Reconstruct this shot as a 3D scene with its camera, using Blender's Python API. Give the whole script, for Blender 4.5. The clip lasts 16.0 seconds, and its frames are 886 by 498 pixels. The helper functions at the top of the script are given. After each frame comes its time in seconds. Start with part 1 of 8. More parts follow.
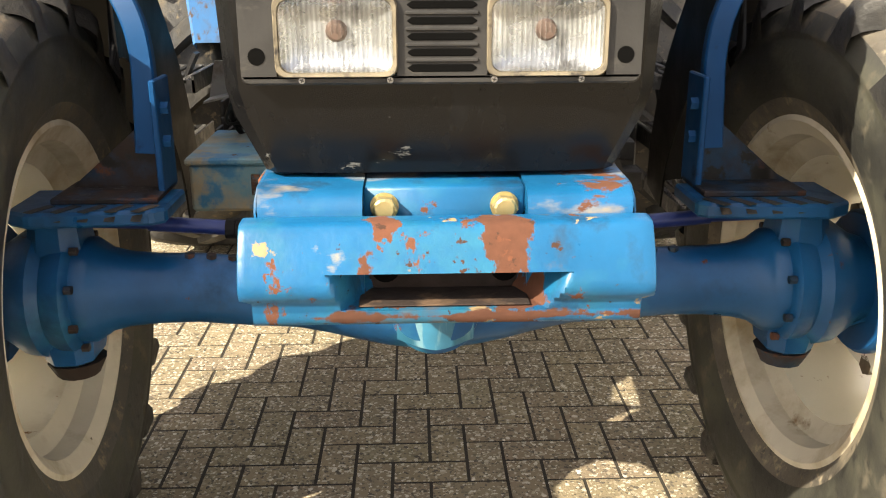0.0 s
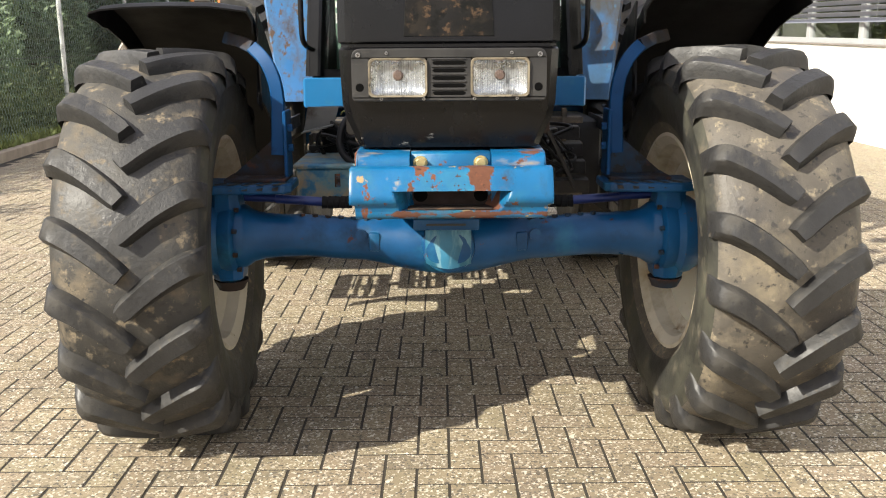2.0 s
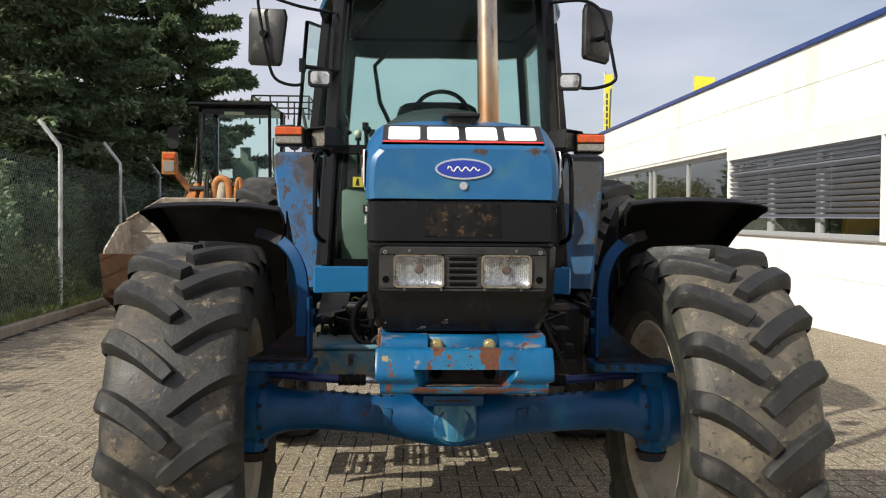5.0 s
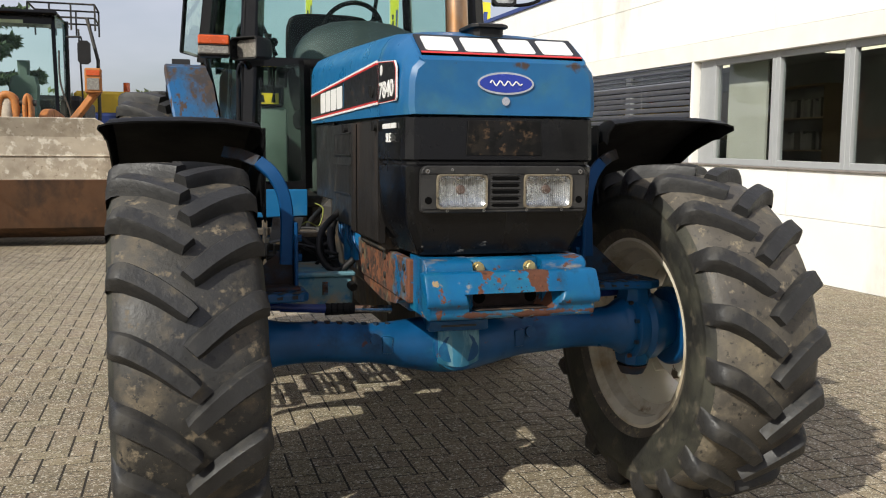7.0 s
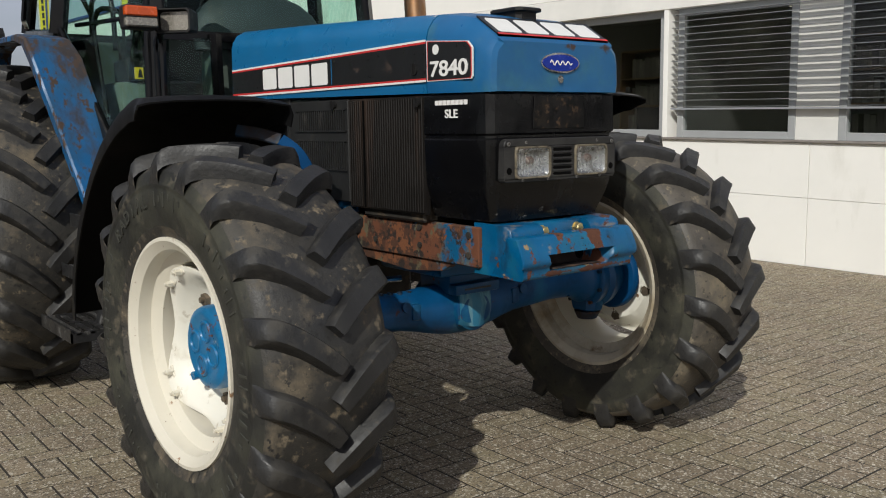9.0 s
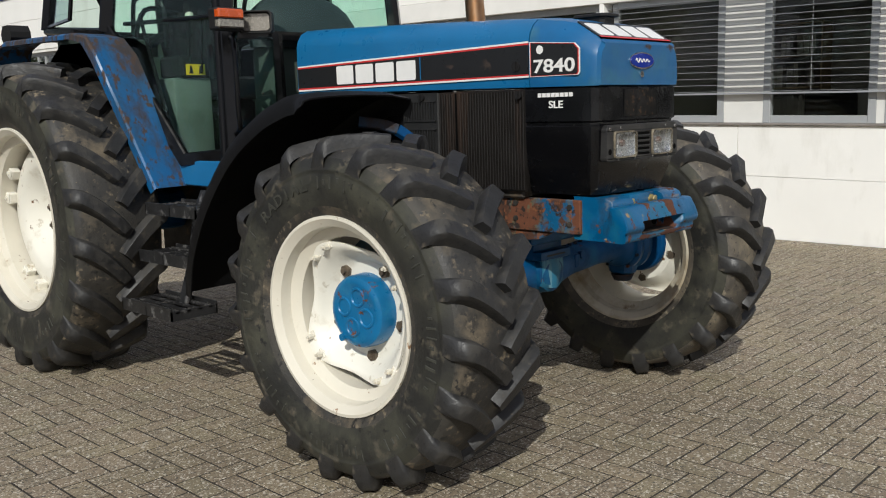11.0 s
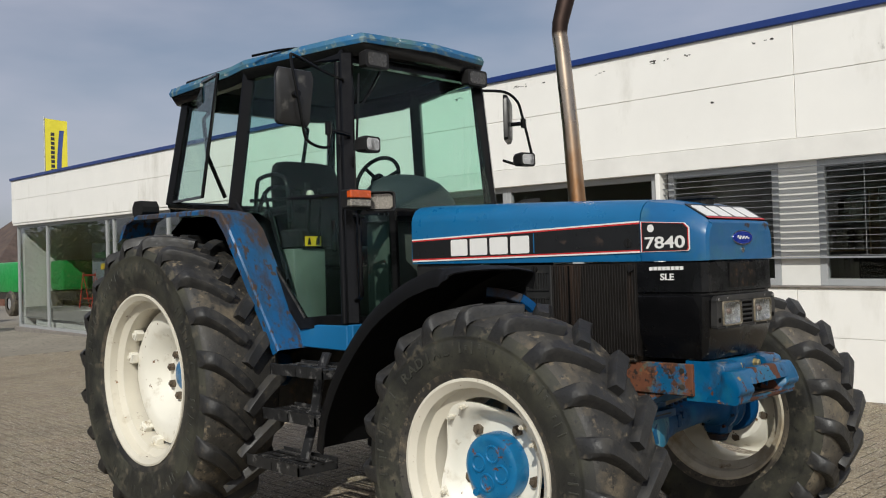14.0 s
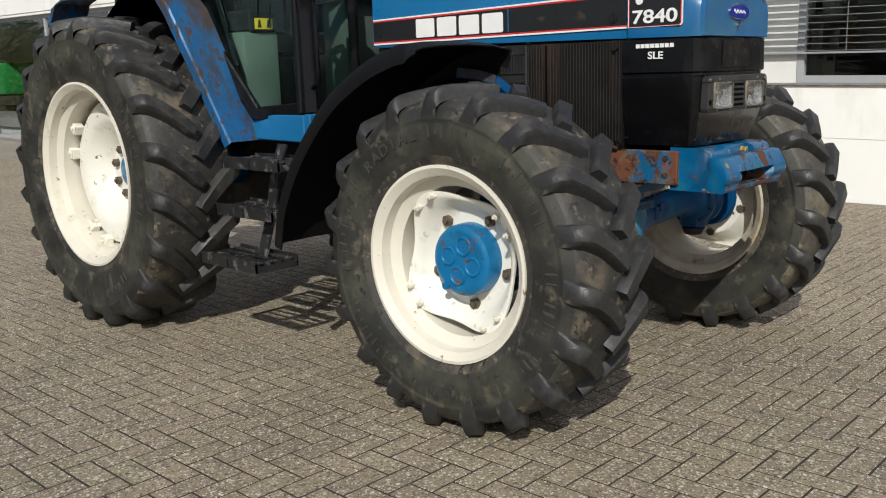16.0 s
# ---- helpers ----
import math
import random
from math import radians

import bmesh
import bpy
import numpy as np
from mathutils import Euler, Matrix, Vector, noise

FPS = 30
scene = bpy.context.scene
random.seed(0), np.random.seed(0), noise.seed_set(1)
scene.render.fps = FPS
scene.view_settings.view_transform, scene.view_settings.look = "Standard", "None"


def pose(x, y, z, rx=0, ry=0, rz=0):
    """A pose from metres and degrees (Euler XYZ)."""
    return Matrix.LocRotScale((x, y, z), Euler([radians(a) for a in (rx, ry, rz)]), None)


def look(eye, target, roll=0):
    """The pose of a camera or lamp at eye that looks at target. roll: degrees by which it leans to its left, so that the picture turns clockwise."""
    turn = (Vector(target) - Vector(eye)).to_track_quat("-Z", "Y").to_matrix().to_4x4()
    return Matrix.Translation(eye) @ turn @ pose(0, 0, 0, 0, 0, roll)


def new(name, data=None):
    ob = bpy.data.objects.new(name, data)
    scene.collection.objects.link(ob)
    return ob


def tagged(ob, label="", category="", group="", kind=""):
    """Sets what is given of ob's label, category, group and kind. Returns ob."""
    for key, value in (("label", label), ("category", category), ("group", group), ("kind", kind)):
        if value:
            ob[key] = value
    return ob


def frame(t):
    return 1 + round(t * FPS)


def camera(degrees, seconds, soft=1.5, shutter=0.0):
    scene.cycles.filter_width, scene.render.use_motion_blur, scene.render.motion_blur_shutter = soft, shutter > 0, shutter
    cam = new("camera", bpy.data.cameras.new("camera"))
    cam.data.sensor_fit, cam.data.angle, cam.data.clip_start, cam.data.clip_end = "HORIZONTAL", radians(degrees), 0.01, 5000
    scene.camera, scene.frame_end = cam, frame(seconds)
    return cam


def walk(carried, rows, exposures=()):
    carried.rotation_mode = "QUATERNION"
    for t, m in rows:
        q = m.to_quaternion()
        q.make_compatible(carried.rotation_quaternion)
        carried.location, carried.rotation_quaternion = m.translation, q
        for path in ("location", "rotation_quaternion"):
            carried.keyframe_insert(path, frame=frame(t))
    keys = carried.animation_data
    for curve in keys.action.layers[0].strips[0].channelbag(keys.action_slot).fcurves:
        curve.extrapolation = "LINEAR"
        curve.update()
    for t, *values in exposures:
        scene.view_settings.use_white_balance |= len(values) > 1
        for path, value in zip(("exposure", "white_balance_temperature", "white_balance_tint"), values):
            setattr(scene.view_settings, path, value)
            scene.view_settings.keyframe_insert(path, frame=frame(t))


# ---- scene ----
cam = camera(52.5, 16.0, soft=1.1)
METRES, EYE, TILT, LEAN, TURN = 6.045, 1.36, 0.0, 0.0, -1.95
ROWS = [
    (0.0, 0.0, 0.0, 0.0, -0.05, -17.85, 0.17),
    (0.5, 0.0014, -0.057, 0.0037, 0.5, -15.68, 0.39),
    (1.0, -0.0027, -0.1147, 0.0037, -0.45, -14.93, 0.82),
    (1.5, -0.001, -0.1646, 0.0028, -0.16, -14.26, 0.9),
    (2.0, 0.0094, -0.2145, -0.0007, 1.67, -12.89, 0.36),
    (2.5, 0.0035, -0.2472, -0.0018, 1.26, -10.91, -0.31),
    (3.0, -0.0022, -0.2731, 0.0002, -0.25, -7.38, -0.45),
    (3.5, -0.0039, -0.2822, 0.004, -0.02, -3.85, -0.51),
    (4.0, -0.0045, -0.2819, 0.0068, 0.55, -1.06, -0.51),
    (6.5, -0.0872, -0.2466, 0.0059, -6.93, -4.1, 0.18),
    (7.0, -0.1459, -0.235, 0.0032, -14.46, -6.06, -0.38),
    (7.5, -0.2103, -0.2251, 0.0069, -21.34, -6.13, 0.14),
    (8.0, -0.2622, -0.2003, 0.0026, -26.68, -6.02, 0.0),
    (8.5, -0.3077, -0.1842, 0.0058, -32.13, -5.64, 0.06),
    (9.0, -0.3586, -0.1705, 0.0061, -36.4, -7.96, 0.83),
    (11.5, -0.5589, -0.1402, 0.0115, -45.42, -8.18, 1.44),
    (12.0, -0.5894, -0.1416, 0.0119, -46.07, -7.06, 1.48),
    (12.5, -0.6082, -0.1397, 0.0139, -45.36, -5.83, 1.06),
    (13.0, -0.6135, -0.1394, 0.0164, -43.66, -3.63, 1.08),
    (13.5, -0.6143, -0.1384, 0.0201, -42.73, -1.25, 1.39),
    (14.0, -0.6136, -0.1379, 0.0234, -42.4, 1.13, 1.65),
    (14.5, -0.6148, -0.1387, 0.0265, -42.3, 2.69, 1.72),
    (15.0, -0.6161, -0.1373, 0.0231, -42.39, 0.05, 1.77),
    (15.5, -0.6116, -0.1287, 0.0149, -43.95, -6.12, 1.77),
    (16.0, -0.5819, -0.096, 0.0033, -44.94, -11.05, 1.56),
]
EXPOSURES = [(0.0, 1.80, 7350, 7), (0.5, 2.0, 7350, 7), (1.0, 1.78, 7100, 7), (1.5, 1.38, 6800, 7), (2.0, 1.3, 6600, 7), (2.5, 1.2, 6600, 7), (3.0, 0.9, 6450, 7), (3.5, 0.58, 6400, 7), (4.0, 0.38, 6400, 7), (6.5, 0.32, 6350, 7), (7.0, 0.26, 6300, 7), (7.5, 0.08, 6200, 7), (8.0, -0.04, 6150, 7), (8.5, -0.19, 6100, 7), (9.0, -0.33, 6100, 7), (11.5, -0.22, 5940, 7), (12.0, -0.22, 5890, 7), (12.5, -0.42, 5890, 7), (13.0, -0.45, 5990, 7), (13.5, -0.34, 6040, 7), (14.0, -0.31, 6090, 7), (14.5, -0.29, 6140, 7), (15.0, -0.35, 6180, 7), (15.5, -0.34, 6090, 7), (16.0, -0.07, 6000, 7)]
walk(cam, [(t, pose(-0.0413, -1.8128, EYE, TILT, LEAN, TURN) @ pose(METRES * x, METRES * y, METRES * z, 90 + pitch, roll, yaw)) for t, x, y, z, yaw, pitch, roll in ROWS], EXPOSURES)

# ---- world, sun ----
SUN_TO = Vector((-1.1, -0.8, 1.0)).normalized()
world = bpy.data.worlds.new("sky")
scene.world = world
world.use_nodes = True
wn, wl = world.node_tree.nodes, world.node_tree.links
sky = wn.new("ShaderNodeTexSky")
sky.sky_type = "NISHITA"
sky.sun_disc = False
sky.sun_elevation = math.asin(SUN_TO.z)
sky.sun_rotation = math.atan2(SUN_TO.x, SUN_TO.y)
sky.air_density, sky.dust_density, sky.ozone_density = 1.0, 2.5, 1.0
tc = wn.new("ShaderNodeTexCoord")
wmap = wn.new("ShaderNodeMapping")
wmap.inputs["Scale"].default_value = (1.6, 1.6, 5.0)
wl.new(tc.outputs["Generated"], wmap.inputs["Vector"])
wnoise = wn.new("ShaderNodeTexNoise")
wnoise.inputs["Scale"].default_value, wnoise.inputs["Detail"].default_value, wnoise.inputs["Roughness"].default_value = 1.3, 5.0, 0.5
wl.new(wmap.outputs["Vector"], wnoise.inputs["Vector"])
wramp = wn.new("ShaderNodeValToRGB")
wramp.color_ramp.elements[0].position, wramp.color_ramp.elements[1].position = 0.18, 0.72
wl.new(wnoise.outputs["Fac"], wramp.inputs["Fac"])
wmul = wn.new("ShaderNodeMath")
wmul.operation = "MULTIPLY"
wmul.inputs[1].default_value = 0.86
wl.new(wramp.outputs["Color"], wmul.inputs[0])
wmix = wn.new("ShaderNodeMixRGB")
wmix.inputs["Color2"].default_value = (8.3, 7.9, 8.8, 1)
wl.new(wmul.outputs[0], wmix.inputs["Fac"])
wl.new(sky.outputs["Color"], wmix.inputs["Color1"])
wl.new(wmix.outputs["Color"], wn["Background"].inputs["Color"])
wn["Background"].inputs["Strength"].default_value = 0.085
sun = new("sun", bpy.data.lights.new("sun", "SUN"))
sun.data.energy, sun.data.angle, sun.data.color = 4.0, radians(0.5), (1.0, 0.93, 0.82)
sun.matrix_world = look(SUN_TO * 30, (0, 0, 0))


# ---- materials ----
def ramp_node(nt, fac, stops):
    r = nt.nodes.new("ShaderNodeValToRGB")
    while len(r.color_ramp.elements) < len(stops):
        r.color_ramp.elements.new(0.5)
    for e, (p, c) in zip(r.color_ramp.elements, stops):
        e.position = p
        e.color = (c, c, c, 1) if isinstance(c, (int, float)) else (*c, 1)
    nt.links.new(fac, r.inputs["Fac"])
    return r.outputs["Color"]


def noise_node(nt, scale, detail=4.0, rough=0.55, stretch=None, seed=0.0):
    t = nt.nodes.new("ShaderNodeTexCoord")
    m = nt.nodes.new("ShaderNodeMapping")
    m.inputs["Location"].default_value = (seed, seed * 0.7, seed * 1.3)
    if stretch:
        m.inputs["Scale"].default_value = stretch
    nt.links.new(t.outputs["Object"], m.inputs["Vector"])
    n = nt.nodes.new("ShaderNodeTexNoise")
    n.inputs["Scale"].default_value, n.inputs["Detail"].default_value, n.inputs["Roughness"].default_value = scale, detail, rough
    nt.links.new(m.outputs["Vector"], n.inputs["Vector"])
    return n.outputs["Fac"]


def mix_node(nt, fac, a, b):
    m = nt.nodes.new("ShaderNodeMixRGB")
    for sock, v in (("Fac", fac), ("Color1", a), ("Color2", b)):
        if isinstance(v, (int, float)):
            m.inputs[sock].default_value = v if sock == "Fac" else (v, v, v, 1)
        elif isinstance(v, tuple):
            m.inputs[sock].default_value = (*v, 1)
        else:
            nt.links.new(v, m.inputs[sock])
    return m.outputs["Color"]


def biased(nt, field, axis, centre, half, gain):
    """Adds gain to a noise near one place along an axis, so that wear gathers there."""
    sep = nt.nodes.new("ShaderNodeSeparateXYZ")
    nt.links.new(nt.nodes.new("ShaderNodeTexCoord").outputs["Object"], sep.inputs[0])
    v = sep.outputs[axis]
    for op, k in (("SUBTRACT", centre), ("ABSOLUTE", 0.0), ("DIVIDE", half), ("SUBTRACT", 1.0), ("MULTIPLY", -gain), ("MAXIMUM", 0.0), ("ADD", field)):
        m = nt.nodes.new("ShaderNodeMath")
        m.operation = op
        nt.links.new(v, m.inputs[0])
        if op == "ADD":
            nt.links.new(k, m.inputs[1])
        else:
            m.inputs[1].default_value = k
        v = m.outputs[0]
    return v


def scaled(c, k):
    return tuple(min(1.0, x * k) for x in c)


def surface(name, color, rough=0.5, metal=0.0, vary=0.12, scale=4.0, bump=0.1, bump_scale=60.0, layers=(), per=None, coat=0.0, stretch=None, rough_vary=0.12, spec=0.5):
    """layers: (colour, scale, low, high, roughness, seed, stretch): patches where a noise lies above low."""
    m = bpy.data.materials.new(name)
    m.use_nodes = True
    nt = m.node_tree
    bs = nt.nodes["Principled BSDF"]
    base = mix_node(nt, ramp_node(nt, noise_node(nt, scale, 6.0, 0.6, stretch), [(0.3, 0.0), (0.7, 1.0)]), scaled(color, 1 - vary), scaled(color, 1 + vary))
    if per:
        if per == "object":
            o = nt.nodes.new("ShaderNodeObjectInfo").outputs["Random"]
        else:
            o = nt.nodes.new("ShaderNodeNewGeometry").outputs["Random Per Island"]
        base2 = mix_node(nt, o, (0.72, 0.72, 0.73), (1.18, 1.17, 1.14))
        mm = nt.nodes.new("ShaderNodeMixRGB")
        mm.blend_type = "MULTIPLY"
        mm.inputs["Fac"].default_value = 1.0
        nt.links.new(base, mm.inputs["Color1"])
        nt.links.new(base2, mm.inputs["Color2"])
        base = mm.outputs["Color"]
    fine = noise_node(nt, bump_scale, 5.0, 0.6, stretch, 3.0)
    rgh = ramp_node(nt, noise_node(nt, scale * 2.3, 5.0, 0.6, None, 7.0), [(0.25, max(0.02, rough - rough_vary)), (0.75, min(1.0, rough + rough_vary))])
    met = metal
    for lc, ls, lo, hi, lr, seed, st, *where in layers:
        field = noise_node(nt, ls, 8.0, 0.62, st, seed)
        if where:
            field = biased(nt, field, *where[0])
        mask = ramp_node(nt, field, [(lo, 0.0), (hi, 1.0)])
        tone = mix_node(nt, noise_node(nt, ls * 5, 5.0, 0.6, None, seed + 5), scaled(lc, 0.7), scaled(lc, 1.25))
        base = mix_node(nt, mask, base, tone)
        rgh = mix_node(nt, mask, rgh, lr)
    nt.links.new(base, bs.inputs["Base Color"])
    nt.links.new(rgh, bs.inputs["Roughness"])
    bs.inputs["Metallic"].default_value = met
    bs.inputs["Coat Weight"].default_value = coat
    bs.inputs["Specular IOR Level"].default_value = spec
    if bump:
        b = nt.nodes.new("ShaderNodeBump")
        b.inputs["Strength"].default_value, b.inputs["Distance"].default_value = bump, 0.004
        nt.links.new(fine, b.inputs["Height"])
        nt.links.new(b.outputs["Normal"], bs.inputs["Normal"])
    return m


def leafy(m, share):
    """Lets a share of the light through thin leaves."""
    nt = m.node_tree
    bs, out = nt.nodes["Principled BSDF"], nt.nodes["Material Output"]
    tr = nt.nodes.new("ShaderNodeBsdfTranslucent")
    nt.links.new(bs.inputs["Base Color"].links[0].from_socket, tr.inputs["Color"])
    mx = nt.nodes.new("ShaderNodeMixShader")
    mx.inputs[0].default_value = share
    nt.links.new(bs.outputs[0], mx.inputs[1])
    nt.links.new(tr.outputs[0], mx.inputs[2])
    nt.links.new(mx.outputs[0], out.inputs["Surface"])
    return m


def glass(name, tint, gloss=0.03, edge=0.55, flutes=0.0):
    """Clear sheet glass: tinted, with a gloss that grows towards a glancing view."""
    m = bpy.data.materials.new(name)
    m.use_nodes = True
    nt = m.node_tree
    nt.nodes.remove(nt.nodes["Principled BSDF"])
    tr = nt.nodes.new("ShaderNodeBsdfTransparent")
    tr.inputs["Color"].default_value = (*tint, 1)
    gl = nt.nodes.new("ShaderNodeBsdfGlossy")
    gl.inputs["Roughness"].default_value = gloss
    lw = nt.nodes.new("ShaderNodeLayerWeight")
    lw.inputs["Blend"].default_value = 0.5
    pw = nt.nodes.new("ShaderNodeMath")
    pw.operation = "POWER"
    pw.inputs[1].default_value = 3.0
    nt.links.new(lw.outputs["Facing"], pw.inputs[0])
    ma = nt.nodes.new("ShaderNodeMath")
    ma.operation = "MULTIPLY_ADD"
    ma.inputs[1].default_value, ma.inputs[2].default_value = edge, 0.025
    nt.links.new(pw.outputs[0], ma.inputs[0])
    mx = nt.nodes.new("ShaderNodeMixShader")
    nt.links.new(ma.outputs[0], mx.inputs[0])
    nt.links.new(tr.outputs[0], mx.inputs[1])
    nt.links.new(gl.outputs[0], mx.inputs[2])
    nt.links.new(mx.outputs[0], nt.nodes["Material Output"].inputs["Surface"])
    if flutes:
        t = nt.nodes.new("ShaderNodeTexCoord")
        w = nt.nodes.new("ShaderNodeTexWave")
        w.inputs["Scale"].default_value, w.inputs["Distortion"].default_value = 48.0, 0.0
        nt.links.new(t.outputs["Object"], w.inputs["Vector"])
        b = nt.nodes.new("ShaderNodeBump")
        b.inputs["Strength"].default_value, b.inputs["Distance"].default_value = flutes, 0.004
        nt.links.new(w.outputs["Fac"], b.inputs["Height"])
        nt.links.new(b.outputs["Normal"], gl.inputs["Normal"])
        nt.links.new(b.outputs["Normal"], lw.inputs["Normal"])
        shade = ramp_node(nt, w.outputs["Fac"], [(0.15, scaled(tint, 0.72)), (0.8, tint)])
        nt.links.new(shade, tr.inputs["Color"])
    return m


RUST = (0.090, 0.034, 0.018)
BLUE = surface("blue_paint", (0.010, 0.100, 0.250), 0.38, 0, 0.18, 4.0, 0.06, 40, [((0.03, 0.13, 0.22), 7, 0.52, 0.72, 0.6, 2, None), ((0.055, 0.035, 0.028), 9, 0.66, 0.72, 0.85, 11, (1, 1, 0.7), (2, 1.652, 0.035, 0.16)), ((0.20, 0.20, 0.18), 60, 0.74, 0.77, 0.8, 12, None)])
BLUE_CLEAN = surface("blue_paint_kept", (0.012, 0.128, 0.30), 0.33, 0, 0.10, 3.0, 0.05, 40, [((0.035, 0.16, 0.28), 8, 0.58, 0.74, 0.6, 4, None)])
BLUE_RUST = surface("blue_paint_rusted", (0.003, 0.085, 0.205), 0.36, 0, 0.22, 5.0, 0.35, 26, [((0.012, 0.125, 0.20), 6, 0.50, 0.70, 0.5, 19, None), ((0.006, 0.045, 0.10), 11, 0.55, 0.68, 0.6, 20, (1, 1, 0.6)), ((0.30, 0.25, 0.16), 7, 0.66, 0.74, 0.85, 21, (0.8, 1, 1.4), (2, 1.062, 0.022, 0.20)), ((0.10, 0.085, 0.07), 9, 0.58, 0.74, 0.8, 31, None, (0, 0.0, 0.24, 0.06)), ((0.27, 0.20, 0.11), 13.0, 0.645, 0.665, 0.85, 37, (1, 1, 0.9)), (RUST, 15.0, 0.640, 0.665, 0.9, 34, (1, 1, 0.55), (0, 0.085, 0.085, 0.21)), ((0.115, 0.042, 0.022), 14.0, 0.645, 0.665, 0.9, 42, (1, 1, 0.6), (0, -0.085, 0.065, 0.19)), ((0.12, 0.042, 0.020), 20.0, 0.650, 0.668, 0.9, 33, None), ((0.045, 0.02, 0.012), 34, 0.66, 0.69, 0.9, 39, None, (0, 0.0, 0.18, 0.07)), ((0.085, 0.034, 0.02), 9, 0.68, 0.72, 0.9, 35, None, (2, 0.896, 0.018, 0.20)), ((0.40, 0.41, 0.40), 50, 0.73, 0.75, 0.7, 36, None)], spec=0.4)
BLUE_CHIPPED = surface("blue_bracket_paint", (0.003, 0.085, 0.205), 0.36, 0, 0.22, 5.0, 0.35, 26, [((0.012, 0.125, 0.20), 6, 0.50, 0.70, 0.5, 19, None), ((0.006, 0.045, 0.10), 11, 0.55, 0.68, 0.6, 20, (1, 1, 0.6)), ((0.24, 0.20, 0.14), 9, 0.60, 0.74, 0.85, 21, (0.6, 1, 1.4), (2, 1.064, 0.020, 0.13)), (RUST, 22.0, 0.665, 0.69, 0.9, 33, None), ((0.095, 0.036, 0.018), 12.0, 0.66, 0.69, 0.9, 38, (0.6, 1, 1), (2, 1.062, 0.012, 0.10)), ((0.55, 0.56, 0.55), 9, 0.735, 0.745, 0.7, 40, (1, 1, 1.5))], spec=0.4)
BLUE_HUB = surface("chipped_hub_paint", (0.008, 0.13, 0.30), 0.33, 0, 0.2, 6.0, 0.25, 30, [((0.03, 0.19, 0.33), 9, 0.54, 0.70, 0.5, 23, None), ((0.13, 0.045, 0.02), 14.0, 0.60, 0.635, 0.9, 25, None), ((0.01, 0.02, 0.04), 14, 0.66, 0.70, 0.7, 27, None)])
RAM_BLUE = surface("violet_blue_paint", (0.012, 0.030, 0.16), 0.4, 0, 0.2, 6.0, 0.08, 40)
ARM_BLUE = surface("fender_arm_paint", (0.003, 0.048, 0.145), 0.5, 0, 0.2, 4.0, 0.08, 40, [((0.010, 0.016, 0.03), 7, 0.60, 0.72, 0.7, 29, None)], spec=0.2)
RUSTY = surface("rusted_steel", (0.006, 0.085, 0.19), 0.5, 0, 0.2, 4.0, 0.4, 45, [((0.105, 0.095, 0.055), 8, 0.50, 0.62, 0.85, 41, None, (1, -1.15, 0.55, 0.22)), ((0.070, 0.029, 0.015), 12, 0.56, 0.62, 0.9, 43, None, (1, -1.15, 0.55, 0.20)), ((0.17, 0.062, 0.024), 20, 0.62, 0.66, 0.9, 45, None, (1, -1.15, 0.55, 0.12)), ((0.13, 0.045, 0.02), 9, 0.56, 0.60, 0.9, 46, None, (1, -1.66, 0.045, 0.22)), ((0.02, 0.013, 0.01), 22, 0.58, 0.63, 0.9, 47, None, (1, -1.15, 0.55, 0.06))])
BLUE_AXLE = surface("blue_axle_paint", (0.004, 0.058, 0.160), 0.36, 0, 0.35, 4.5, 0.30, 16, [((0.015, 0.12, 0.21), 5, 0.58, 0.75, 0.5, 50, None), ((0.11, 0.036, 0.018), 11, 0.66, 0.69, 0.9, 53, None), ((0.008, 0.03, 0.065), 6, 0.58, 0.76, 0.8, 55, None), ((0.09, 0.07, 0.045), 14, 0.70, 0.76, 0.9, 57, None)], spec=0.3)
GUARD_BLUE = surface("scraped_pale_blue", (0.02, 0.13, 0.22), 0.5, 0, 0.3, 6.0, 0.2, 30, [((0.10, 0.22, 0.28), 8, 0.52, 0.62, 0.7, 56, (3, 1, 0.6))])
# near-black colour standing in for the shade inside holes, seams and slots
HOLE_SHADE = surface("opening_shade", (0.003, 0.003, 0.003), 0.9, 0, 0.1, 5, 0.0, spec=0.05)
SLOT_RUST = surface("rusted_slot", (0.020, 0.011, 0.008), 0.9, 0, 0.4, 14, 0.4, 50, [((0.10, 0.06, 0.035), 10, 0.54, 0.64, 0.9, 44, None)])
GREASY_BLUE = surface("greasy_blue_steel", (0.006, 0.028, 0.060), 0.55, 0, 0.35, 7, 0.5, 30, [((0.030, 0.020, 0.016), 5, 0.42, 0.56, 0.85, 58, None), ((0.085, 0.034, 0.018), 12, 0.58, 0.64, 0.9, 59, None), ((0.010, 0.009, 0.008), 18, 0.55, 0.60, 0.5, 60, None)], spec=0.35)
BLUE_WORN = surface("worn_blue_fender_paint", (0.008, 0.075, 0.20), 0.45, 0, 0.2, 3.0, 0.08, 40, [((0.012, 0.050, 0.10), 4.0, 0.40, 0.62, 0.7, 62, (1, 1, 0.5)), ((0.034, 0.033, 0.033), 4.0, 0.50, 0.66, 0.85, 221, (1, 1, 0.35), (2, 1.80, 0.55, 0.16)), ((0.065, 0.042, 0.030), 16.0, 0.62, 0.70, 0.85, 222, (1, 1, 0.5)), ((0.02, 0.11, 0.20), 11.0, 0.60, 0.68, 0.6, 223, None)])
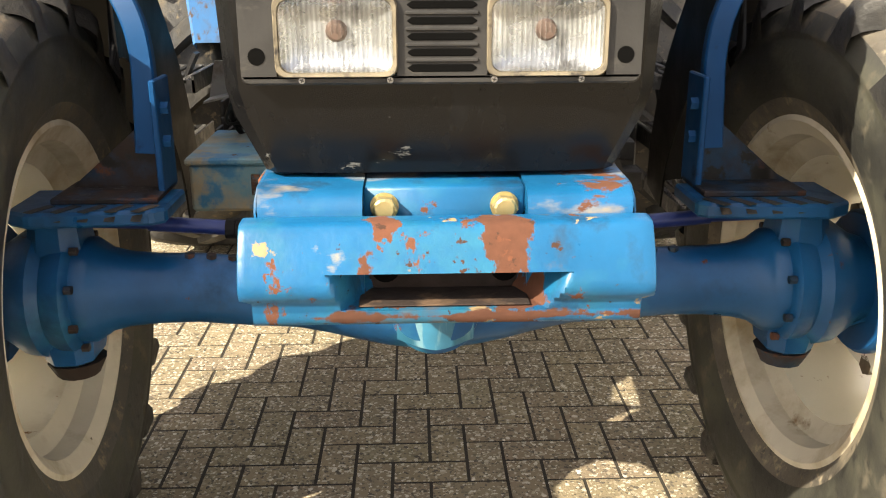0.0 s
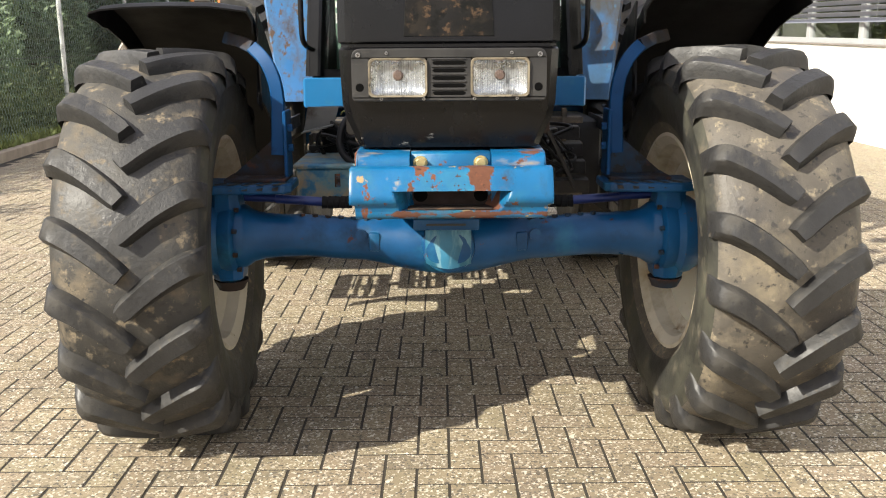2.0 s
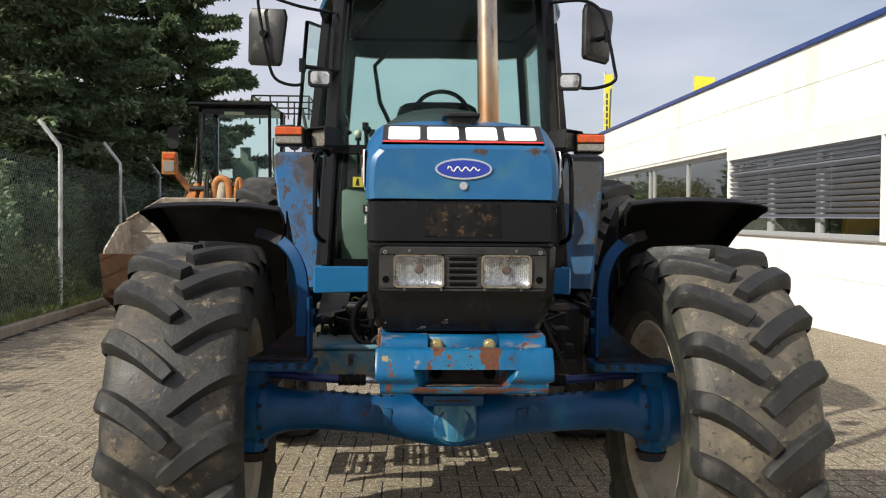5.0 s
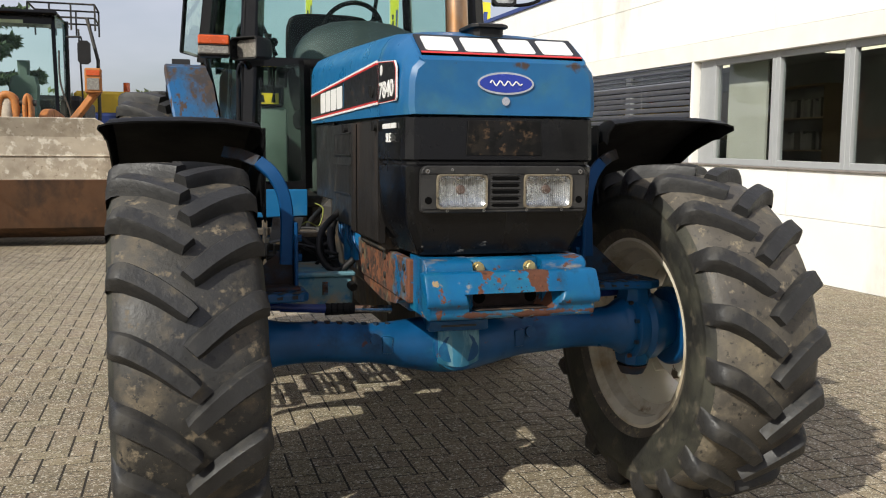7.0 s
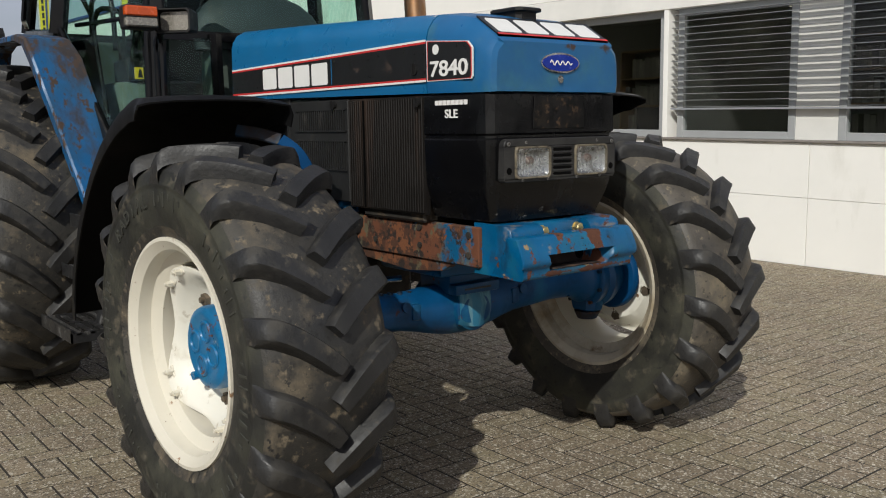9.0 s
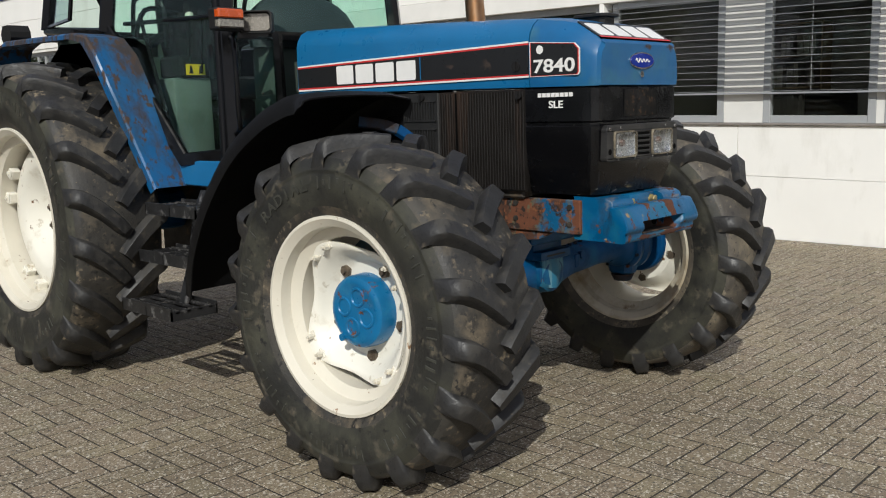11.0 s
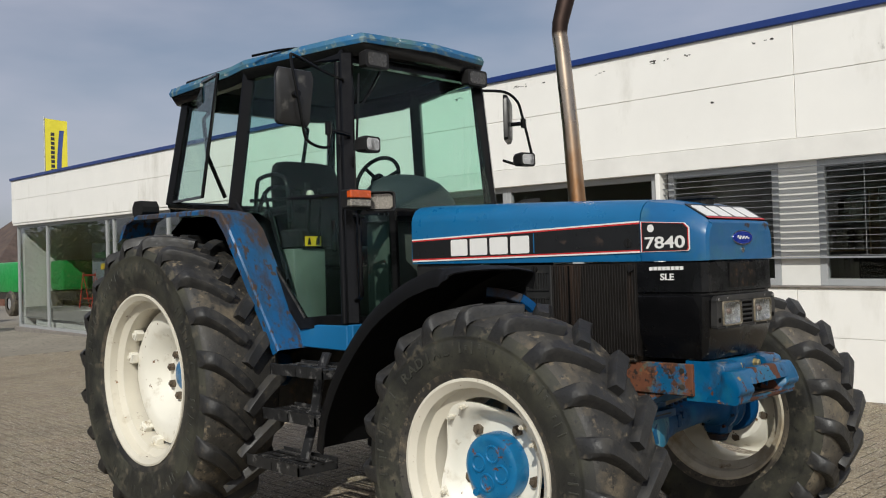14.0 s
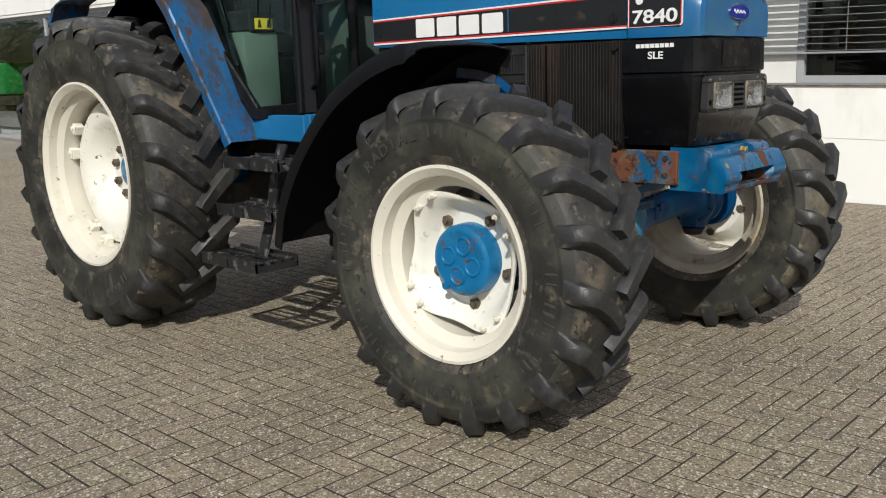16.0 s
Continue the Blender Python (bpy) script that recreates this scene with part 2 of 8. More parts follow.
BLUE_FADED = surface("blue_fender_paint", (0.010, 0.095, 0.25), 0.4, 0, 0.12, 3.0, 0.08, 40, [((0.016, 0.065, 0.13), 4.0, 0.46, 0.70, 0.7, 62, (1, 1, 0.5)), ((0.038, 0.032, 0.034), 7.0, 0.52, 0.68, 0.9, 61, (1, 1, 0.45), (2, 1.86, 0.28, 0.10)), ((0.060, 0.038, 0.028), 26.0, 0.56, 0.63, 0.9, 64, (1, 1, 0.5), (2, 1.86, 0.45, 0.06)), ((0.02, 0.02, 0.02), 40, 0.68, 0.72, 0.8, 63, None)])
BLUE_ROOF = surface("weathered_roof_paint", (0.015, 0.115, 0.26), 0.5, 0, 0.2, 3.0, 0.1, 40, [((0.07, 0.16, 0.185), 4, 0.44, 0.60, 0.8, 71, (1, 0.4, 1)), ((0.16, 0.23, 0.24), 20, 0.54, 0.62, 0.7, 72, (0.5, 1, 1)), ((0.48, 0.52, 0.50), 16, 0.595, 0.625, 0.9, 73, (0.4, 1, 1)), ((0.02, 0.03, 0.035), 14, 0.62, 0.68, 0.8, 75, None)])
BLACK = surface("black_plastic", (0.0038, 0.0038, 0.0044), 0.22, 0, 0.2, 4.0, 0.05, 80, [((0.0095, 0.0095, 0.0098), 5, 0.58, 0.80, 0.7, 81, (1, 1, 0.35)), ((0.12, 0.12, 0.12), 75, 0.725, 0.745, 0.7, 82, None), ((0.11, 0.11, 0.105), 24, 0.70, 0.72, 0.7, 84, (0.5, 1, 1.6), (2, 1.08, 0.05, 0.06))], spec=0.32)
BLACK_DULL = surface("dull_black_plastic", (0.012, 0.0115, 0.0115), 0.55, 0, 0.2, 5.0, 0.12, 90, [((0.035, 0.030, 0.025), 6, 0.62, 0.78, 0.8, 83, None)], spec=0.3)
PANEL_BLACK = surface("greyed_black_plastic", (0.028, 0.027, 0.026), 0.5, 0, 0.25, 9.0, 0.12, 70, [((0.075, 0.068, 0.06), 16, 0.60, 0.72, 0.7, 85, (1, 1, 2)), ((0.012, 0.012, 0.012), 8, 0.52, 0.7, 0.5, 87, None)], spec=0.35)
BLACK_RUST = surface("rust_streaked_black_sheet", (0.011, 0.0095, 0.0085), 0.45, 0, 0.25, 4.0, 0.12, 60, [((0.055, 0.030, 0.018), 5, 0.54, 0.72, 0.85, 91, (1, 1, 0.12)), ((0.10, 0.045, 0.02), 12, 0.68, 0.74, 0.9, 92, (1, 1, 0.3))], spec=0.3)
FENDER_BLACK = surface("black_fender_plastic", (0.0055, 0.0055, 0.006), 0.5, 0, 0.25, 3.0, 0.08, 60, [((0.016, 0.0155, 0.015), 5, 0.60, 0.8, 0.75, 88, None)], spec=0.15)
DARK_LENS = surface("dark_ribbed_lens", (0.075, 0.070, 0.062), 0.25, 0.3, 0.15, 25, 0.15, 100, coat=0.4)
BURNT = surface("scorched_panel", (0.008, 0.0075, 0.0075), 0.6, 0, 0.4, 8.0, 0.2, 70, [((0.022, 0.018, 0.014), 9, 0.50, 0.64, 0.9, 97, None), ((0.07, 0.045, 0.028), 34, 0.58, 0.64, 0.9, 96, None), ((0.005, 0.005, 0.005), 20, 0.50, 0.58, 0.7, 99, None)], spec=0.15)
def tread_rubber(name, base, dust, mud):
    """Worn tread: base rubber, a film of dust, dried mud in spots and scuffs."""
    return surface(name, base, 0.45, 0, 0.3, 3.0, 0.6, 55, [(dust, 2.2, 0.40, 0.66, 0.75, 101, None), (scaled(dust, 0.55), 6.0, 0.50, 0.66, 0.55, 109, None), (mud, 6.0, 0.52, 0.70, 0.95, 119, None), (scaled(mud, 1.25), 24.0, 0.58, 0.68, 0.95, 120, None), (scaled(base, 0.8), 38, 0.58, 0.64, 0.5, 110, None), (scaled(mud, 1.4), 80, 0.67, 0.71, 0.9, 112, None)], spec=0.5)


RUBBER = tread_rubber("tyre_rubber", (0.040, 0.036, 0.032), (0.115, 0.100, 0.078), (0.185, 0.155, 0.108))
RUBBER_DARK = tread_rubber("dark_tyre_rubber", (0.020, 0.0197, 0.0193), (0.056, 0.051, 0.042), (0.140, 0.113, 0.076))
RUBBER_SIDE = surface("tyre_sidewall_rubber", (0.019, 0.019, 0.017), 0.55, 0, 0.3, 3.0, 0.45, 45, [((0.056, 0.055, 0.038), 4, 0.44, 0.68, 0.85, 106, None), ((0.090, 0.078, 0.056), 12, 0.56, 0.68, 0.9, 108, None), ((0.014, 0.014, 0.013), 30, 0.60, 0.66, 0.6, 118, None)], spec=0.45)
RUBBER_LUG = surface("tyre_lug_rubber", (0.020, 0.0197, 0.0197), 0.50, 0, 0.35, 6.0, 0.8, 34, [((0.042, 0.039, 0.034), 7, 0.48, 0.64, 0.8, 105, None), ((0.095, 0.080, 0.058), 14.0, 0.58, 0.70, 0.95, 107, None), ((0.014, 0.014, 0.014), 50, 0.60, 0.66, 0.6, 117, None)], spec=0.45)
RUBBER_DUST = surface("dusty_sidewall_rubber", (0.036, 0.036, 0.028), 0.75, 0, 0.4, 9.0, 0.2, 45)
CREAM = surface("cream_wheel_paint", (0.66, 0.62, 0.52), 0.42, 0, 0.06, 3.0, 0.05, 40, [((0.46, 0.40, 0.29), 5, 0.58, 0.80, 0.7, 111, None), ((0.10, 0.055, 0.03), 10, 0.675, 0.69, 0.9, 113, None), ((0.28, 0.17, 0.09), 20, 0.66, 0.70, 0.9, 114, None)])
WHITE_DISC = surface("white_wheel_paint", (0.76, 0.735, 0.65), 0.40, 0, 0.04, 3.0, 0.05, 40, [((0.50, 0.44, 0.32), 6, 0.58, 0.80, 0.7, 115, None), ((0.36, 0.30, 0.20), 12, 0.62, 0.72, 0.7, 119, None), ((0.16, 0.085, 0.04), 18, 0.66, 0.69, 0.9, 116, None)])
NUT = surface("dull_nut", (0.14, 0.11, 0.08), 0.6, 0.5, 0.3, 20, 0.2, 80)
GOLD_BOLT = surface("zinc_bolt", (0.55, 0.45, 0.22), 0.38, 0.8, 0.15, 20, 0.05, 80)
CREAM_DIRTY = surface("grimy_cream_paint", (0.50, 0.46, 0.37), 0.6, 0, 0.12, 4.0, 0.2, 40, [((0.27, 0.21, 0.125), 4, 0.46, 0.66, 0.85, 211, None), ((0.16, 0.10, 0.05), 9, 0.64, 0.74, 0.9, 213, None), ((0.05, 0.033, 0.02), 22, 0.70, 0.73, 0.9, 214, None)])
MIRROR_BACK = surface("faded_mirror_plastic", (0.014, 0.0135, 0.013), 0.38, 0, 0.25, 6.0, 0.08, 60, [((0.10, 0.095, 0.085), 8, 0.56, 0.70, 0.7, 215, None)])
LOUVRE_GREY = surface("dusty_louvre_plastic", (0.014, 0.0138, 0.0135), 0.5, 0, 0.3, 9.0, 0.12, 70, [((0.040, 0.037, 0.033), 14, 0.56, 0.72, 0.8, 216, None)])
STEEL = surface("steel", (0.35, 0.34, 0.33), 0.35, 0.9, 0.15, 10, 0.05, 80)
DARK_METAL = surface("oily_dark_metal", (0.035, 0.032, 0.028), 0.6, 0.2, 0.4, 9, 0.3, 60, [((0.14, 0.10, 0.06), 9, 0.55, 0.7, 0.85, 121, None)])
DUSTY_STEEL = surface("dusty_steel_bracket", (0.085, 0.070, 0.052), 0.75, 0.1, 0.4, 9, 0.3, 60, [((0.20, 0.155, 0.10), 9, 0.48, 0.66, 0.9, 122, None), ((0.02, 0.018, 0.016), 14, 0.58, 0.66, 0.6, 123, None)])
STEP_METAL = surface("worn_black_step", (0.028, 0.028, 0.029), 0.42, 0.4, 0.4, 12, 0.2, 60, [((0.17, 0.165, 0.16), 18, 0.55, 0.64, 0.5, 125, None)])
STRIPE_WHITE = surface("decal_white", (0.78, 0.77, 0.74), 0.4, 0, 0.05, 10, 0.0)
STRIPE_RED = surface("decal_red", (0.55, 0.03, 0.03), 0.4, 0, 0.08, 10, 0.0)
STRIPE_BLACK = surface("decal_black", (0.012, 0.012, 0.013), 0.35, 0, 0.1, 10, 0.0, 60, [((0.06, 0.04, 0.03), 7, 0.62, 0.72, 0.7, 131, None)])
BADGE_BLUE = surface("badge_blue", (0.012, 0.035, 0.33), 0.2, 0.2, 0.05, 10, 0.0, coat=0.6)
CHROME = surface("chrome", (0.75, 0.75, 0.76), 0.15, 1.0, 0.05, 10, 0.0)
ORANGE = surface("orange_lens", (0.52, 0.075, 0.008), 0.22, 0, 0.15, 30, 0.2, 150, coat=0.4)
CLEAR_LENS = glass("fluted_lamp_glass", (0.90, 0.915, 0.92), 0.08, 0.5, 0.9)
# bright and dark streaks in the colour imitate what the bowl would reflect
REFLECTOR = surface("lamp_reflector", (0.57, 0.58, 0.59), 0.26, 0.8, 0.4, 14, 0.6, 40, [((0.20, 0.195, 0.19), 11, 0.52, 0.62, 0.35, 202, (1, 1, 0.5)), ((0.80, 0.80, 0.80), 18, 0.58, 0.68, 0.2, 204, (1, 1, 0.4))], stretch=(3, 1, 0.25), rough_vary=0.1)
# the dark patches are a reflection painted into the lens colour
PILLAR_LENS = surface("fluted_grey_lens", (0.50, 0.50, 0.50), 0.24, 0.2, 0.35, 12, 0.25, 60, [((0.12, 0.12, 0.12), 10, 0.52, 0.62, 0.3, 207, (1, 1, 0.5))], coat=0.5)
LENS_GREY = surface("work_lamp_lens", (0.27, 0.25, 0.215), 0.25, 0.35, 0.10, 25, 0.15, 100, coat=0.5)
LAMP_RIM = surface("yellowed_lamp_rim", (0.20, 0.17, 0.12), 0.45, 0.2, 0.35, 20, 0.1, 60, [((0.04, 0.035, 0.03), 30, 0.52, 0.62, 0.7, 205, None)])
BULB = surface("rusty_bulb_shield", (0.17, 0.115, 0.095), 0.5, 0.5, 0.3, 30, 0.1)
EXHAUST = surface("heat_tinted_exhaust", (0.50, 0.41, 0.31), 0.26, 1.0, 0.2, 2.0, 0.04, 60, [((0.34, 0.17, 0.07), 2.2, 0.46, 0.62, 0.4, 141, (1, 1, 0.4), (2, 1.9, 0.8, 0.12)), ((0.05, 0.035, 0.03), 4, 0.60, 0.70, 0.6, 143, None, (2, 3.10, 0.42, 0.75)), ((0.10, 0.07, 0.05), 9, 0.62, 0.70, 0.6, 145, (4, 4, 0.25))])
CAB_GLASS = glass("green_cab_glass", (0.755, 0.945, 0.87))
REAR_GLASS = glass("smoked_green_glass", (0.73, 0.86, 0.81))
CAB_BLACK = surface("cab_frame_black", (0.0045, 0.0045, 0.005), 0.18, 0, 0.15, 5, 0.02, 60, spec=0.24)
LINING = surface("dark_roof_lining", (0.035, 0.037, 0.036), 0.9, 0, 0.2, 5, 0.1, 80, spec=0.1)
INTERIOR = surface("grey_green_cab_trim", (0.040, 0.056, 0.045), 0.75, 0, 0.12, 6, 0.15, 120)
HOOD_GREY = surface("dark_grey_hood", (0.024, 0.031, 0.034), 0.6, 0, 0.12, 6, 0.12, 120)
SEAT = surface("dark_seat_cloth", (0.008, 0.0083, 0.0088), 0.85, 0, 0.2, 8, 0.3, 150, spec=0.25)
CONSOLE = surface("pale_grey_green_console", (0.105, 0.130, 0.110), 0.7, 0, 0.12, 6, 0.15, 120)
YELLOW = surface("yellow_sticker", (0.80, 0.55, 0.02), 0.45, 0, 0.05, 20, 0.0)
LEAD_GREEN = surface("yellow_green_lead", (0.22, 0.24, 0.05), 0.5, 0, 0.1, 20, 0.0)
GALV_EARLY = surface("grey_folded_steel", (0.20, 0.20, 0.19), 0.5, 0.4, 0.2, 6, 0.1, 50, [((0.10, 0.08, 0.06), 7, 0.52, 0.66, 0.8, 156, None)])
BATTERY = surface("pale_blue_sheet", (0.12, 0.25, 0.30), 0.5, 0, 0.2, 6, 0.1, 50, [((0.33, 0.28, 0.19), 5, 0.46, 0.60, 0.8, 151, None), ((0.03, 0.17, 0.32), 9, 0.56, 0.64, 0.5, 153, None), ((0.12, 0.06, 0.03), 14, 0.66, 0.70, 0.9, 155, None)])
MIRROR = surface("mirror_glass", (0.85, 0.86, 0.87), 0.03, 1.0, 0.01, 3, 0.0, rough_vary=0.01)


# ---- mesh helpers ----
def box(bm, x0, x1, y0, y1, z0, z1, bevel=0.0, seg=1):
    vs = [bm.verts.new((x, y, z)) for x in (x0, x1) for y in (y0, y1) for z in (z0, z1)]
    fs = [bm.faces.new([vs[i] for i in q]) for q in ((0, 1, 3, 2), (4, 6, 7, 5), (0, 4, 5, 1), (2, 3, 7, 6), (0, 2, 6, 4), (1, 5, 7, 3))]
    if bevel:
        bmesh.ops.bevel(bm, geom=list({e for f in fs for e in f.edges}), offset=bevel, segments=seg, affect="EDGES", profile=0.5)
    return bm


def boxed(*a, **k):
    return box(bmesh.new(), *a, **k)


def obox(bm, m, sx, sy, sz, bevel=0.0):
    """A box of full size sx, sy, sz centred on the pose m."""
    t = boxed(-sx / 2, sx / 2, -sy / 2, sy / 2, -sz / 2, sz / 2, bevel)
    return add(bm, t, m)


def add(bm, other, m=None):
    if m is not None:
        other.transform(m)
    me = bpy.data.meshes.new("tmp")
    other.to_mesh(me)
    other.free()
    bm.from_mesh(me)
    bpy.data.meshes.remove(me)
    return bm


def loft(bm, rings, closed=True, caps=True):
    """Skins rings of equal length; closed: each ring is a loop."""
    rows = [[bm.verts.new(p) for p in r] for r in rings]
    n = len(rows[0])
    for a, b in zip(rows, rows[1:]):
        for i in range(n if closed else n - 1):
            j = (i + 1) % n
            bm.faces.new((a[i], a[j], b[j], b[i]))
    if caps and closed:
        bm.faces.new(rows[0][::-1])
        bm.faces.new(rows[-1])
    bmesh.ops.recalc_face_normals(bm, faces=bm.faces)
    return bm


def smooth_path(pts, per=6):
    pts = [Vector(p) for p in pts]
    out = []
    for i in range(len(pts) - 1):
        p0, p1, p2, p3 = pts[max(i - 1, 0)], pts[i], pts[i + 1], pts[min(i + 2, len(pts) - 1)]
        for k in range(per):
            t = k / per
            out.append(0.5 * ((2 * p1) + (p2 - p0) * t + (2 * p0 - 5 * p1 + 4 * p2 - p3) * t * t + (3 * p1 - p0 - 3 * p2 + p3) * t ** 3))
    return out + [pts[-1]]


def sweep(bm, pts, shape, smooth=0, scale=None, up=(0, 0, 1)):
    """Sweeps a 2D loop of (side, up) along pts."""
    pts = smooth_path(pts, smooth) if smooth else [Vector(p) for p in pts]
    rings, side = [], None
    for i, p in enumerate(pts):
        d = (pts[min(i + 1, len(pts) - 1)] - pts[max(i - 1, 0)]).normalized()
        if side is None:
            side = d.cross(Vector(up))
            if side.length < 1e-3:
                side = d.cross(Vector((0, 1, 0)))
        side = (side - d * side.dot(d)).normalized()
        u = side.cross(d)
        k = scale[i] if scale else 1.0
        rings.append([p + side * (a * k) + u * (b * k) for a, b in shape])
    return loft(bm, rings)


def circle(r, n=10):
    return [(r * math.cos(2 * math.pi * i / n), r * math.sin(2 * math.pi * i / n)) for i in range(n)]


def rect(w, h, c=0.0):
    w, h = w / 2, h / 2
    if not c:
        return [(-w, -h), (w, -h), (w, h), (-w, h)]
    return [(-w + c, -h), (w - c, -h), (w, -h + c), (w, h - c), (w - c, h), (-w + c, h), (-w, h - c), (-w, -h + c)]


def tube(bm, pts, r, n=10, smooth=0):
    return sweep(bm, pts, circle(r, n), smooth)


def lathe(bm, prof, n=48, axis="x", centre=(0, 0, 0), closed=False, wave=None):
    """prof: (along, radius)."""
    rings = []
    for k in range(n):
        a = 2 * math.pi * k / n
        row = []
        for s, r in prof:
            if wave:
                s, r = wave(s, r, a)
            c, d = r * math.cos(a), r * math.sin(a)
            row.append((centre[0] + s, centre[1] + c, centre[2] + d) if axis == "x" else (centre[0] + c, centre[1] + s, centre[2] + d) if axis == "y" else (centre[0] + c, centre[1] + d, centre[2] + s))
        rings.append([bm.verts.new(p) for p in row])
    m = len(prof)
    for k in range(n):
        a, b = rings[k], rings[(k + 1) % n]
        for i in range(m if closed else m - 1):
            j = (i + 1) % m
            if prof[i][1] < 1e-6 and prof[j][1] < 1e-6:
                continue
            if prof[i][1] < 1e-6:
                bm.faces.new((a[i], a[j], b[j]))
            elif prof[j][1] < 1e-6:
                bm.faces.new((a[i], a[j], b[i]))
            else:
                bm.faces.new((a[i], a[j], b[j], b[i]))
    bmesh.ops.remove_doubles(bm, verts=bm.verts, dist=1e-5)
    bmesh.ops.recalc_face_normals(bm, faces=bm.faces)
    return bm


def rod(bm, p, q, r0, r1=None, n=12):
    p, q = Vector(p), Vector(q)
    return sweep(bm, [p, q], circle(1.0, n), scale=[r0, r0 if r1 is None else r1], up=(0.1, 0.2, 1))


def prism(bm, poly, axis, a, b, bevel=0.0):
    """Extrudes a 2D polygon. axis x: poly is (y, z); y: (x, z); z: (x, y)."""
    def at(p, s):
        return {"x": (s, p[0], p[1]), "y": (p[0], s, p[1]), "z": (p[0], p[1], s)}[axis]
    t = bmesh.new()
    loft(t, [[at(p, a) for p in poly], [at(p, b) for p in poly]])
    if bevel:
        bmesh.ops.bevel(t, geom=list(t.edges), offset=bevel, segments=1, affect="EDGES", profile=0.5)
    return add(bm, t)


def shell(bm, grid, thick):
    """A sheet through a grid of points, given thickness along its own normals."""
    g = [[Vector(p) for p in r] for r in grid]
    nr, nc = len(g), len(g[0])
    back = []
    for i in range(nr):
        row = []
        for j in range(nc):
            u = g[min(i + 1, nr - 1)][j] - g[max(i - 1, 0)][j]
            v = g[i][min(j + 1, nc - 1)] - g[i][max(j - 1, 0)]
            n = u.cross(v)
            row.append(g[i][j] - (n.normalized() if n.length > 1e-9 else Vector((0, 0, 1))) * thick)
        back.append(row)
    t = bmesh.new()
    top = [[t.verts.new(p) for p in r] for r in g]
    low = [[t.verts.new(p) for p in r] for r in back]
    for i in range(nr - 1):
        for j in range(nc - 1):
            t.faces.new((top[i][j], top[i][j + 1], top[i + 1][j + 1], top[i + 1][j]))
            t.faces.new((low[i][j], low[i + 1][j], low[i + 1][j + 1], low[i][j + 1]))
    for i in range(nr - 1):
        for j in (0, nc - 1):
            t.faces.new((top[i][j], top[i + 1][j], low[i + 1][j], low[i][j]))
    for j in range(nc - 1):
        for i in (0, nr - 1):
            t.faces.new((top[i][j], low[i][j], low[i][j + 1], top[i][j + 1]))
    bmesh.ops.recalc_face_normals(t, faces=t.faces)
    return add(bm, t)


ORIGIN = {}


def thing(name, at, label, category, group="", kind=""):
    ob = new(name)
    ob.empty_display_size = 0.2
    ob.location = at
    ORIGIN[ob.name] = Vector(at)
    return tagged(ob, label, category, group, kind)


def part(name, bm, material, parent, label="", smooth=None):
    """Links a bmesh, given in world places, as one mesh object under a thing or a part."""
    o = ORIGIN[parent.name]
    bm.transform(Matrix.Translation(-o))
    me = bpy.data.meshes.new(name)
    bm.to_mesh(me)
    bm.free()
    me.materials.append(material)
    if smooth is not None:
        me.shade_smooth()
        me.set_sharp_from_angle(angle=radians(smooth))
    ob = new(name, me)
    ob.parent = parent
    ORIGIN[ob.name] = o
    return tagged(ob, label) if label else ob


def solid(name, bm, material, label="", category="", group="", kind="", smooth=None):
    """A top-level mesh thing, given in world places; its origin is set at its base."""
    me = bpy.data.meshes.new(name)
    lo = [min(v.co[i] for v in bm.verts) for i in range(3)]
    hi = [max(v.co[i] for v in bm.verts) for i in range(3)]
    o = Vector(((lo[0] + hi[0]) / 2, (lo[1] + hi[1]) / 2, lo[2]))
    bm.transform(Matrix.Translation(-o))
    bm.to_mesh(me)
    bm.free()
    me.materials.append(material)
    if smooth is not None:
        me.shade_smooth()
        me.set_sharp_from_angle(angle=radians(smooth))
    ob = new(name, me)
    ob.location = o
    ORIGIN[ob.name] = o
    return tagged(ob, label, category, group, kind)


# ---- the tractor ----
tractor = thing("tractor", (0, 1.2, 0), "blue four-wheel-drive farm tractor with black bonnet sides and cream wheels", "tractor")


def tyre_mesh(R, rim_r, hw, lug_h, bead=0.66):
    """The carcass of a farm tyre round the x axis at the origin."""
    rc = R - lug_h
    mid = (rim_r + rc) / 2
    half = [(hw * 0.93, rim_r + 0.05), (hw * 1.0, mid - 0.01), (hw * 1.0, mid + 0.03), (hw * 0.988, rc - 0.098), (hw * 1.002, rc - 0.092), (hw * 0.998, rc - 0.084), (hw * 0.975, rc - 0.075), (hw * 0.93, rc - 0.045), (hw * 0.80, rc - 0.022), (hw * 0.5, rc - 0.008)]
    prof = [(-hw * 0.78, rim_r - 0.012), (-hw * 0.85, rim_r + 0.012)] + [(-s, r) for s, r in half] + [(0, rc)] + half[::-1] + [(hw * bead, rim_r + 0.016), (hw * (bead - 0.08), rim_r - 0.012)]
    bm = lathe(bmesh.new(), prof, 96)
    for f in bm.faces:
        c = f.calc_center_median()
        f.material_index = 1 if abs(c.x) > hw * 0.92 else 0
    return bm


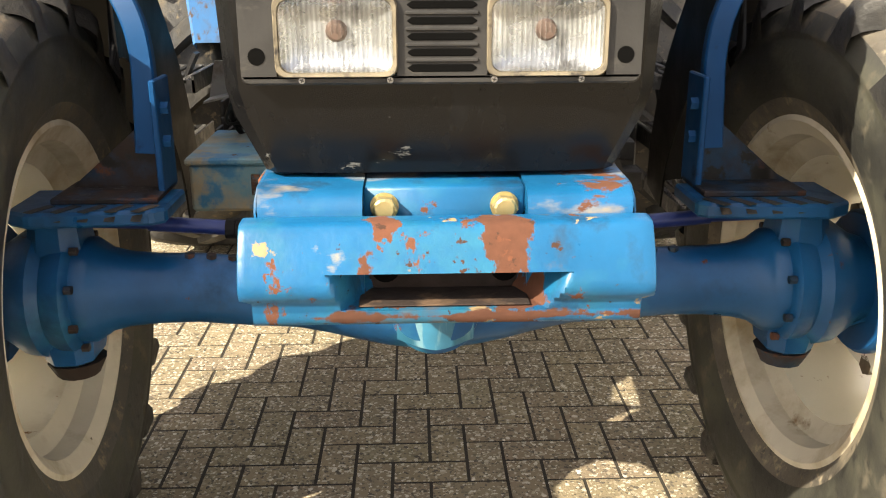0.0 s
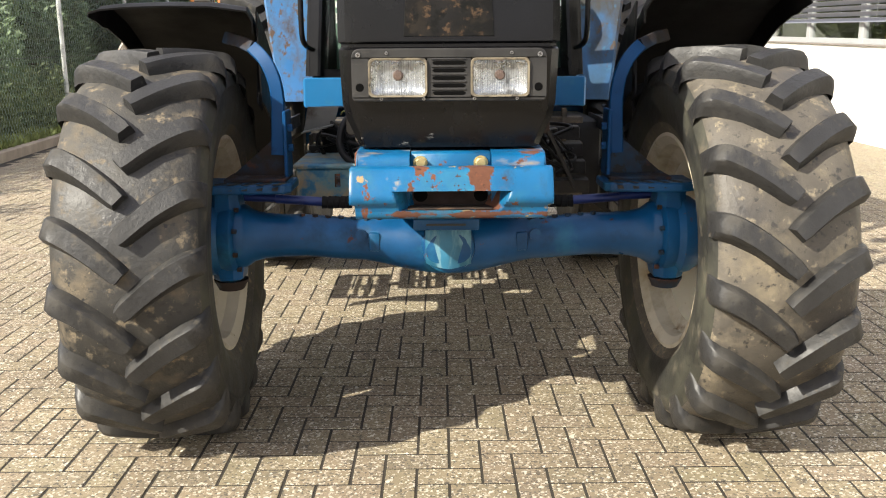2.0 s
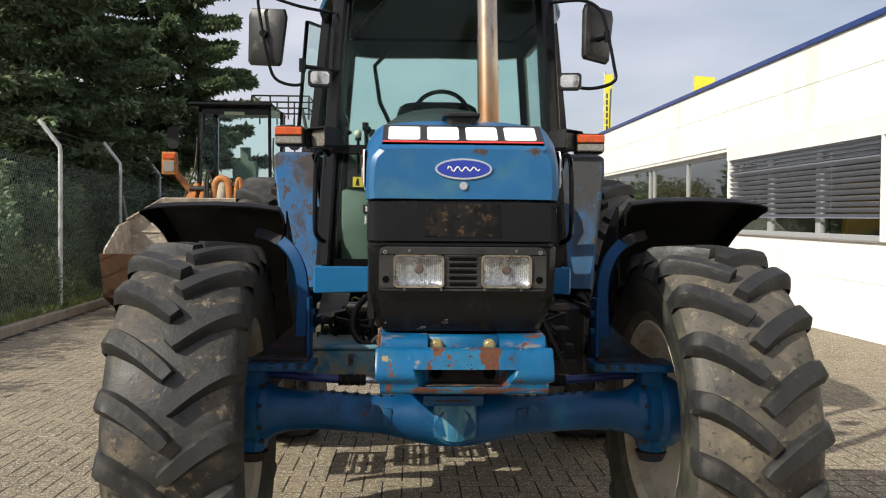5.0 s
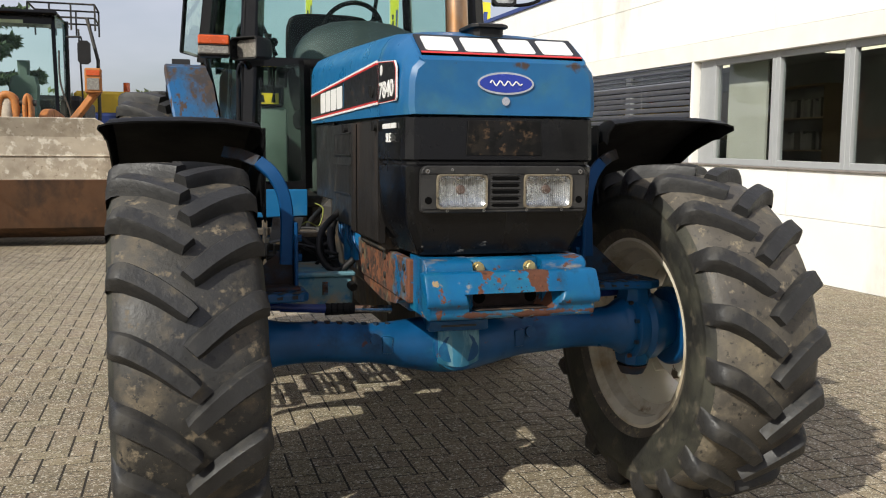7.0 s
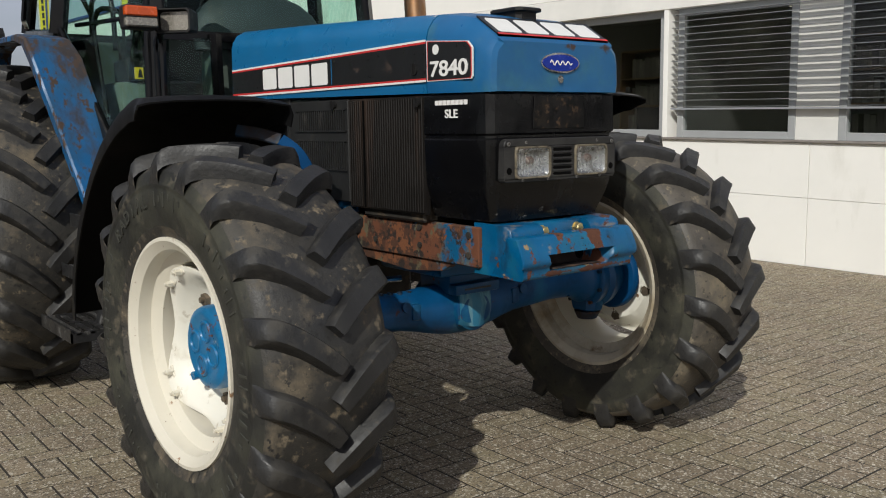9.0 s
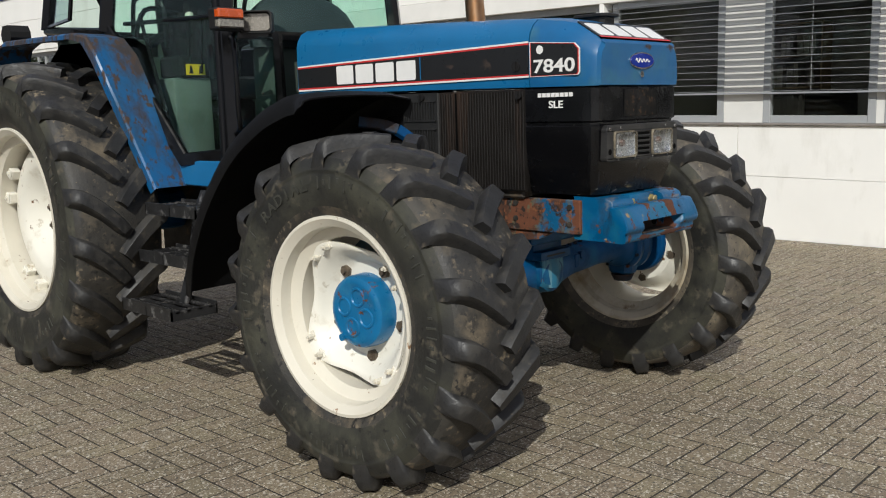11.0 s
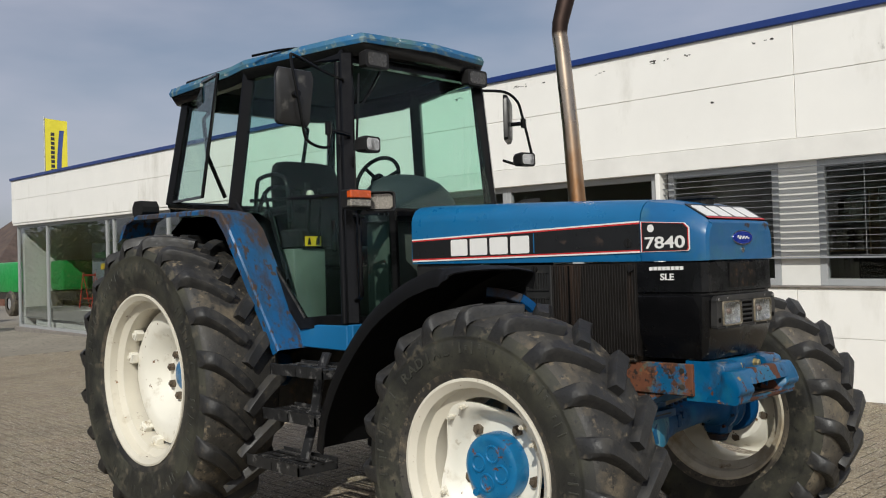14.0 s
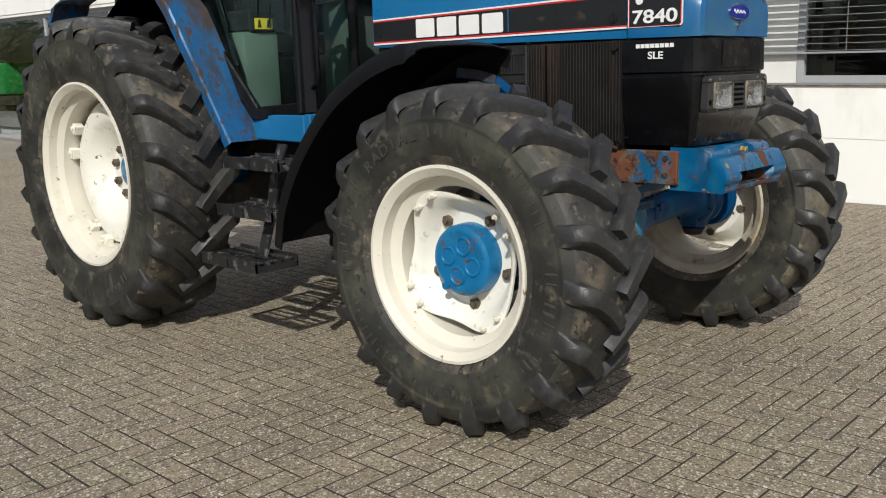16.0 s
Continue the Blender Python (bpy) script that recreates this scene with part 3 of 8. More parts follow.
def lug_mesh(R, hw, lug_h, sweep_a, lug_w, side):
    """One chevron lug at angle 0, running from the middle of the tread to one shoulder; its point leads downward at the front."""
    rc, n, rings = R - lug_h, 14, []
    for i in range(n + 1):
        s = i / n
        u = side * (-0.004 + (hw * 1.0 + 0.004) * min(1.0, s * 1.10))
        a = sweep_a * (1 - s) ** 1.5
        da = -1.5 * sweep_a * (1 - s) ** 0.5 * rc
        du = side * (hw + 0.006)
        ln = math.hypot(da, du)
        pu, pa = -da / ln, du / ln
        f = abs(u) / hw
        e = max(0.0, (s - 0.72) / 0.28)
        low = rc - 0.018 - 0.05 * max(0, f - 0.6) - 0.05 * e * e
        top = R - 0.016 * f * f - 0.095 * e ** 2.2
        w = lug_w * (1.0 + 0.30 * s - 0.12 * e) * (0.88 if i == 0 else 1.0)
        ring = []
        for off, r in ((-0.74, low), (-0.60, low + (top - low) * 0.55), (-0.51, top - 0.007), (-0.43, top), (0.43, top), (0.51, top - 0.007), (0.60, low + (top - low) * 0.55), (0.74, low)):
            uu = max(-hw * 1.010, min(hw * 1.010, u + pu * off * w))
            aa = a + pa * off * w / rc
            ring.append((uu, r * math.cos(aa), r * math.sin(aa)))
        rings.append(ring)
    return loft(bmesh.new(), rings)


def wheel(name, side, at, R, rim_r, hw, lugs, sweep_a, lug_w, lug_h, steer, front):
    """One wheel; side -1 has its outer face to -x."""
    turn = pose(*at, 0, 0, steer) @ pose(0, 0, 0, -8 if front else 5)
    m = turn @ Matrix.Diagonal((-side, 1, 1, 1))

    def put(bm):
        bm.transform(m)
        if side > 0:
            bmesh.ops.reverse_faces(bm, faces=bm.faces)
        return bm

    ro_x, ri_x = hw * 0.85, hw * (0.80 if front else 0.66)
    lip = rim_r + 0.022
    rim = [(-ro_x - 0.012, lip - 0.012), (-ro_x - 0.010, lip), (-ro_x + 0.008, lip), (-ro_x + 0.016, rim_r - 0.008), (-ro_x + 0.06, rim_r - 0.016), (-ro_x + 0.085, rim_r - 0.055), (ri_x - 0.085, rim_r - 0.055), (ri_x - 0.06, rim_r - 0.016), (ri_x - 0.016, rim_r - 0.008), (ri_x - 0.008, lip), (ri_x + 0.01, lip), (ri_x + 0.012, lip - 0.012),
           (ri_x - 0.010, rim_r - 0.020), (ri_x - 0.055, rim_r - 0.026), (ri_x - 0.08, rim_r - 0.066), (-ro_x + 0.08, rim_r - 0.066), (-ro_x + 0.055, rim_r - 0.026), (-ro_x + 0.010, rim_r - 0.020)]
    base = part(name, put(lathe(bmesh.new(), rim, 72, closed=True)), CREAM, tractor, "cream painted steel wheel rim", 30)
    base.data.materials.append(CREAM_DIRTY)
    for p in base.data.polygons:
        lx = (m.inverted() @ (p.center + ORIGIN["tractor"])).x
        p.material_index = 1 if lx > (0.01 if front else 0.06) else 0
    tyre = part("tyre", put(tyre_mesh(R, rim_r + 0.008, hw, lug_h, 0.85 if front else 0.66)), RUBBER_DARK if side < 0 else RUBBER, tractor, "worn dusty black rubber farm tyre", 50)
    tyre.data.materials.append(RUBBER_SIDE)
    for half_side in (-1, 1):
        lm = bpy.data.meshes.new("lug")
        t = lug_mesh(R, hw, lug_h, sweep_a, lug_w, half_side)
        t.to_mesh(lm)
        t.free()
        lm.shade_smooth()
        lm.set_sharp_from_angle(angle=radians(48))
        lm.materials.append(RUBBER_LUG)
        for k in range(lugs):
            ob = new("lug", lm)
            ob.parent = tyre
            ob.matrix_basis = Matrix.Translation(-ORIGIN["tractor"]) @ turn @ pose(0, 0, 0, 360 * (k + (0.5 if half_side > 0 else 0.0)) / lugs)
    t = bmesh.new()
    rl = rim_r + (R - lug_h - rim_r) * 0.52
    rnd_t = random.Random(3)
    for k in range(88):
        if k % 44 in (8, 9, 17, 18, 19, 29, 30, 31, 32, 41, 42, 43) or (front and 11 <= k <= 22):
            continue
        hgt = (0.046 if front else 0.056) * rnd_t.choice((1.0, 1.0, 0.45))
        obox(t, pose(0, 0, 0, 360 * k / 88 + rnd_t.uniform(-0.5, 0.5)) @ pose(-hw * 1.0005, rl + rnd_t.choice((0, 0, 0.012)), 0), 0.0045, hgt, rnd_t.uniform(0.006, 0.013), 0.0012)
    if front and side < 0:
        word = bmesh.new()
        for k, ch in enumerate("RADIAL"):
            cu = bpy.data.curves.new("txt", "FONT")
            cu.body, cu.size, cu.extrude, cu.offset, cu.align_x = ch, 0.062, 0.0022, 0.0012, "CENTER"
            ob = bpy.data.objects.new("txt", cu)
            scene.collection.objects.link(ob)
            me = bpy.data.meshes.new_from_object(ob.evaluated_get(bpy.context.evaluated_depsgraph_get()))
            g2 = bmesh.new()
            g2.from_mesh(me)
            bpy.data.objects.remove(ob)
            bpy.data.meshes.remove(me)
            a = 46 + 6.2 * k + 8
            g2.transform(pose(0, 0, 0, a - 90) @ Matrix.Translation((-hw * 1.0005, 0, rl - 0.024)) @ Matrix(((0, 0, -1, 0), (-1, 0, 0, 0), (0, 1, 0, 0), (0, 0, 0, 1))) @ Matrix.Diagonal((1.1, 1, 1, 1)))
            add(word, g2)
        part("sidewall_lettering", put(word), RUBBER_DUST, tyre, "raised lettering on the sidewall")
    tagged(part("sidewall_relief", put(t), RUBBER_DUST, tyre, "worn raised marks on the sidewall"), kind="stuff")
    ro = rim_r - (0.062 if front else 0.07)
    if front:
        def wave(s, r, a):
            k = max(0.0, (r / ro - 0.60) / 0.40)
            dip = (0.5 - 0.5 * math.cos(4 * a + 1.95)) ** 0.8
            return s + 0.030 * k * dip, r * (1 - 0.17 * k * dip)
        x0 = -0.020
        prof = [(x0, 0.06), (x0, 0.170), (x0 - 0.004, 0.192), (x0 - 0.022, 0.212), (x0 - 0.056, 0.240), (x0 - 0.084, 0.262), (x0 - 0.096, ro - 0.014), (x0 - 0.100, ro + 0.004), (x0 - 0.091, ro + 0.006), (x0 - 0.086, ro - 0.012), (x0 - 0.074, 0.262), (x0 - 0.046, 0.240), (x0 - 0.012, 0.212), (x0 + 0.008, 0.192), (x0 + 0.012, 0.170), (x0 + 0.012, 0.06)]
        part("wheel_disc", put(lathe(bmesh.new(), prof, 128, closed=True, wave=wave)), WHITE_DISC, base, "white scalloped wheel disc with four lobes", 35)
        cap = [(x0 + 0.005, 0.0), (x0 + 0.005, 0.143), (x0 - 0.060, 0.141), (x0 - 0.072, 0.136), (x0 - 0.079, 0.124), (x0 - 0.082, 0.112), (x0 - 0.079, 0.104), (x0 - 0.082, 0.0)]
        hub = lathe(bmesh.new(), cap, 40)
        for k in range(4):
            a = 1.571 * k + 0.4
            add(hub, lathe(bmesh.new(), [(x0 - 0.080, 0.040), (x0 - 0.086, 0.037), (x0 - 0.086, 0.031), (x0 - 0.081, 0.027)], 20), pose(0, 0.062 * math.cos(a), 0.062 * math.sin(a)))
        rod(hub, (x0 - 0.07, 0.085, -0.095), (x0 - 0.092, 0.085, -0.095), 0.015, n=12)
        part("hub_cap", put(hub), BLUE_HUB, base, "blue painted planetary hub with rust chips", 35)
        nut_r, nut_n, nut_x = 0.182, 5, x0
        lug_pairs = [radians(62 + 90 * k + d) for k in range(4) for d in (-8.5, 8.5)]
    else:
        x0 = -0.058
        prof = [(x0 + 0.115, 0.05), (x0 + 0.115, 0.175), (x0 + 0.098, 0.190), (x0 + 0.014, 0.285), (x0, 0.315), (x0, ro - 0.05), (x0 + 0.008, ro - 0.018), (x0 + 0.020, ro - 0.018), (x0 + 0.012, ro - 0.05), (x0 + 0.012, 0.315), (x0 + 0.026, 0.285), (x0 + 0.110, 0.190), (x0 + 0.127, 0.175), (x0 + 0.127, 0.05)]

        def wave(s, r, a):
            k = max(0.0, (r / ro - 0.6) / 0.4)
            return s, r * (1 - 0.05 * k * (0.5 - 0.5 * math.cos(4 * a)))
        part("wheel_disc", put(lathe(bmesh.new(), prof, 96, closed=True, wave=wave)), WHITE_DISC, base, "white dished wheel disc", 35)
        part("hub_cap", put(lathe(bmesh.new(), [(x0 + 0.14, 0.0), (x0 + 0.14, 0.10), (x0 + 0.108, 0.092), (x0 + 0.098, 0.07), (x0 + 0.095, 0.0)], 24)), BLUE_CLEAN, base, "blue axle hub", 40)
        nut_r, nut_n, nut_x = 0.138, 8, x0 + 0.108
        lug_pairs = [(2 * math.pi * k / 4 + d + 0.35) for k in range(4) for d in (-0.2, 0.2)]
    for k in range(nut_n):
        a = 2 * math.pi * k / nut_n + 1.01
        c = (nut_r * math.cos(a), nut_r * math.sin(a))
        b = bmesh.new()
        rod(b, (nut_x + 0.012, *c), (nut_x - 0.018, *c), 0.024 if front else 0.026, n=6)
        rod(b, (nut_x - 0.016, *c), (nut_x - 0.030, *c), 0.011, n=8)
        part("wheel_nut", put(b), NUT, base, "dirty rusted steel wheel nut")
    for a in lug_pairs:
        b = bmesh.new()
        r0 = rim_r - 0.060
        if front:
            q = pose(0, 0, 0, math.degrees(a))
            obox(b, q @ pose(x0 - 0.055, r0 - 0.004, 0), 0.055, 0.014, 0.050, 0.004)
            obox(b, q @ pose(x0 - 0.085, r0 - 0.016, 0), 0.012, 0.040, 0.046, 0.003)
            rod(b, q @ Vector((x0 - 0.080, r0 - 0.026, 0)), q @ Vector((x0 - 0.112, r0 - 0.026, 0)), 0.0115, n=6)
            rod(b, q @ Vector((x0 - 0.110, r0 - 0.026, 0)), q @ Vector((x0 - 0.122, r0 - 0.026, 0)), 0.0065, n=8)
            part("rim_lug", put(b), CREAM, base)
        else:
            q = pose(0, 0, 0, math.degrees(a))
            for sw in (-0.036, 0.036):
                obox(b, q @ pose(x0 - 0.018, r0 - 0.018, sw * 0.8), 0.050, 0.052, 0.007, 0.002)
            obox(b, q @ pose(x0 - 0.043, r0 - 0.018, 0), 0.008, 0.052, 0.062, 0.003)
            obox(b, q @ pose(x0 - 0.014, r0 - 0.044, 0), 0.050, 0.009, 0.062, 0.003)
            rod(b, q @ Vector((x0 - 0.045, r0 - 0.018, 0)), q @ Vector((x0 - 0.056, r0 - 0.018, 0)), 0.013, n=6)
            part("rim_lug", put(b), WHITE_DISC, base)
    return base


for sd in (-1, 1):
    wheel("front_wheel", sd, (0.963 if sd > 0 else -0.969, 0.015, 0.668), 0.679, 0.360, 0.228, 19, 0.24, 0.050, 0.038, 2.5, True)
    wheel("rear_wheel", sd, (sd * 1.045, 2.70, 0.868), 0.884, 0.500, 0.255, 20, 0.25, 0.058, 0.044, 0, False)


# bonnet: blue upper shell, in a fixed rear length and a nose
def bonnet_ring(y, w, zb, zs, zt, wt, crown=0.018):
    half = [(w - 0.004, zb), (w, zb + 0.03), (w - 0.003, zs - 0.045), (w - 0.011, zs - 0.014), (w - 0.034, zs + (zt - zs) * 0.50), (wt, zt), (wt * 0.6, zt + crown * 0.7), (0, zt + crown)]
    return [(x, y, z) for x, z in half] + [(-x, y, z) for x, z in half[-2::-1]]


rear_rings = [bonnet_ring(1.25, 0.334, 1.522, 1.80, 1.842, 0.26), bonnet_ring(0.6, 0.332, 1.512, 1.775, 1.815, 0.265), bonnet_ring(0.0, 0.330, 1.504, 1.745, 1.785, 0.265), bonnet_ring(-0.258, 0.328, 1.500, 1.732, 1.770, 0.265)]
hood = part("bonnet", loft(bmesh.new(), rear_rings), BLUE_CLEAN, tractor, "faded blue sheet steel bonnet", 38)
nose_rings = [bonnet_ring(-0.264, 0.328, 1.500, 1.731, 1.769, 0.265), bonnet_ring(-0.40, 0.326, 1.498, 1.712, 1.752, 0.268, 0.010), bonnet_ring(-0.455, 0.322, 1.497, 1.698, 1.740, 0.270, 0.003), bonnet_ring(-0.545, 0.315, 1.496, 1.652, 1.684, 0.272, 0.002), bonnet_ring(-0.568, 0.304, 1.496, 1.648, 1.668, 0.272, 0.001), bonnet_ring(-0.578, 0.288, 1.498, 1.642, 1.658, 0.262, 0.001)]
nose = part("bonnet_nose", loft(bmesh.new(), nose_rings), BLUE, tractor, "faded blue bonnet nose with rust at its edge", 24)

# black sides and front below the bonnet
front_half = [(0.0, -0.574), (0.20, -0.573), (0.285, -0.566), (0.307, -0.545), (0.312, -0.50), (0.318, -0.35), (0.322, -0.235)]


def front_ring(z, grow, back, narrow=0.0):
    ys = [(x * (1 - narrow) + (grow if x > 0.1 else 0), y - grow + back * (1 if y < -0.45 else 0.5 if y < -0.4 else 0.0)) for x, y in front_half]
    return [(x, y, z) for x, y in ys] + [(-x, y, z) for x, y in ys[:0:-1]]


g = bmesh.new()
loft(g, [front_ring(z, gr, bk, nw) for z, gr, bk, nw in ((1.494, -0.004, 0.0, 0), (1.488, 0.0, 0.0, 0), (1.362, 0.002, 0.0, 0), (1.355, -0.006, 0.002, 0), (1.347, -0.006, 0.002, 0), (1.340, 0.0, 0.0, 0), (1.19, 0.0, 0.006, 0.02), (1.15, -0.003, 0.012, 0.04), (1.066, -0.01, 0.03, 0.13))])
grille = part("grille_shroud", g, BLACK, tractor, "glossy black plastic nose below the bonnet", 30)
part("scorched_patch", prism(bmesh.new(), [(-0.125, 1.375), (0.125, 1.375), (0.118, 1.482), (-0.118, 1.482)], "y", -0.5785, -0.574, 0.0015), BURNT, grille, "scorched rusty badge panel")
for sd in (-1, 1):
    b = bmesh.new()
    box(b, *sorted((sd * 0.300, sd * 0.318)), -0.236, 0.255, 1.075, 1.494)
    rp = part("ribbed_side_panel", b, BLACK_RUST, tractor, "ribbed black side screen streaked with rust")
    part("panel_seam", boxed(*sorted((sd * 0.317, sd * 0.3235)), 0.150, 0.156, 1.08, 1.488), HOLE_SHADE, rp)
    for k in range(32):
        y = -0.225 + k * 0.0152
        if k in (24, 25):
            continue
        part("rib", boxed(*sorted((sd * 0.316, sd * 0.3245)), y, y + 0.0075, 1.08, 1.488, 0.002), BLACK_RUST, rp)
    b = boxed(*sorted((sd * 0.300, sd * 0.320)), 0.262, 0.74, 1.09, 1.496, 0.006)
    for z0, z1 in ((1.375, 1.455), (1.22, 1.33)):
        box(b, *sorted((sd * 0.318, sd * 0.327)), 0.275, 0.675, z1, z1 + 0.006)
        box(b, *sorted((sd * 0.318, sd * 0.327)), 0.275, 0.675, z0 - 0.006, z0)
    sp = part("louvred_side_panel", b, LOUVRE_GREY, tractor, "louvred black engine side panel")
    for z0, z1 in ((1.375, 1.455), (1.22, 1.33)):
        for k in range(22):
            y = 0.29 + k * 0.0168
            part("louvre", boxed(*sorted((sd * 0.318, sd * 0.3255)), y, y + 0.008, z0, z1), LOUVRE_GREY, sp)
    for y, z in ((0.36, 1.475), (-0.205, 1.47)):
        q = bmesh.new()
        rod(q, (sd * 0.316, y, z), (sd * 0.335, y, z), 0.017, n=12)
        box(q, *sorted((sd * 0.33, sd * 0.343)), y - 0.005, y + 0.005, z - 0.016, z + 0.016)
        part("panel_latch", q, BLACK_DULL, sp)
    part("rear_side_panel", boxed(*sorted((sd * 0.296, sd * 0.312)), 0.745, 1.24, 1.17, 1.518, 0.006), LOUVRE_GREY, tractor, "plain black engine side panel")
    q = bmesh.new()
    rod(q, (sd * 0.326, -0.20, 1.585), (sd * 0.340, -0.20, 1.585), 0.021, n=14)
    box(q, *sorted((sd * 0.336, sd * 0.348)), -0.205, -0.195, 1.566, 1.604)
    part("bonnet_latch", q, BLACK_DULL, hood)

# headlamp panel: a moulded frame with two openings
hp = bmesh.new()
for zs, z_cut, ends, rc, ex in ((1.321, 1.3165, (0, 90), 0.022, 0.247), (1.2105, 1.2115, (180, 270), 0.0105, 0.2585)):
    poly = []
    for a0 in ends:
        cx = ex if a0 in (0, 270) else -ex
        for k in range(5):
            a = radians(a0 + 22.5 * k)
            poly.append((cx + rc * math.cos(a), zs + rc * math.sin(a)))
    poly += [(-0.269, z_cut), (0.269, z_cut)] if zs > 1.3 else [(0.269, z_cut), (-0.269, z_cut)]
    prism(hp, poly, "y", -0.592, -0.560, 0.003)
for x0, x1 in ((-0.269, -0.2215), (-0.0605, 0.0605), (0.2215, 0.269)):
    box(hp, x0, x1, -0.592, -0.560, 1.2115, 1.3165)
panel = part("headlamp_panel", hp, PANEL_BLACK, grille, "worn greyed black plastic headlamp surround")
for sd in (-1, 1):
    cx, cz = sd * 0.141, 1.264

    def frame_ring(w, h, c, y):
        p = []
        for qx, qz, a0 in ((1, -1, -90), (1, 1, 0), (-1, 1, 90), (-1, -1, 180)):
            for k in range(5):
                a = radians(a0 + 22.5 * k)
                p.append((cx + qx * (w / 2 - c) + c * math.cos(a), y, cz + qz * (h / 2 - c) + c * math.sin(a)))
        return p

    b = bmesh.new()
    loft(b, [frame_ring(0.163, 0.107, 0.014, -0.585), frame_ring(0.163, 0.107, 0.014, -0.597), frame_ring(0.160, 0.104, 0.014, -0.6), frame_ring(0.152, 0.096, 0.016, -0.599), frame_ring(0.150, 0.094, 0.016, -0.592)], caps=False)
    part("headlamp_rim", b, LAMP_RIM, panel, "thin yellowed headlamp rim", 40)
    b = bmesh.new()
    loft(b, [frame_ring(0.153, 0.097, 0.016, -0.594), frame_ring(0.146, 0.090, 0.020, -0.587), frame_ring(0.128, 0.076, 0.022, -0.581), frame_ring(0.096, 0.060, 0.022, -0.577), frame_ring(0.05, 0.04, 0.015, -0.5752), frame_ring(0.01, 0.01, 0.004, -0.575)], caps=False)
    part("reflector", b, REFLECTOR, panel, "lamp reflector with reflections painted as bright and dark streaks", 60)
    b = bmesh.new()
    loft(b, [frame_ring(0.151, 0.095, 0.016, -0.596), frame_ring(0.150, 0.094, 0.016, -0.601), frame_ring(0.140, 0.084, 0.018, -0.6045), frame_ring(0.10, 0.06, 0.020, -0.606), frame_ring(0.01, 0.01, 0.004, -0.6065)], caps=False)
    ln = part("lens", b, CLEAR_LENS, panel, "fluted clear headlamp lens", 40)
    ln.visible_shadow = False
    b = bmesh.new()
    lathe(b, [(-0.574, 0.0), (-0.574, 0.015), (-0.580, 0.0145), (-0.587, 0.011), (-0.589, 0.0)], 16, "y", (cx, 0, cz + 0.006))
    part("bulb_shield", b, BULB, panel, "rusty bulb shield", 40)
    for px, pz, r in ((0.250, 1.326, 0.0085), (0.188, 1.2065, 0.0055), (0.070, 1.2065, 0.0055), (0.172, 1.3305, 0.0055)):
        b = bmesh.new()
        rod(b, (sd * px, -0.588, pz), (sd * px, -0.5955, pz), r, r * 0.75, n=14)
        part("screw", b, STEEL, panel, "small cross-head screw")
        q = bmesh.new()
        for ang in (20, 110):
            obox(q, pose(sd * px, -0.5957, pz, 0, ang, 0), r * 1.1, 0.0012, r * 0.28)
        part("screw_slot", q, DARK_METAL, panel)
    b = bmesh.new()
    rod(b, (sd * 0.247, -0.587, 1.238), (sd * 0.247, -0.5928, 1.238), 0.0115, n=18)
    part("bolt_hole", b, HOLE_SHADE, panel)
for k in range(5):
    z = 1.217 + k * 0.0205
    b = bmesh.new()
    prism(b, [(-0.048 + 0.008, z), (0.040, z), (0.047, z + 0.005), (0.040, z + 0.010), (-0.040, z + 0.010), (-0.047, z + 0.005)], "y", -0.5935, -0.589, 0.001)
    part("lamp_grille_slot", b, HOLE_SHADE, panel, "perforated slot between the headlamps")
    q = bmesh.new()
    box(q, -0.049, 0.049, -0.5955, -0.590, z + 0.0120, z + 0.0182, 0.002)
    part("lamp_grille_bar", q, PANEL_BLACK, panel)

# front weight bracket: a recessed block behind one pressed jaw plate with a towing slot
br = bmesh.new()
for x0, x1 in ((-0.262, -0.112), (0.118, 0.270)):
    loft(br, [[(x, -0.43, 0.884), (x, -0.60, 0.884), (x, -0.616, 0.90), (x, -0.616, 1.030), (x, -0.608, 1.046), (x, -0.585, 1.056), (x, -0.43, 1.060)] for x in (x0, x0 + 0.004, x1 - 0.004, x1)])
box(br, -0.114, 0.120, -0.574, -0.43, 0.884, 1.055, 0.006)
bmesh.ops.bevel(br, geom=[e for e in br.edges if abs(abs(sum(v.co.x for v in e.verts) / 2 - 0.004) - 0.266) < 0.001 and all(v.co.y < -0.5 for v in e.verts)], offset=0.006, segments=2, affect="EDGES", profile=0.5)
bracket = part("weight_bracket", br, BLUE_CHIPPED, tractor, "chipped blue front weight bracket with rusty patches", 50)
section = [(-0.52, 0.884), (-0.655, 0.881), (-0.666, 0.8835), (-0.671, 0.889), (-0.673, 0.8965), (-0.6733, 0.902), (-0.6735, 0.9055), (-0.674, 0.9065), (-0.675, 0.914), (-0.677, 0.9195), (-0.684, 0.925), (-0.689, 0.933), (-0.691, 0.942), (-0.6895, 0.951), (-0.687, 0.958), (-0.6862, 0.9605), (-0.6855, 0.9625), (-0.676, 0.985), (-0.662, 1.010), (-0.657, 1.018), (-0.650, 1.0225), (-0.640, 1.024), (-0.618, 1.024), (-0.6125, 1.019), (-0.612, 0.99)]
xs = [-0.277, -0.2755, -0.271] + [-0.265 + 0.0175 * k for k in range(6)] + [-0.172 + 0.006 * k for k in range(14)] + [-0.085 + 0.0285 * k for k in range(7)] + [0.094 + 0.006 * k for k in range(15)] + [0.184 + 0.0165 * k for k in range(6)] + [0.279, 0.2835, 0.285]
rings = []
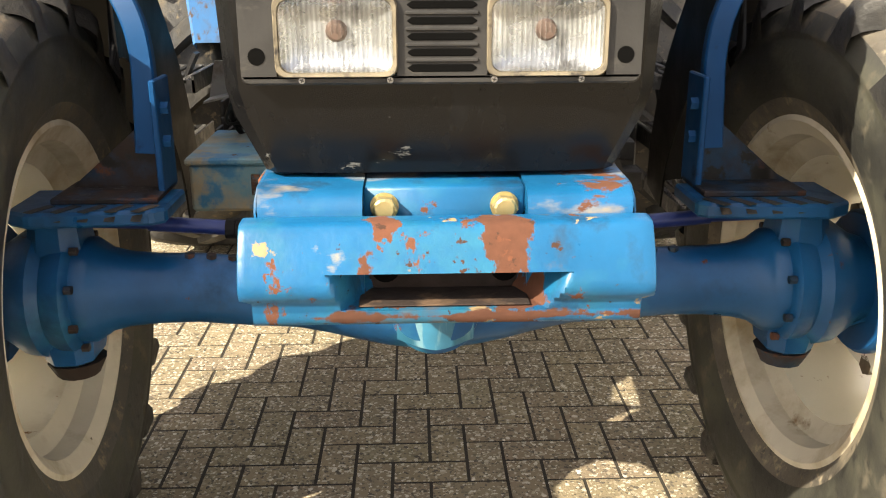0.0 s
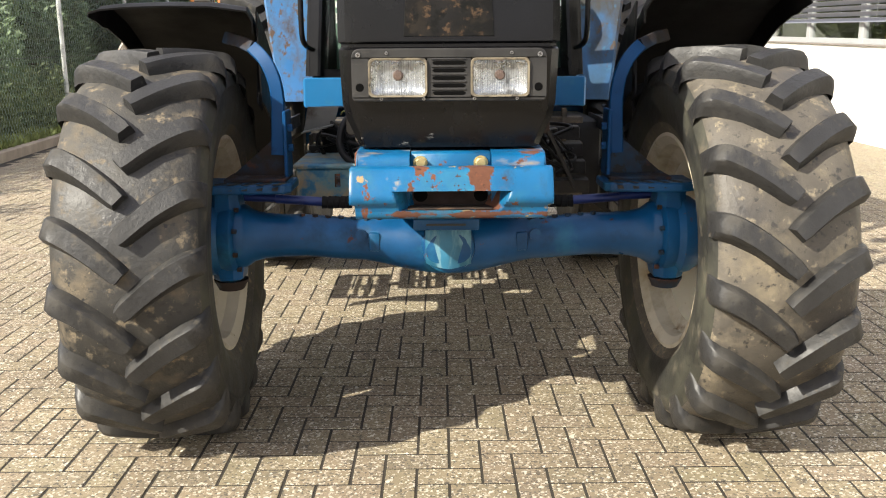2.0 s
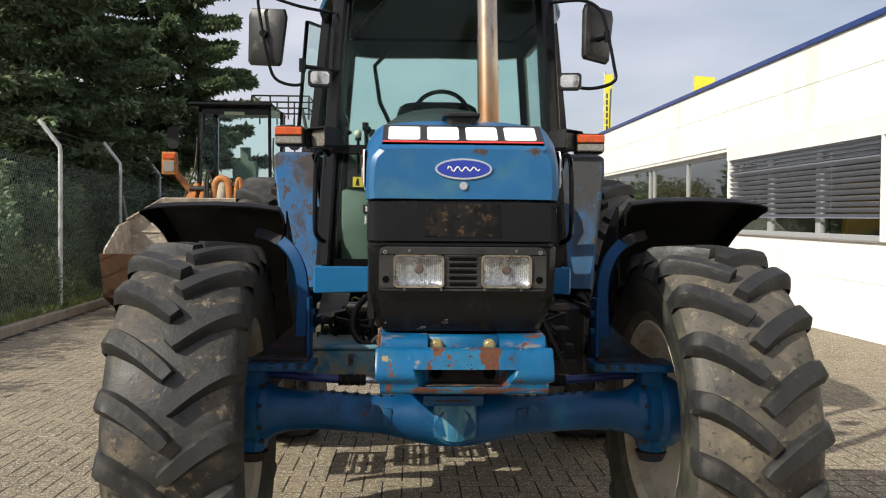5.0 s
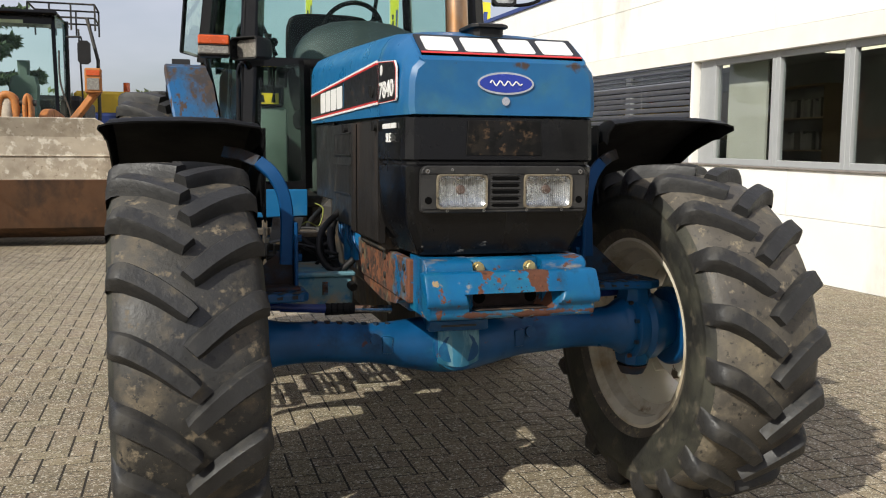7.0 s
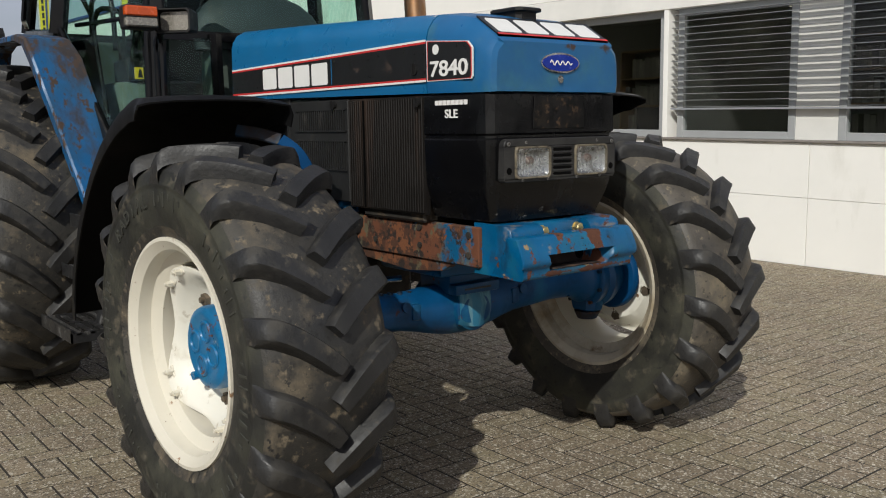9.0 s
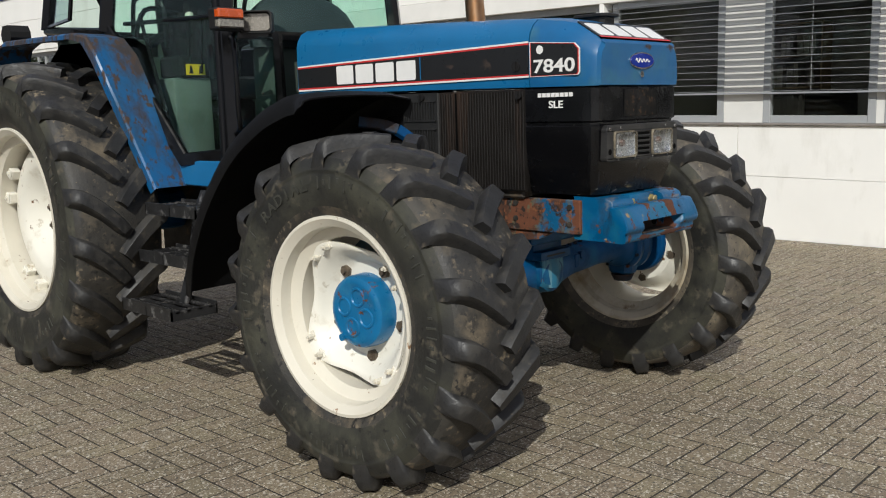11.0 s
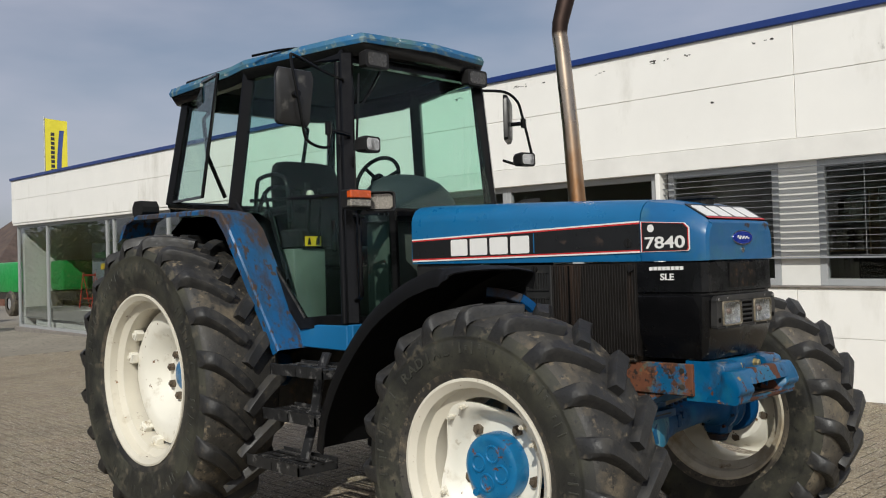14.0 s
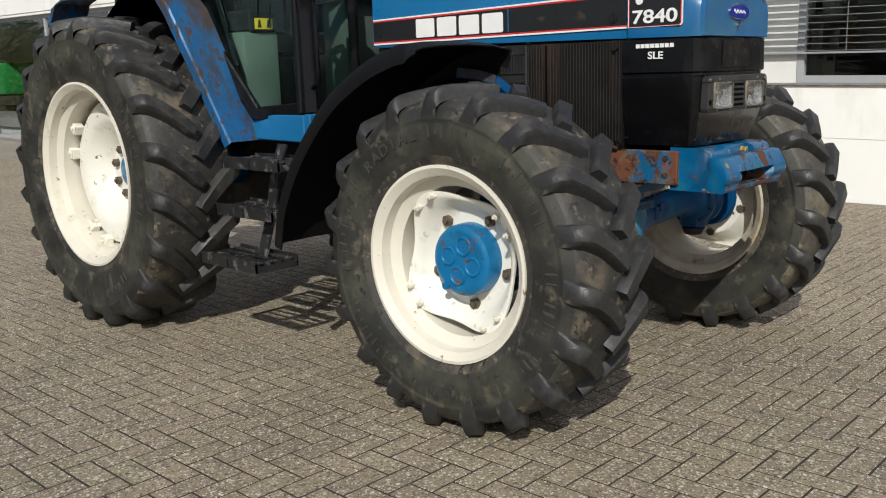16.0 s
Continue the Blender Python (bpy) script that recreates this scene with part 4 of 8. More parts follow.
for i, x in enumerate(xs):
    end = min(i, len(xs) - 1 - i)
    inset = (0.006, 0.0025, 0.0006)[end] if end < 3 else 0.0
    row = []
    for k, (y, z) in enumerate(section):
        lower = 0.0 if z > 0.921 else 0.016
        xx = max(-0.277 + lower, min(0.285 - lower, x))
        if 0.906 < z < 0.962 and y < -0.65:
            up = (z - 0.906) / 0.055
            out = (-0.140 - 0.016 * up) if x < 0 else (0.138 + 0.030 * up)
            u = min(1.0, max(0.0, (abs(out) - abs(x)) / 0.040))
            y = y + (-0.588 - y) * u
        row.append((xx, y + inset, z - inset * 0.5 * (1 if z > 1.0 else -1 if z < 0.9 else 0)))
    rings.append(row)
jaw = bmesh.new()
loft(jaw, rings)
part("jaw_plate", jaw, BLUE_RUST, bracket, "pressed chipped blue jaw plate with a towing slot", 38)
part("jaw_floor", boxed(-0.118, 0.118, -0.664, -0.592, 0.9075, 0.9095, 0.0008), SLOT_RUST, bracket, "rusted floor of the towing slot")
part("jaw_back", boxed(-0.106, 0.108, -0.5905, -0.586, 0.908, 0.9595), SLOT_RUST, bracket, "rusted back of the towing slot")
for sd in (-1, 1):
    bx, bz = sd * 0.0855 + 0.003, 1.026
    b = bmesh.new()
    rod(b, (bx, -0.572, bz), (bx, -0.577, bz), 0.0205, n=20)
    rod(b, (bx, -0.576, bz), (bx, -0.594, bz), 0.0185, n=6)
    rod(b, (bx, -0.594, bz), (bx, -0.597, bz), 0.0160, 0.013, n=12)
    part("bolt", b, GOLD_BOLT, bracket, "yellow zinc hexagon bolt")
    # the bore is a solid disc; its depth of shade is only colour
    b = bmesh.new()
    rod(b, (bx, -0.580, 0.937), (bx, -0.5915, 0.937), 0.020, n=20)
    part("bore", b, HOLE_SHADE, bracket, "bolt bore inside the slot, a disc in shade black")
    rail = bmesh.new()
    box(rail, *sorted((sd * 0.252, sd * 0.278)), -0.47, 0.55, 0.905, 1.045, 0.004)
    prism(rail, [(-0.33, 0.91), (0.35, 0.91), (0.30, 0.875), (-0.05, 0.85), (-0.25, 0.87)], "x", *sorted((sd * 0.235, sd * 0.265)))
    rl = part("frame_rail", rail, RUSTY, tractor, "rusted blue steel frame rail")
    for y, z in ((-0.42, 0.945), (-0.42, 1.015), (-0.14, 0.955), (-0.14, 1.02), (0.15, 0.95), (0.25, 1.0)):
        b = bmesh.new()
        rod(b, (sd * 0.276, y, z), (sd * 0.283, y, z), 0.012, n=10)
        part("rail_bolt", b, DARK_METAL, rl)
part("front_frame_cross", boxed(-0.25, 0.25, -0.44, 0.5, 0.90, 1.02, 0.01), GREASY_BLUE, tractor, "dark blue front axle frame")

# front axle: a cast beam that droops to its middle
def droop(bm):
    for v in bm.verts:
        v.co.z += 0.034 * min(1.0, abs(v.co.x) / 0.5) ** 1.2
    return bm


ax = bmesh.new()
half = [(0.0, 0.106), (0.05, 0.106), (0.10, 0.102), (0.16, 0.093), (0.22, 0.082), (0.29, 0.073), (0.38, 0.074), (0.50, 0.074), (0.58, 0.075), (0.64, 0.080), (0.68, 0.090), (0.70, 0.104), (0.712, 0.112), (0.745, 0.112), (0.75, 0.0)]
prof = [(-a, r) for a, r in half[::-1]] + half[1:]
lathe(ax, prof, 32, "x", (0, 0, 0.664))
axle = part("front_axle", droop(ax), BLUE_AXLE, tractor, "dark blue cast front axle beam", 45)
for sd in (-1, 1):
    b = bmesh.new()
    rod(b, (sd * 0.30, -0.050, 0.690), (sd * 0.30, -0.082, 0.694), 0.020, n=14)
    part("axle_plug", droop(b), BLUE_AXLE, axle, "round blue casting plug", 40)
    b = boxed(*sorted((sd * 0.235, sd * 0.275)), -0.084, -0.05, 0.640, 0.705, 0.008, 2)
    part("casting_pad", droop(b), BLUE_AXLE, axle, "", 40)
    b = boxed(*sorted((sd * 0.47, sd * 0.51)), -0.072, -0.04, 0.645, 0.685, 0.006, 2)
    part("casting_pad", droop(b), BLUE_AXLE, axle, "", 40)
    for k in range(9):
        b = bmesh.new()
        rod(b, (sd * (0.15 + 0.045 * k), -0.012, 0.715), (sd * (0.15 + 0.045 * k), -0.012, 0.744), 0.011, n=6)
        part("axle_bolt", droop(b), GREASY_BLUE, axle)
df = bmesh.new()
lathe(df, [(-0.135, 0.0), (-0.135, 0.06), (-0.118, 0.088), (-0.03, 0.108), (0.10, 0.11), (0.16, 0.10), (0.16, 0.0)], 28, "y", (0, 0, 0.675))
box(df, -0.20, 0.20, -0.16, 0.25, 0.82, 0.93, 0.02, 2)
box(df, -0.11, 0.11, -0.10, 0.10, 0.735, 0.83, 0.02, 2)
part("differential", df, BLUE_AXLE, axle, "weathered blue differential casing", 45)
b = bmesh.new()
loft(b, [[(x, -0.112, 0.748), (x, -0.138 + 0.2 * abs(x), 0.748), (x, -0.150 + 0.3 * abs(x), 0.70 - 0.1 * abs(x)), (x, -0.143 + 0.3 * abs(x), 0.606 + 3.0 * x * x), (x, -0.112, 0.600 + 3.0 * x * x)] for x in [-0.078 + 0.0156 * k for k in range(11)]])
part("axle_guard", b, GUARD_BLUE, axle, "pale scraped blue axle nose guard", 60)
b = boxed(-0.118, 0.105, -0.150, -0.10, 0.742, 0.782, 0.006, 2)
part("pivot_bracket", b, BLUE_AXLE, axle, "", 40)
part("pivot_slot", boxed(-0.075, 0.06, -0.1515, -0.14, 0.757, 0.766, 0.002), DARK_METAL, axle)
for sd in (-1, 1):
    kn = bmesh.new()
    lathe(kn, [(sd * 0.735, 0.0), (sd * 0.735, 0.118), (sd * 0.748, 0.132), (sd * 0.775, 0.130), (sd * 0.79, 0.124), (sd * 0.81, 0.140), (sd * 0.845, 0.135), (sd * 0.89, 0.105), (sd * 0.93, 0.092), (sd * 0.985, 0.092), (sd * 0.985, 0.0)], 28, "x", (0, 0, 0.695))
    k_ob = part("steering_knuckle", kn, BLUE_AXLE, tractor, "dark blue steering knuckle with rust spots", 45)
    b = bmesh.new()
    loft(b, [[(sd * 0.775 + x * k, y * k, z) for x, y in rect(0.11, 0.15, 0.03)] for k, z in ((0.55, 0.535), (0.9, 0.55), (1.0, 0.58), (1.0, 0.80), (0.9, 0.84), (0.9, 0.868))])
    part("knuckle_post", b, BLUE_AXLE, k_ob, "", 40)
    b = bmesh.new()
    for zz, up in ((0.80, -1), (0.585, 1)):
        prism(b, [(sd * 0.79, zz), (sd * 0.94, zz + 0.045 * up), (sd * 0.94, zz + 0.085 * up), (sd * 0.79, zz + 0.10 * up)], "y", -0.075, -0.050, 0.004)
    part("knuckle_web", b, BLUE_AXLE, k_ob, "", 40)
    b = bmesh.new()
    lathe(b, [(sd * 0.915, 0.0), (sd * 0.915, 0.150), (sd * 0.925, 0.158), (sd * 0.945, 0.158), (sd * 0.950, 0.0)], 28, "x", (0, 0, 0.690))
    part("hub_back_plate", b, ARM_BLUE, k_ob, "dark blue round hub back plate", 40)
    b = bmesh.new()
    rod(b, (sd * 0.775, 0, 0.54), (sd * 0.775, 0, 0.505), 0.062, 0.045, n=12)
    part("lower_pin_cap", b, GREASY_BLUE, k_ob, "greasy lower pivot cap", 40)
    for a in (-60, -20, 20, 60, 120, 160, 200, 240):
        b = bmesh.new()
        c = (0.122 * math.cos(radians(a)), 0.695 + 0.122 * math.sin(radians(a)))
        rod(b, (sd * 0.737, *c), (sd * 0.722, *c), 0.009, n=6)
        part("flange_bolt", b, GREASY_BLUE, k_ob)
    tp = bmesh.new()
    prism(tp, [(sd * 0.535, -0.06), (sd * 0.56, -0.082), (sd * 0.80, -0.10), (sd * 0.85, -0.07), (sd * 0.85, 0.10), (sd * 0.535, 0.10)], "z", 0.858, 0.890, 0.006)
    part("fender_mount_plate", tp, BLUE_AXLE, k_ob, "slotted greasy blue mounting plate")
    for k in range(5):
        x = sd * (0.575 + k * 0.052)
        b = bmesh.new()
        obox(b, pose(x, -0.066, 0.8905, 0, 0, sd * 28), 0.020, 0.060, 0.002)
        obox(b, pose(x + sd * 0.012, -0.088, 0.878, -55, 0, sd * 6), 0.020, 0.002, 0.02)
        part("slot", b, DARK_METAL, k_ob, "dark oblong slot in the plate")
    gs = bmesh.new()
    prism(gs, [(sd * 0.574, 0.893), (sd * 0.765, 0.893), (sd * 0.765, 0.902), (sd * 0.615, 1.03), (sd * 0.574, 1.06)], "y", 0.075, 0.085, 0.001)
    box(gs, *sorted((sd * 0.56, sd * 0.775)), -0.03, 0.13, 0.890, 0.902, 0.002)
    fb = part("fender_bracket", gs, GREASY_BLUE, tractor, "greasy dark steel fender gusset")
    part("bracket_plate", boxed(*sorted((sd * 0.560, sd * 0.573)), 0.03, 0.14, 0.893, 1.13, 0.003), ARM_BLUE, fb, "upright blue bolt plate")
    for z in (1.0, 1.07):
        b = bmesh.new()
        rod(b, (sd * 0.561, 0.065, z), (sd * 0.544, 0.065, z), 0.014, n=6)
        part("bracket_bolt", b, ARM_BLUE, fb)
    arm = bmesh.new()
    bend = [(sd * 0.600, 0.075, 0.975), (sd * 0.595, 0.078, 1.08), (sd * 0.594, 0.085, 1.16), (sd * 0.606, 0.095, 1.235), (sd * 0.638, 0.115, 1.30), (sd * 0.685, 0.145, 1.345)]
    sweep(arm, bend, rect(0.046, 0.030, 0.004), smooth=5, up=(0, 1, 0))
    part("fender_arm", arm, ARM_BLUE, fb, "bent blue steel fender arm", 20)
    # last stretch of the arm, in a darker colour than the rest
    tip = bmesh.new()
    sweep(tip, [bend[-1], (sd * 0.74, 0.19, 1.368), (sd * 0.80, 0.25, 1.38)], rect(0.044, 0.028, 0.004), smooth=4, up=(0, 1, 0))
    part("arm_end", tip, GREASY_BLUE, fb, "dark end of the fender arm", 20)
    # black plastic front fender
    spine = smooth_path([(0.02 if sd > 0 else 0, a, b2 + (0.028 if sd > 0 else 0)) for a, b2 in ((0.06, 1.472), (0.11, 1.486), (0.18, 1.486), (0.26, 1.466), (0.40, 1.415), (0.62, 1.285), (0.84, 1.06), (0.98, 0.83), (1.03, 0.64))], 4)
    grid = []
    for i, p in enumerate(spine):
        d = (spine[min(i + 1, len(spine) - 1)] - spine[max(i - 1, 0)]).normalized()
        nrm = Vector((0, -d.z, d.y))
        if nrm.z < 0 and i < 4:
            nrm = -nrm
        f = min(1.0, i / 6)
        row = []
        for x, h in ((0.664, -0.085), (0.662, -0.04), (0.680, -0.004), (0.80, 0.012), (0.95, 0.016), (1.10, 0.012), (1.19, 0.004), (1.225 - 0.02 * f, -0.005 - 0.02 * f), (1.23 - 0.02 * f, -0.02 - 0.05 * f)):
            inner = (0.004 + 0.062 * i / len(spine)) if x < 0.7 else 0.0
            row.append(p + Vector((sd * (x + inner), 0, 0)) + nrm * h)
        grid.append(row)
    fbm = bmesh.new()
    shell(fbm, grid, 0.006)
    bmesh.ops.recalc_face_normals(fbm, faces=fbm.faces)
    ff = part("front_fender", fbm, FENDER_BLACK, tractor, "curved black plastic front fender", 45)
    edge, deep = [], []
    for i, p in enumerate(spine):
        d = (spine[min(i + 1, len(spine) - 1)] - spine[max(i - 1, 0)]).normalized()
        if p.y > 0.11:
            edge.append((p.y + d.z * 0.02, p.z - d.y * 0.02))
            k = 0.40 - 0.22 * i / len(spine)
            deep.append((max(0.115, p.y + d.z * k), p.z - d.y * k))
    ap = bmesh.new()
    xs2 = sorted((sd * 0.655, sd * 0.661))
    for i in range(len(edge) - 1):
        quad = [edge[i], edge[i + 1], deep[i + 1], deep[i]]
        ins = [0.006 + 0.060 * j / len(edge) for j in (i, i + 1, i + 1, i)]
        loft(ap, [[(x + sd * d, *q) for q, d in zip(quad, ins)] for x in xs2])
    bmesh.ops.remove_doubles(ap, verts=ap.verts, dist=1e-4)
    part("fender_apron", ap, FENDER_BLACK, ff, "flat black inner fender apron")
    # steering ram and track rod
    b = bmesh.new()
    rod(b, (sd * 0.45, 0.10, 0.80), (sd * 0.62, 0.10, 0.812), 0.017, n=14)
    rod(b, (sd * 0.62, 0.10, 0.815), (sd * 0.76, 0.10, 0.82), 0.016, n=10)
    ram = part("steering_ram", b, RAM_BLUE, tractor, "violet blue steering ram", 40)
    b = bmesh.new()
    for k in range(5):
        rod(b, (sd * (0.345 + 0.022 * k), 0.10, 0.797), (sd * (0.365 + 0.022 * k), 0.10, 0.798), 0.021 + 0.001 * (k % 2), 0.023, n=12)
    part("ram_boot", b, SEAT, ram, "ribbed black rubber boot")
    b = bmesh.new()
    rod(b, (sd * 0.20, 0.10, 0.79), (sd * 0.35, 0.10, 0.797), 0.013, n=10)
    part("ram_rod", b, CHROME, ram)

# engine, gearbox and rear axle below the bonnet
en = bmesh.new()
box(en, -0.20, 0.20, 0.30, 1.35, 0.80, 1.30, 0.03)
box(en, -0.13, 0.13, 0.45, 1.25, 0.62, 0.82, 0.03)
box(en, -0.27, 0.27, 1.30, 1.75, 0.55, 1.15, 0.04)
box(en, -0.25, 0.25, 1.70, 2.95, 0.50, 1.05, 0.05)
engine = part("engine_block", en, DARK_METAL, tractor, "oily dark engine and gearbox")
b = bmesh.new()
rod(b, (-0.95, 2.70, 0.845), (0.95, 2.70, 0.845), 0.13, n=20)
part("rear_axle", b, BLUE_AXLE, tractor, "dark blue rear axle housing")
b = bmesh.new()
box(b, -0.30, 0.30, -0.20, 0.20, 1.04, 1.46, 0.01)
part("radiator", b, DARK_METAL, engine)
for sd in (-1, 1):
    for k in range(6):
        b = bmesh.new()
        y0 = 0.42 + 0.07 * k
        tube(b, [(sd * 0.20, y0, 1.12), (sd * 0.27, y0 - 0.02, 1.10), (sd * 0.29, y0 - 0.06, 1.02), (sd * 0.25, y0 - 0.10, 0.95), (sd * 0.20, y0 - 0.02, 0.88)], 0.008, 8, 4)
        part("fuel_pipe", b, BLUE_AXLE, engine, "thin blue fuel pipe", 60)
    b = bmesh.new()
    rod(b, (sd * 0.25, 0.38, 0.95), (sd * 0.25, 0.38, 1.13), 0.045, n=16)
    rod(b, (sd * 0.25, 0.56, 0.93), (sd * 0.25, 0.56, 1.10), 0.05, n=16)
    part("filter_bowl", b, BLUE_CLEAN if sd < 0 else DARK_METAL, engine, "fuel filter bowl", 40)
    b = bmesh.new()
    tube(b, [(sd * 0.22, 0.9, 1.2), (sd * 0.33, 0.7, 1.05), (sd * 0.34, 0.5, 0.90), (sd * 0.30, 0.34, 0.84)], 0.018, 10, 6)
    tube(b, [(sd * 0.30, 1.2, 1.1), (sd * 0.40, 0.95, 1.02), (sd * 0.37, 0.8, 0.86), (sd * 0.25, 0.6, 0.80)], 0.014, 10, 6)
    part("hose", b, BLACK_DULL, engine, "black rubber hose", 60)
    if sd < 0:
        b = boxed(-0.590, -0.30, 0.36, 0.72, 0.765, 0.885, 0.008)
        tb = part("battery_box", b, BATTERY, tractor, "faded pale blue and beige battery box")
        part("box_lid", boxed(-0.597, -0.29, 0.345, 0.735, 0.885, 0.903, 0.005), BATTERY, tb, "faded box lid")
        bat = part("battery", boxed(-0.53, -0.33, 0.74, 0.92, 0.80, 1.01, 0.008), SEAT, tractor, "black vehicle battery with clamped leads")
        part("battery_top", boxed(-0.525, -0.335, 0.745, 0.915, 1.008, 1.03, 0.004), DUSTY_STEEL, bat, "dusty battery top")
        for bx in (-0.49, -0.37):
            b = bmesh.new()
            rod(b, (bx, 0.79, 1.028), (bx, 0.79, 1.055), 0.014, n=10)
            part("terminal", b, STEEL, bat)
        b = bmesh.new()
        tube(b, [(-0.49, 0.79, 1.05), (-0.50, 0.74, 1.07), (-0.47, 0.70, 1.02), (-0.40, 0.69, 0.97), (-0.34, 0.70, 0.99), (-0.31, 0.76, 1.03)], 0.011, 8, 5)
        part("battery_lead", b, BLACK_DULL, bat, "thick black battery lead", 60)
        b = bmesh.new()
        tube(b, [(-0.45, 0.78, 1.06), (-0.43, 0.72, 1.08), (-0.38, 0.73, 1.06), (-0.35, 0.80, 1.13), (-0.37, 0.9, 1.15)], 0.003, 6, 5)
        part("thin_lead", b, LEAD_GREEN, bat, "thin yellow green lead", 60)
        b = bmesh.new()
        prism(b, [(-0.60, 1.00), (-0.47, 1.03), (-0.45, 1.10), (-0.58, 1.10)], "y", 0.70, 0.708, 0.001)
        prism(b, [(-0.60, 1.00), (-0.47, 1.03), (-0.47, 1.024), (-0.60, 0.994)], "y", 0.62, 0.71, 0.0005)
        part("folded_bracket", b, GALV_EARLY, tractor, "folded grey steel bracket")
        part("box_latch", boxed(-0.43, -0.41, 0.305, 0.32, 0.82, 0.87), RUSTY, tb)
    # clutter of brackets, linkages and leads beside the engine
    rnd_e = random.Random(5 if sd < 0 else 9)
    for k in range(4):
        y0, z0 = 0.62 + 0.10 * k, 0.74 + 0.065 * k
        b = bmesh.new()
        xa, mt_l = (0.36, DARK_METAL) if sd > 0 else (0.50, DARK_METAL)
        box(b, *sorted((sd * xa, sd * 0.60)), y0, y0 + 0.02, z0, z0 + 0.055, 0.003)
        box(b, *sorted((sd * xa, sd * 0.60)), y0 + 0.02, y0 + 0.09, z0 + 0.048, z0 + 0.055)
        st = part("ladder_bracket", b, mt_l, tractor, "dusty dark steel bracket")
        for j in range(3):
            x = sd * (xa + 0.02 + 0.035 * j)
            part("bracket_rung", boxed(*sorted((x, x + sd * 0.008)), y0 + 0.005, y0 + 0.09, z0 + 0.05, z0 + 0.10), mt_l, st)
    for k in range(7):
        p = [(sd * (0.34 + 0.2 * rnd_e.random()), 0.45 + 0.12 * j + 0.05 * rnd_e.random(), 1.03 - 0.24 * rnd_e.random()) for j in range(5)]
        b = bmesh.new()
        tube(b, p, 0.004 + 0.005 * rnd_e.random(), 7, 5)
        part("cable", b, BLACK_DULL, engine, "loose cable beside the engine", 60)
    b = bmesh.new()
    if sd > 0:
        sweep(b, [(0.37, 0.30, 1.06), (0.50, 0.34, 0.80)], rect(0.012, 0.045), up=(0, 1, 0))
        part("stay_bar", b, DARK_METAL, tractor, "dark flat steel stay bar")
    else:
        tube(b, [(-0.30, 0.60, 1.14), (-0.40, 0.50, 1.06), (-0.42, 0.44, 0.96), (-0.36, 0.40, 0.90), (-0.29, 0.38, 0.95)], 0.014, 10, 5)
        part("coolant_hose", b, BLACK_DULL, engine, "bent black coolant hose", 60)
    b = bmesh.new()
    for k in range(4):
        box(b, *sorted((sd * 0.40, sd * 0.66)), 1.18 + 0.01 * k, 1.30, 0.62 + 0.12 * k, 0.65 + 0.12 * k, 0.003)
    box(b, *sorted((sd * 0.40, sd * 0.42)), 1.20, 1.26, 0.60, 1.05)
    box(b, *sorted((sd * 0.56, sd * 0.58)), 1.20, 1.26, 0.60, 1.05)
    part("cab_support_bracket", b, DUSTY_STEEL, tractor, "dark steel bracket below the cab")
# fuel tank and cab floor pan
part("fuel_tank", boxed(0.42, 0.80, 1.45, 2.05, 0.55, 0.98, 0.05, 2), BLACK_DULL, tractor, "black plastic fuel tank", 40)
part("floor_pan", boxed(-0.60, 0.60, 1.42, 2.9, 1.10, 1.16, 0.01), DARK_METAL, tractor)

# exhaust stack, tinted by heat
b = bmesh.new()
path = [(0.165, 0.45, 1.79), (0.158, 0.478, 2.25), (0.150, 0.515, 2.68), (0.147, 0.525, 2.76), (0.155, 0.525, 2.82), (0.225, 0.505, 3.045)]
sweep(b, path, circle(0.045, 24), scale=[1.06, 1.0, 0.95, 0.95, 0.98, 1.1])
ex = part("exhaust_pipe", b, EXHAUST, tractor, "heat-tinted steel exhaust stack with an angled outlet", 40)
b = bmesh.new()
rod(b, (0.2235, 0.5055, 3.040), (0.2265, 0.5045, 3.049), 0.0455, n=24)
part("outlet_mouth", b, DARK_METAL, ex)
b = bmesh.new()
rod(b, (0.162, 0.45, 1.79), (0.162, 0.45, 1.83), 0.075, 0.06, n=24)
part("exhaust_collar", b, BLACK_DULL, ex)
# intake cap on the bonnet
b = bmesh.new()
loft(b, [[(x * k, -0.36 + y * k, z) for x, y in rect(0.125, 0.17, 0.02)] for k, z in ((0.8, 1.745), (0.8, 1.778), (1.0, 1.782), (1.0, 1.790), (0.92, 1.794))])
part("intake_cap", b, BLACK_DULL, tractor, "flat black intake cap on the bonnet", 40)

# decals
DX = 0.3345


def strip(name, mat, y0, y1, za0, za1, zb0, zb1, sd, off, parent, label=""):
    """A thin band on the bonnet's side from y0 (front) to y1, its lower and upper height at each end."""
    t = bmesh.new()
    x0, x1 = sd * (DX - 0.004), sd * (DX + off)
    loft(t, [[(x0, y0, za0), (x1, y0, za0), (x1, y0, za1), (x0, y0, za1)], [(x0, y1, zb0), (x1, y1, zb0), (x1, y1, zb1), (x0, y1, zb1)]])
    return part(name, t, mat, parent, label)


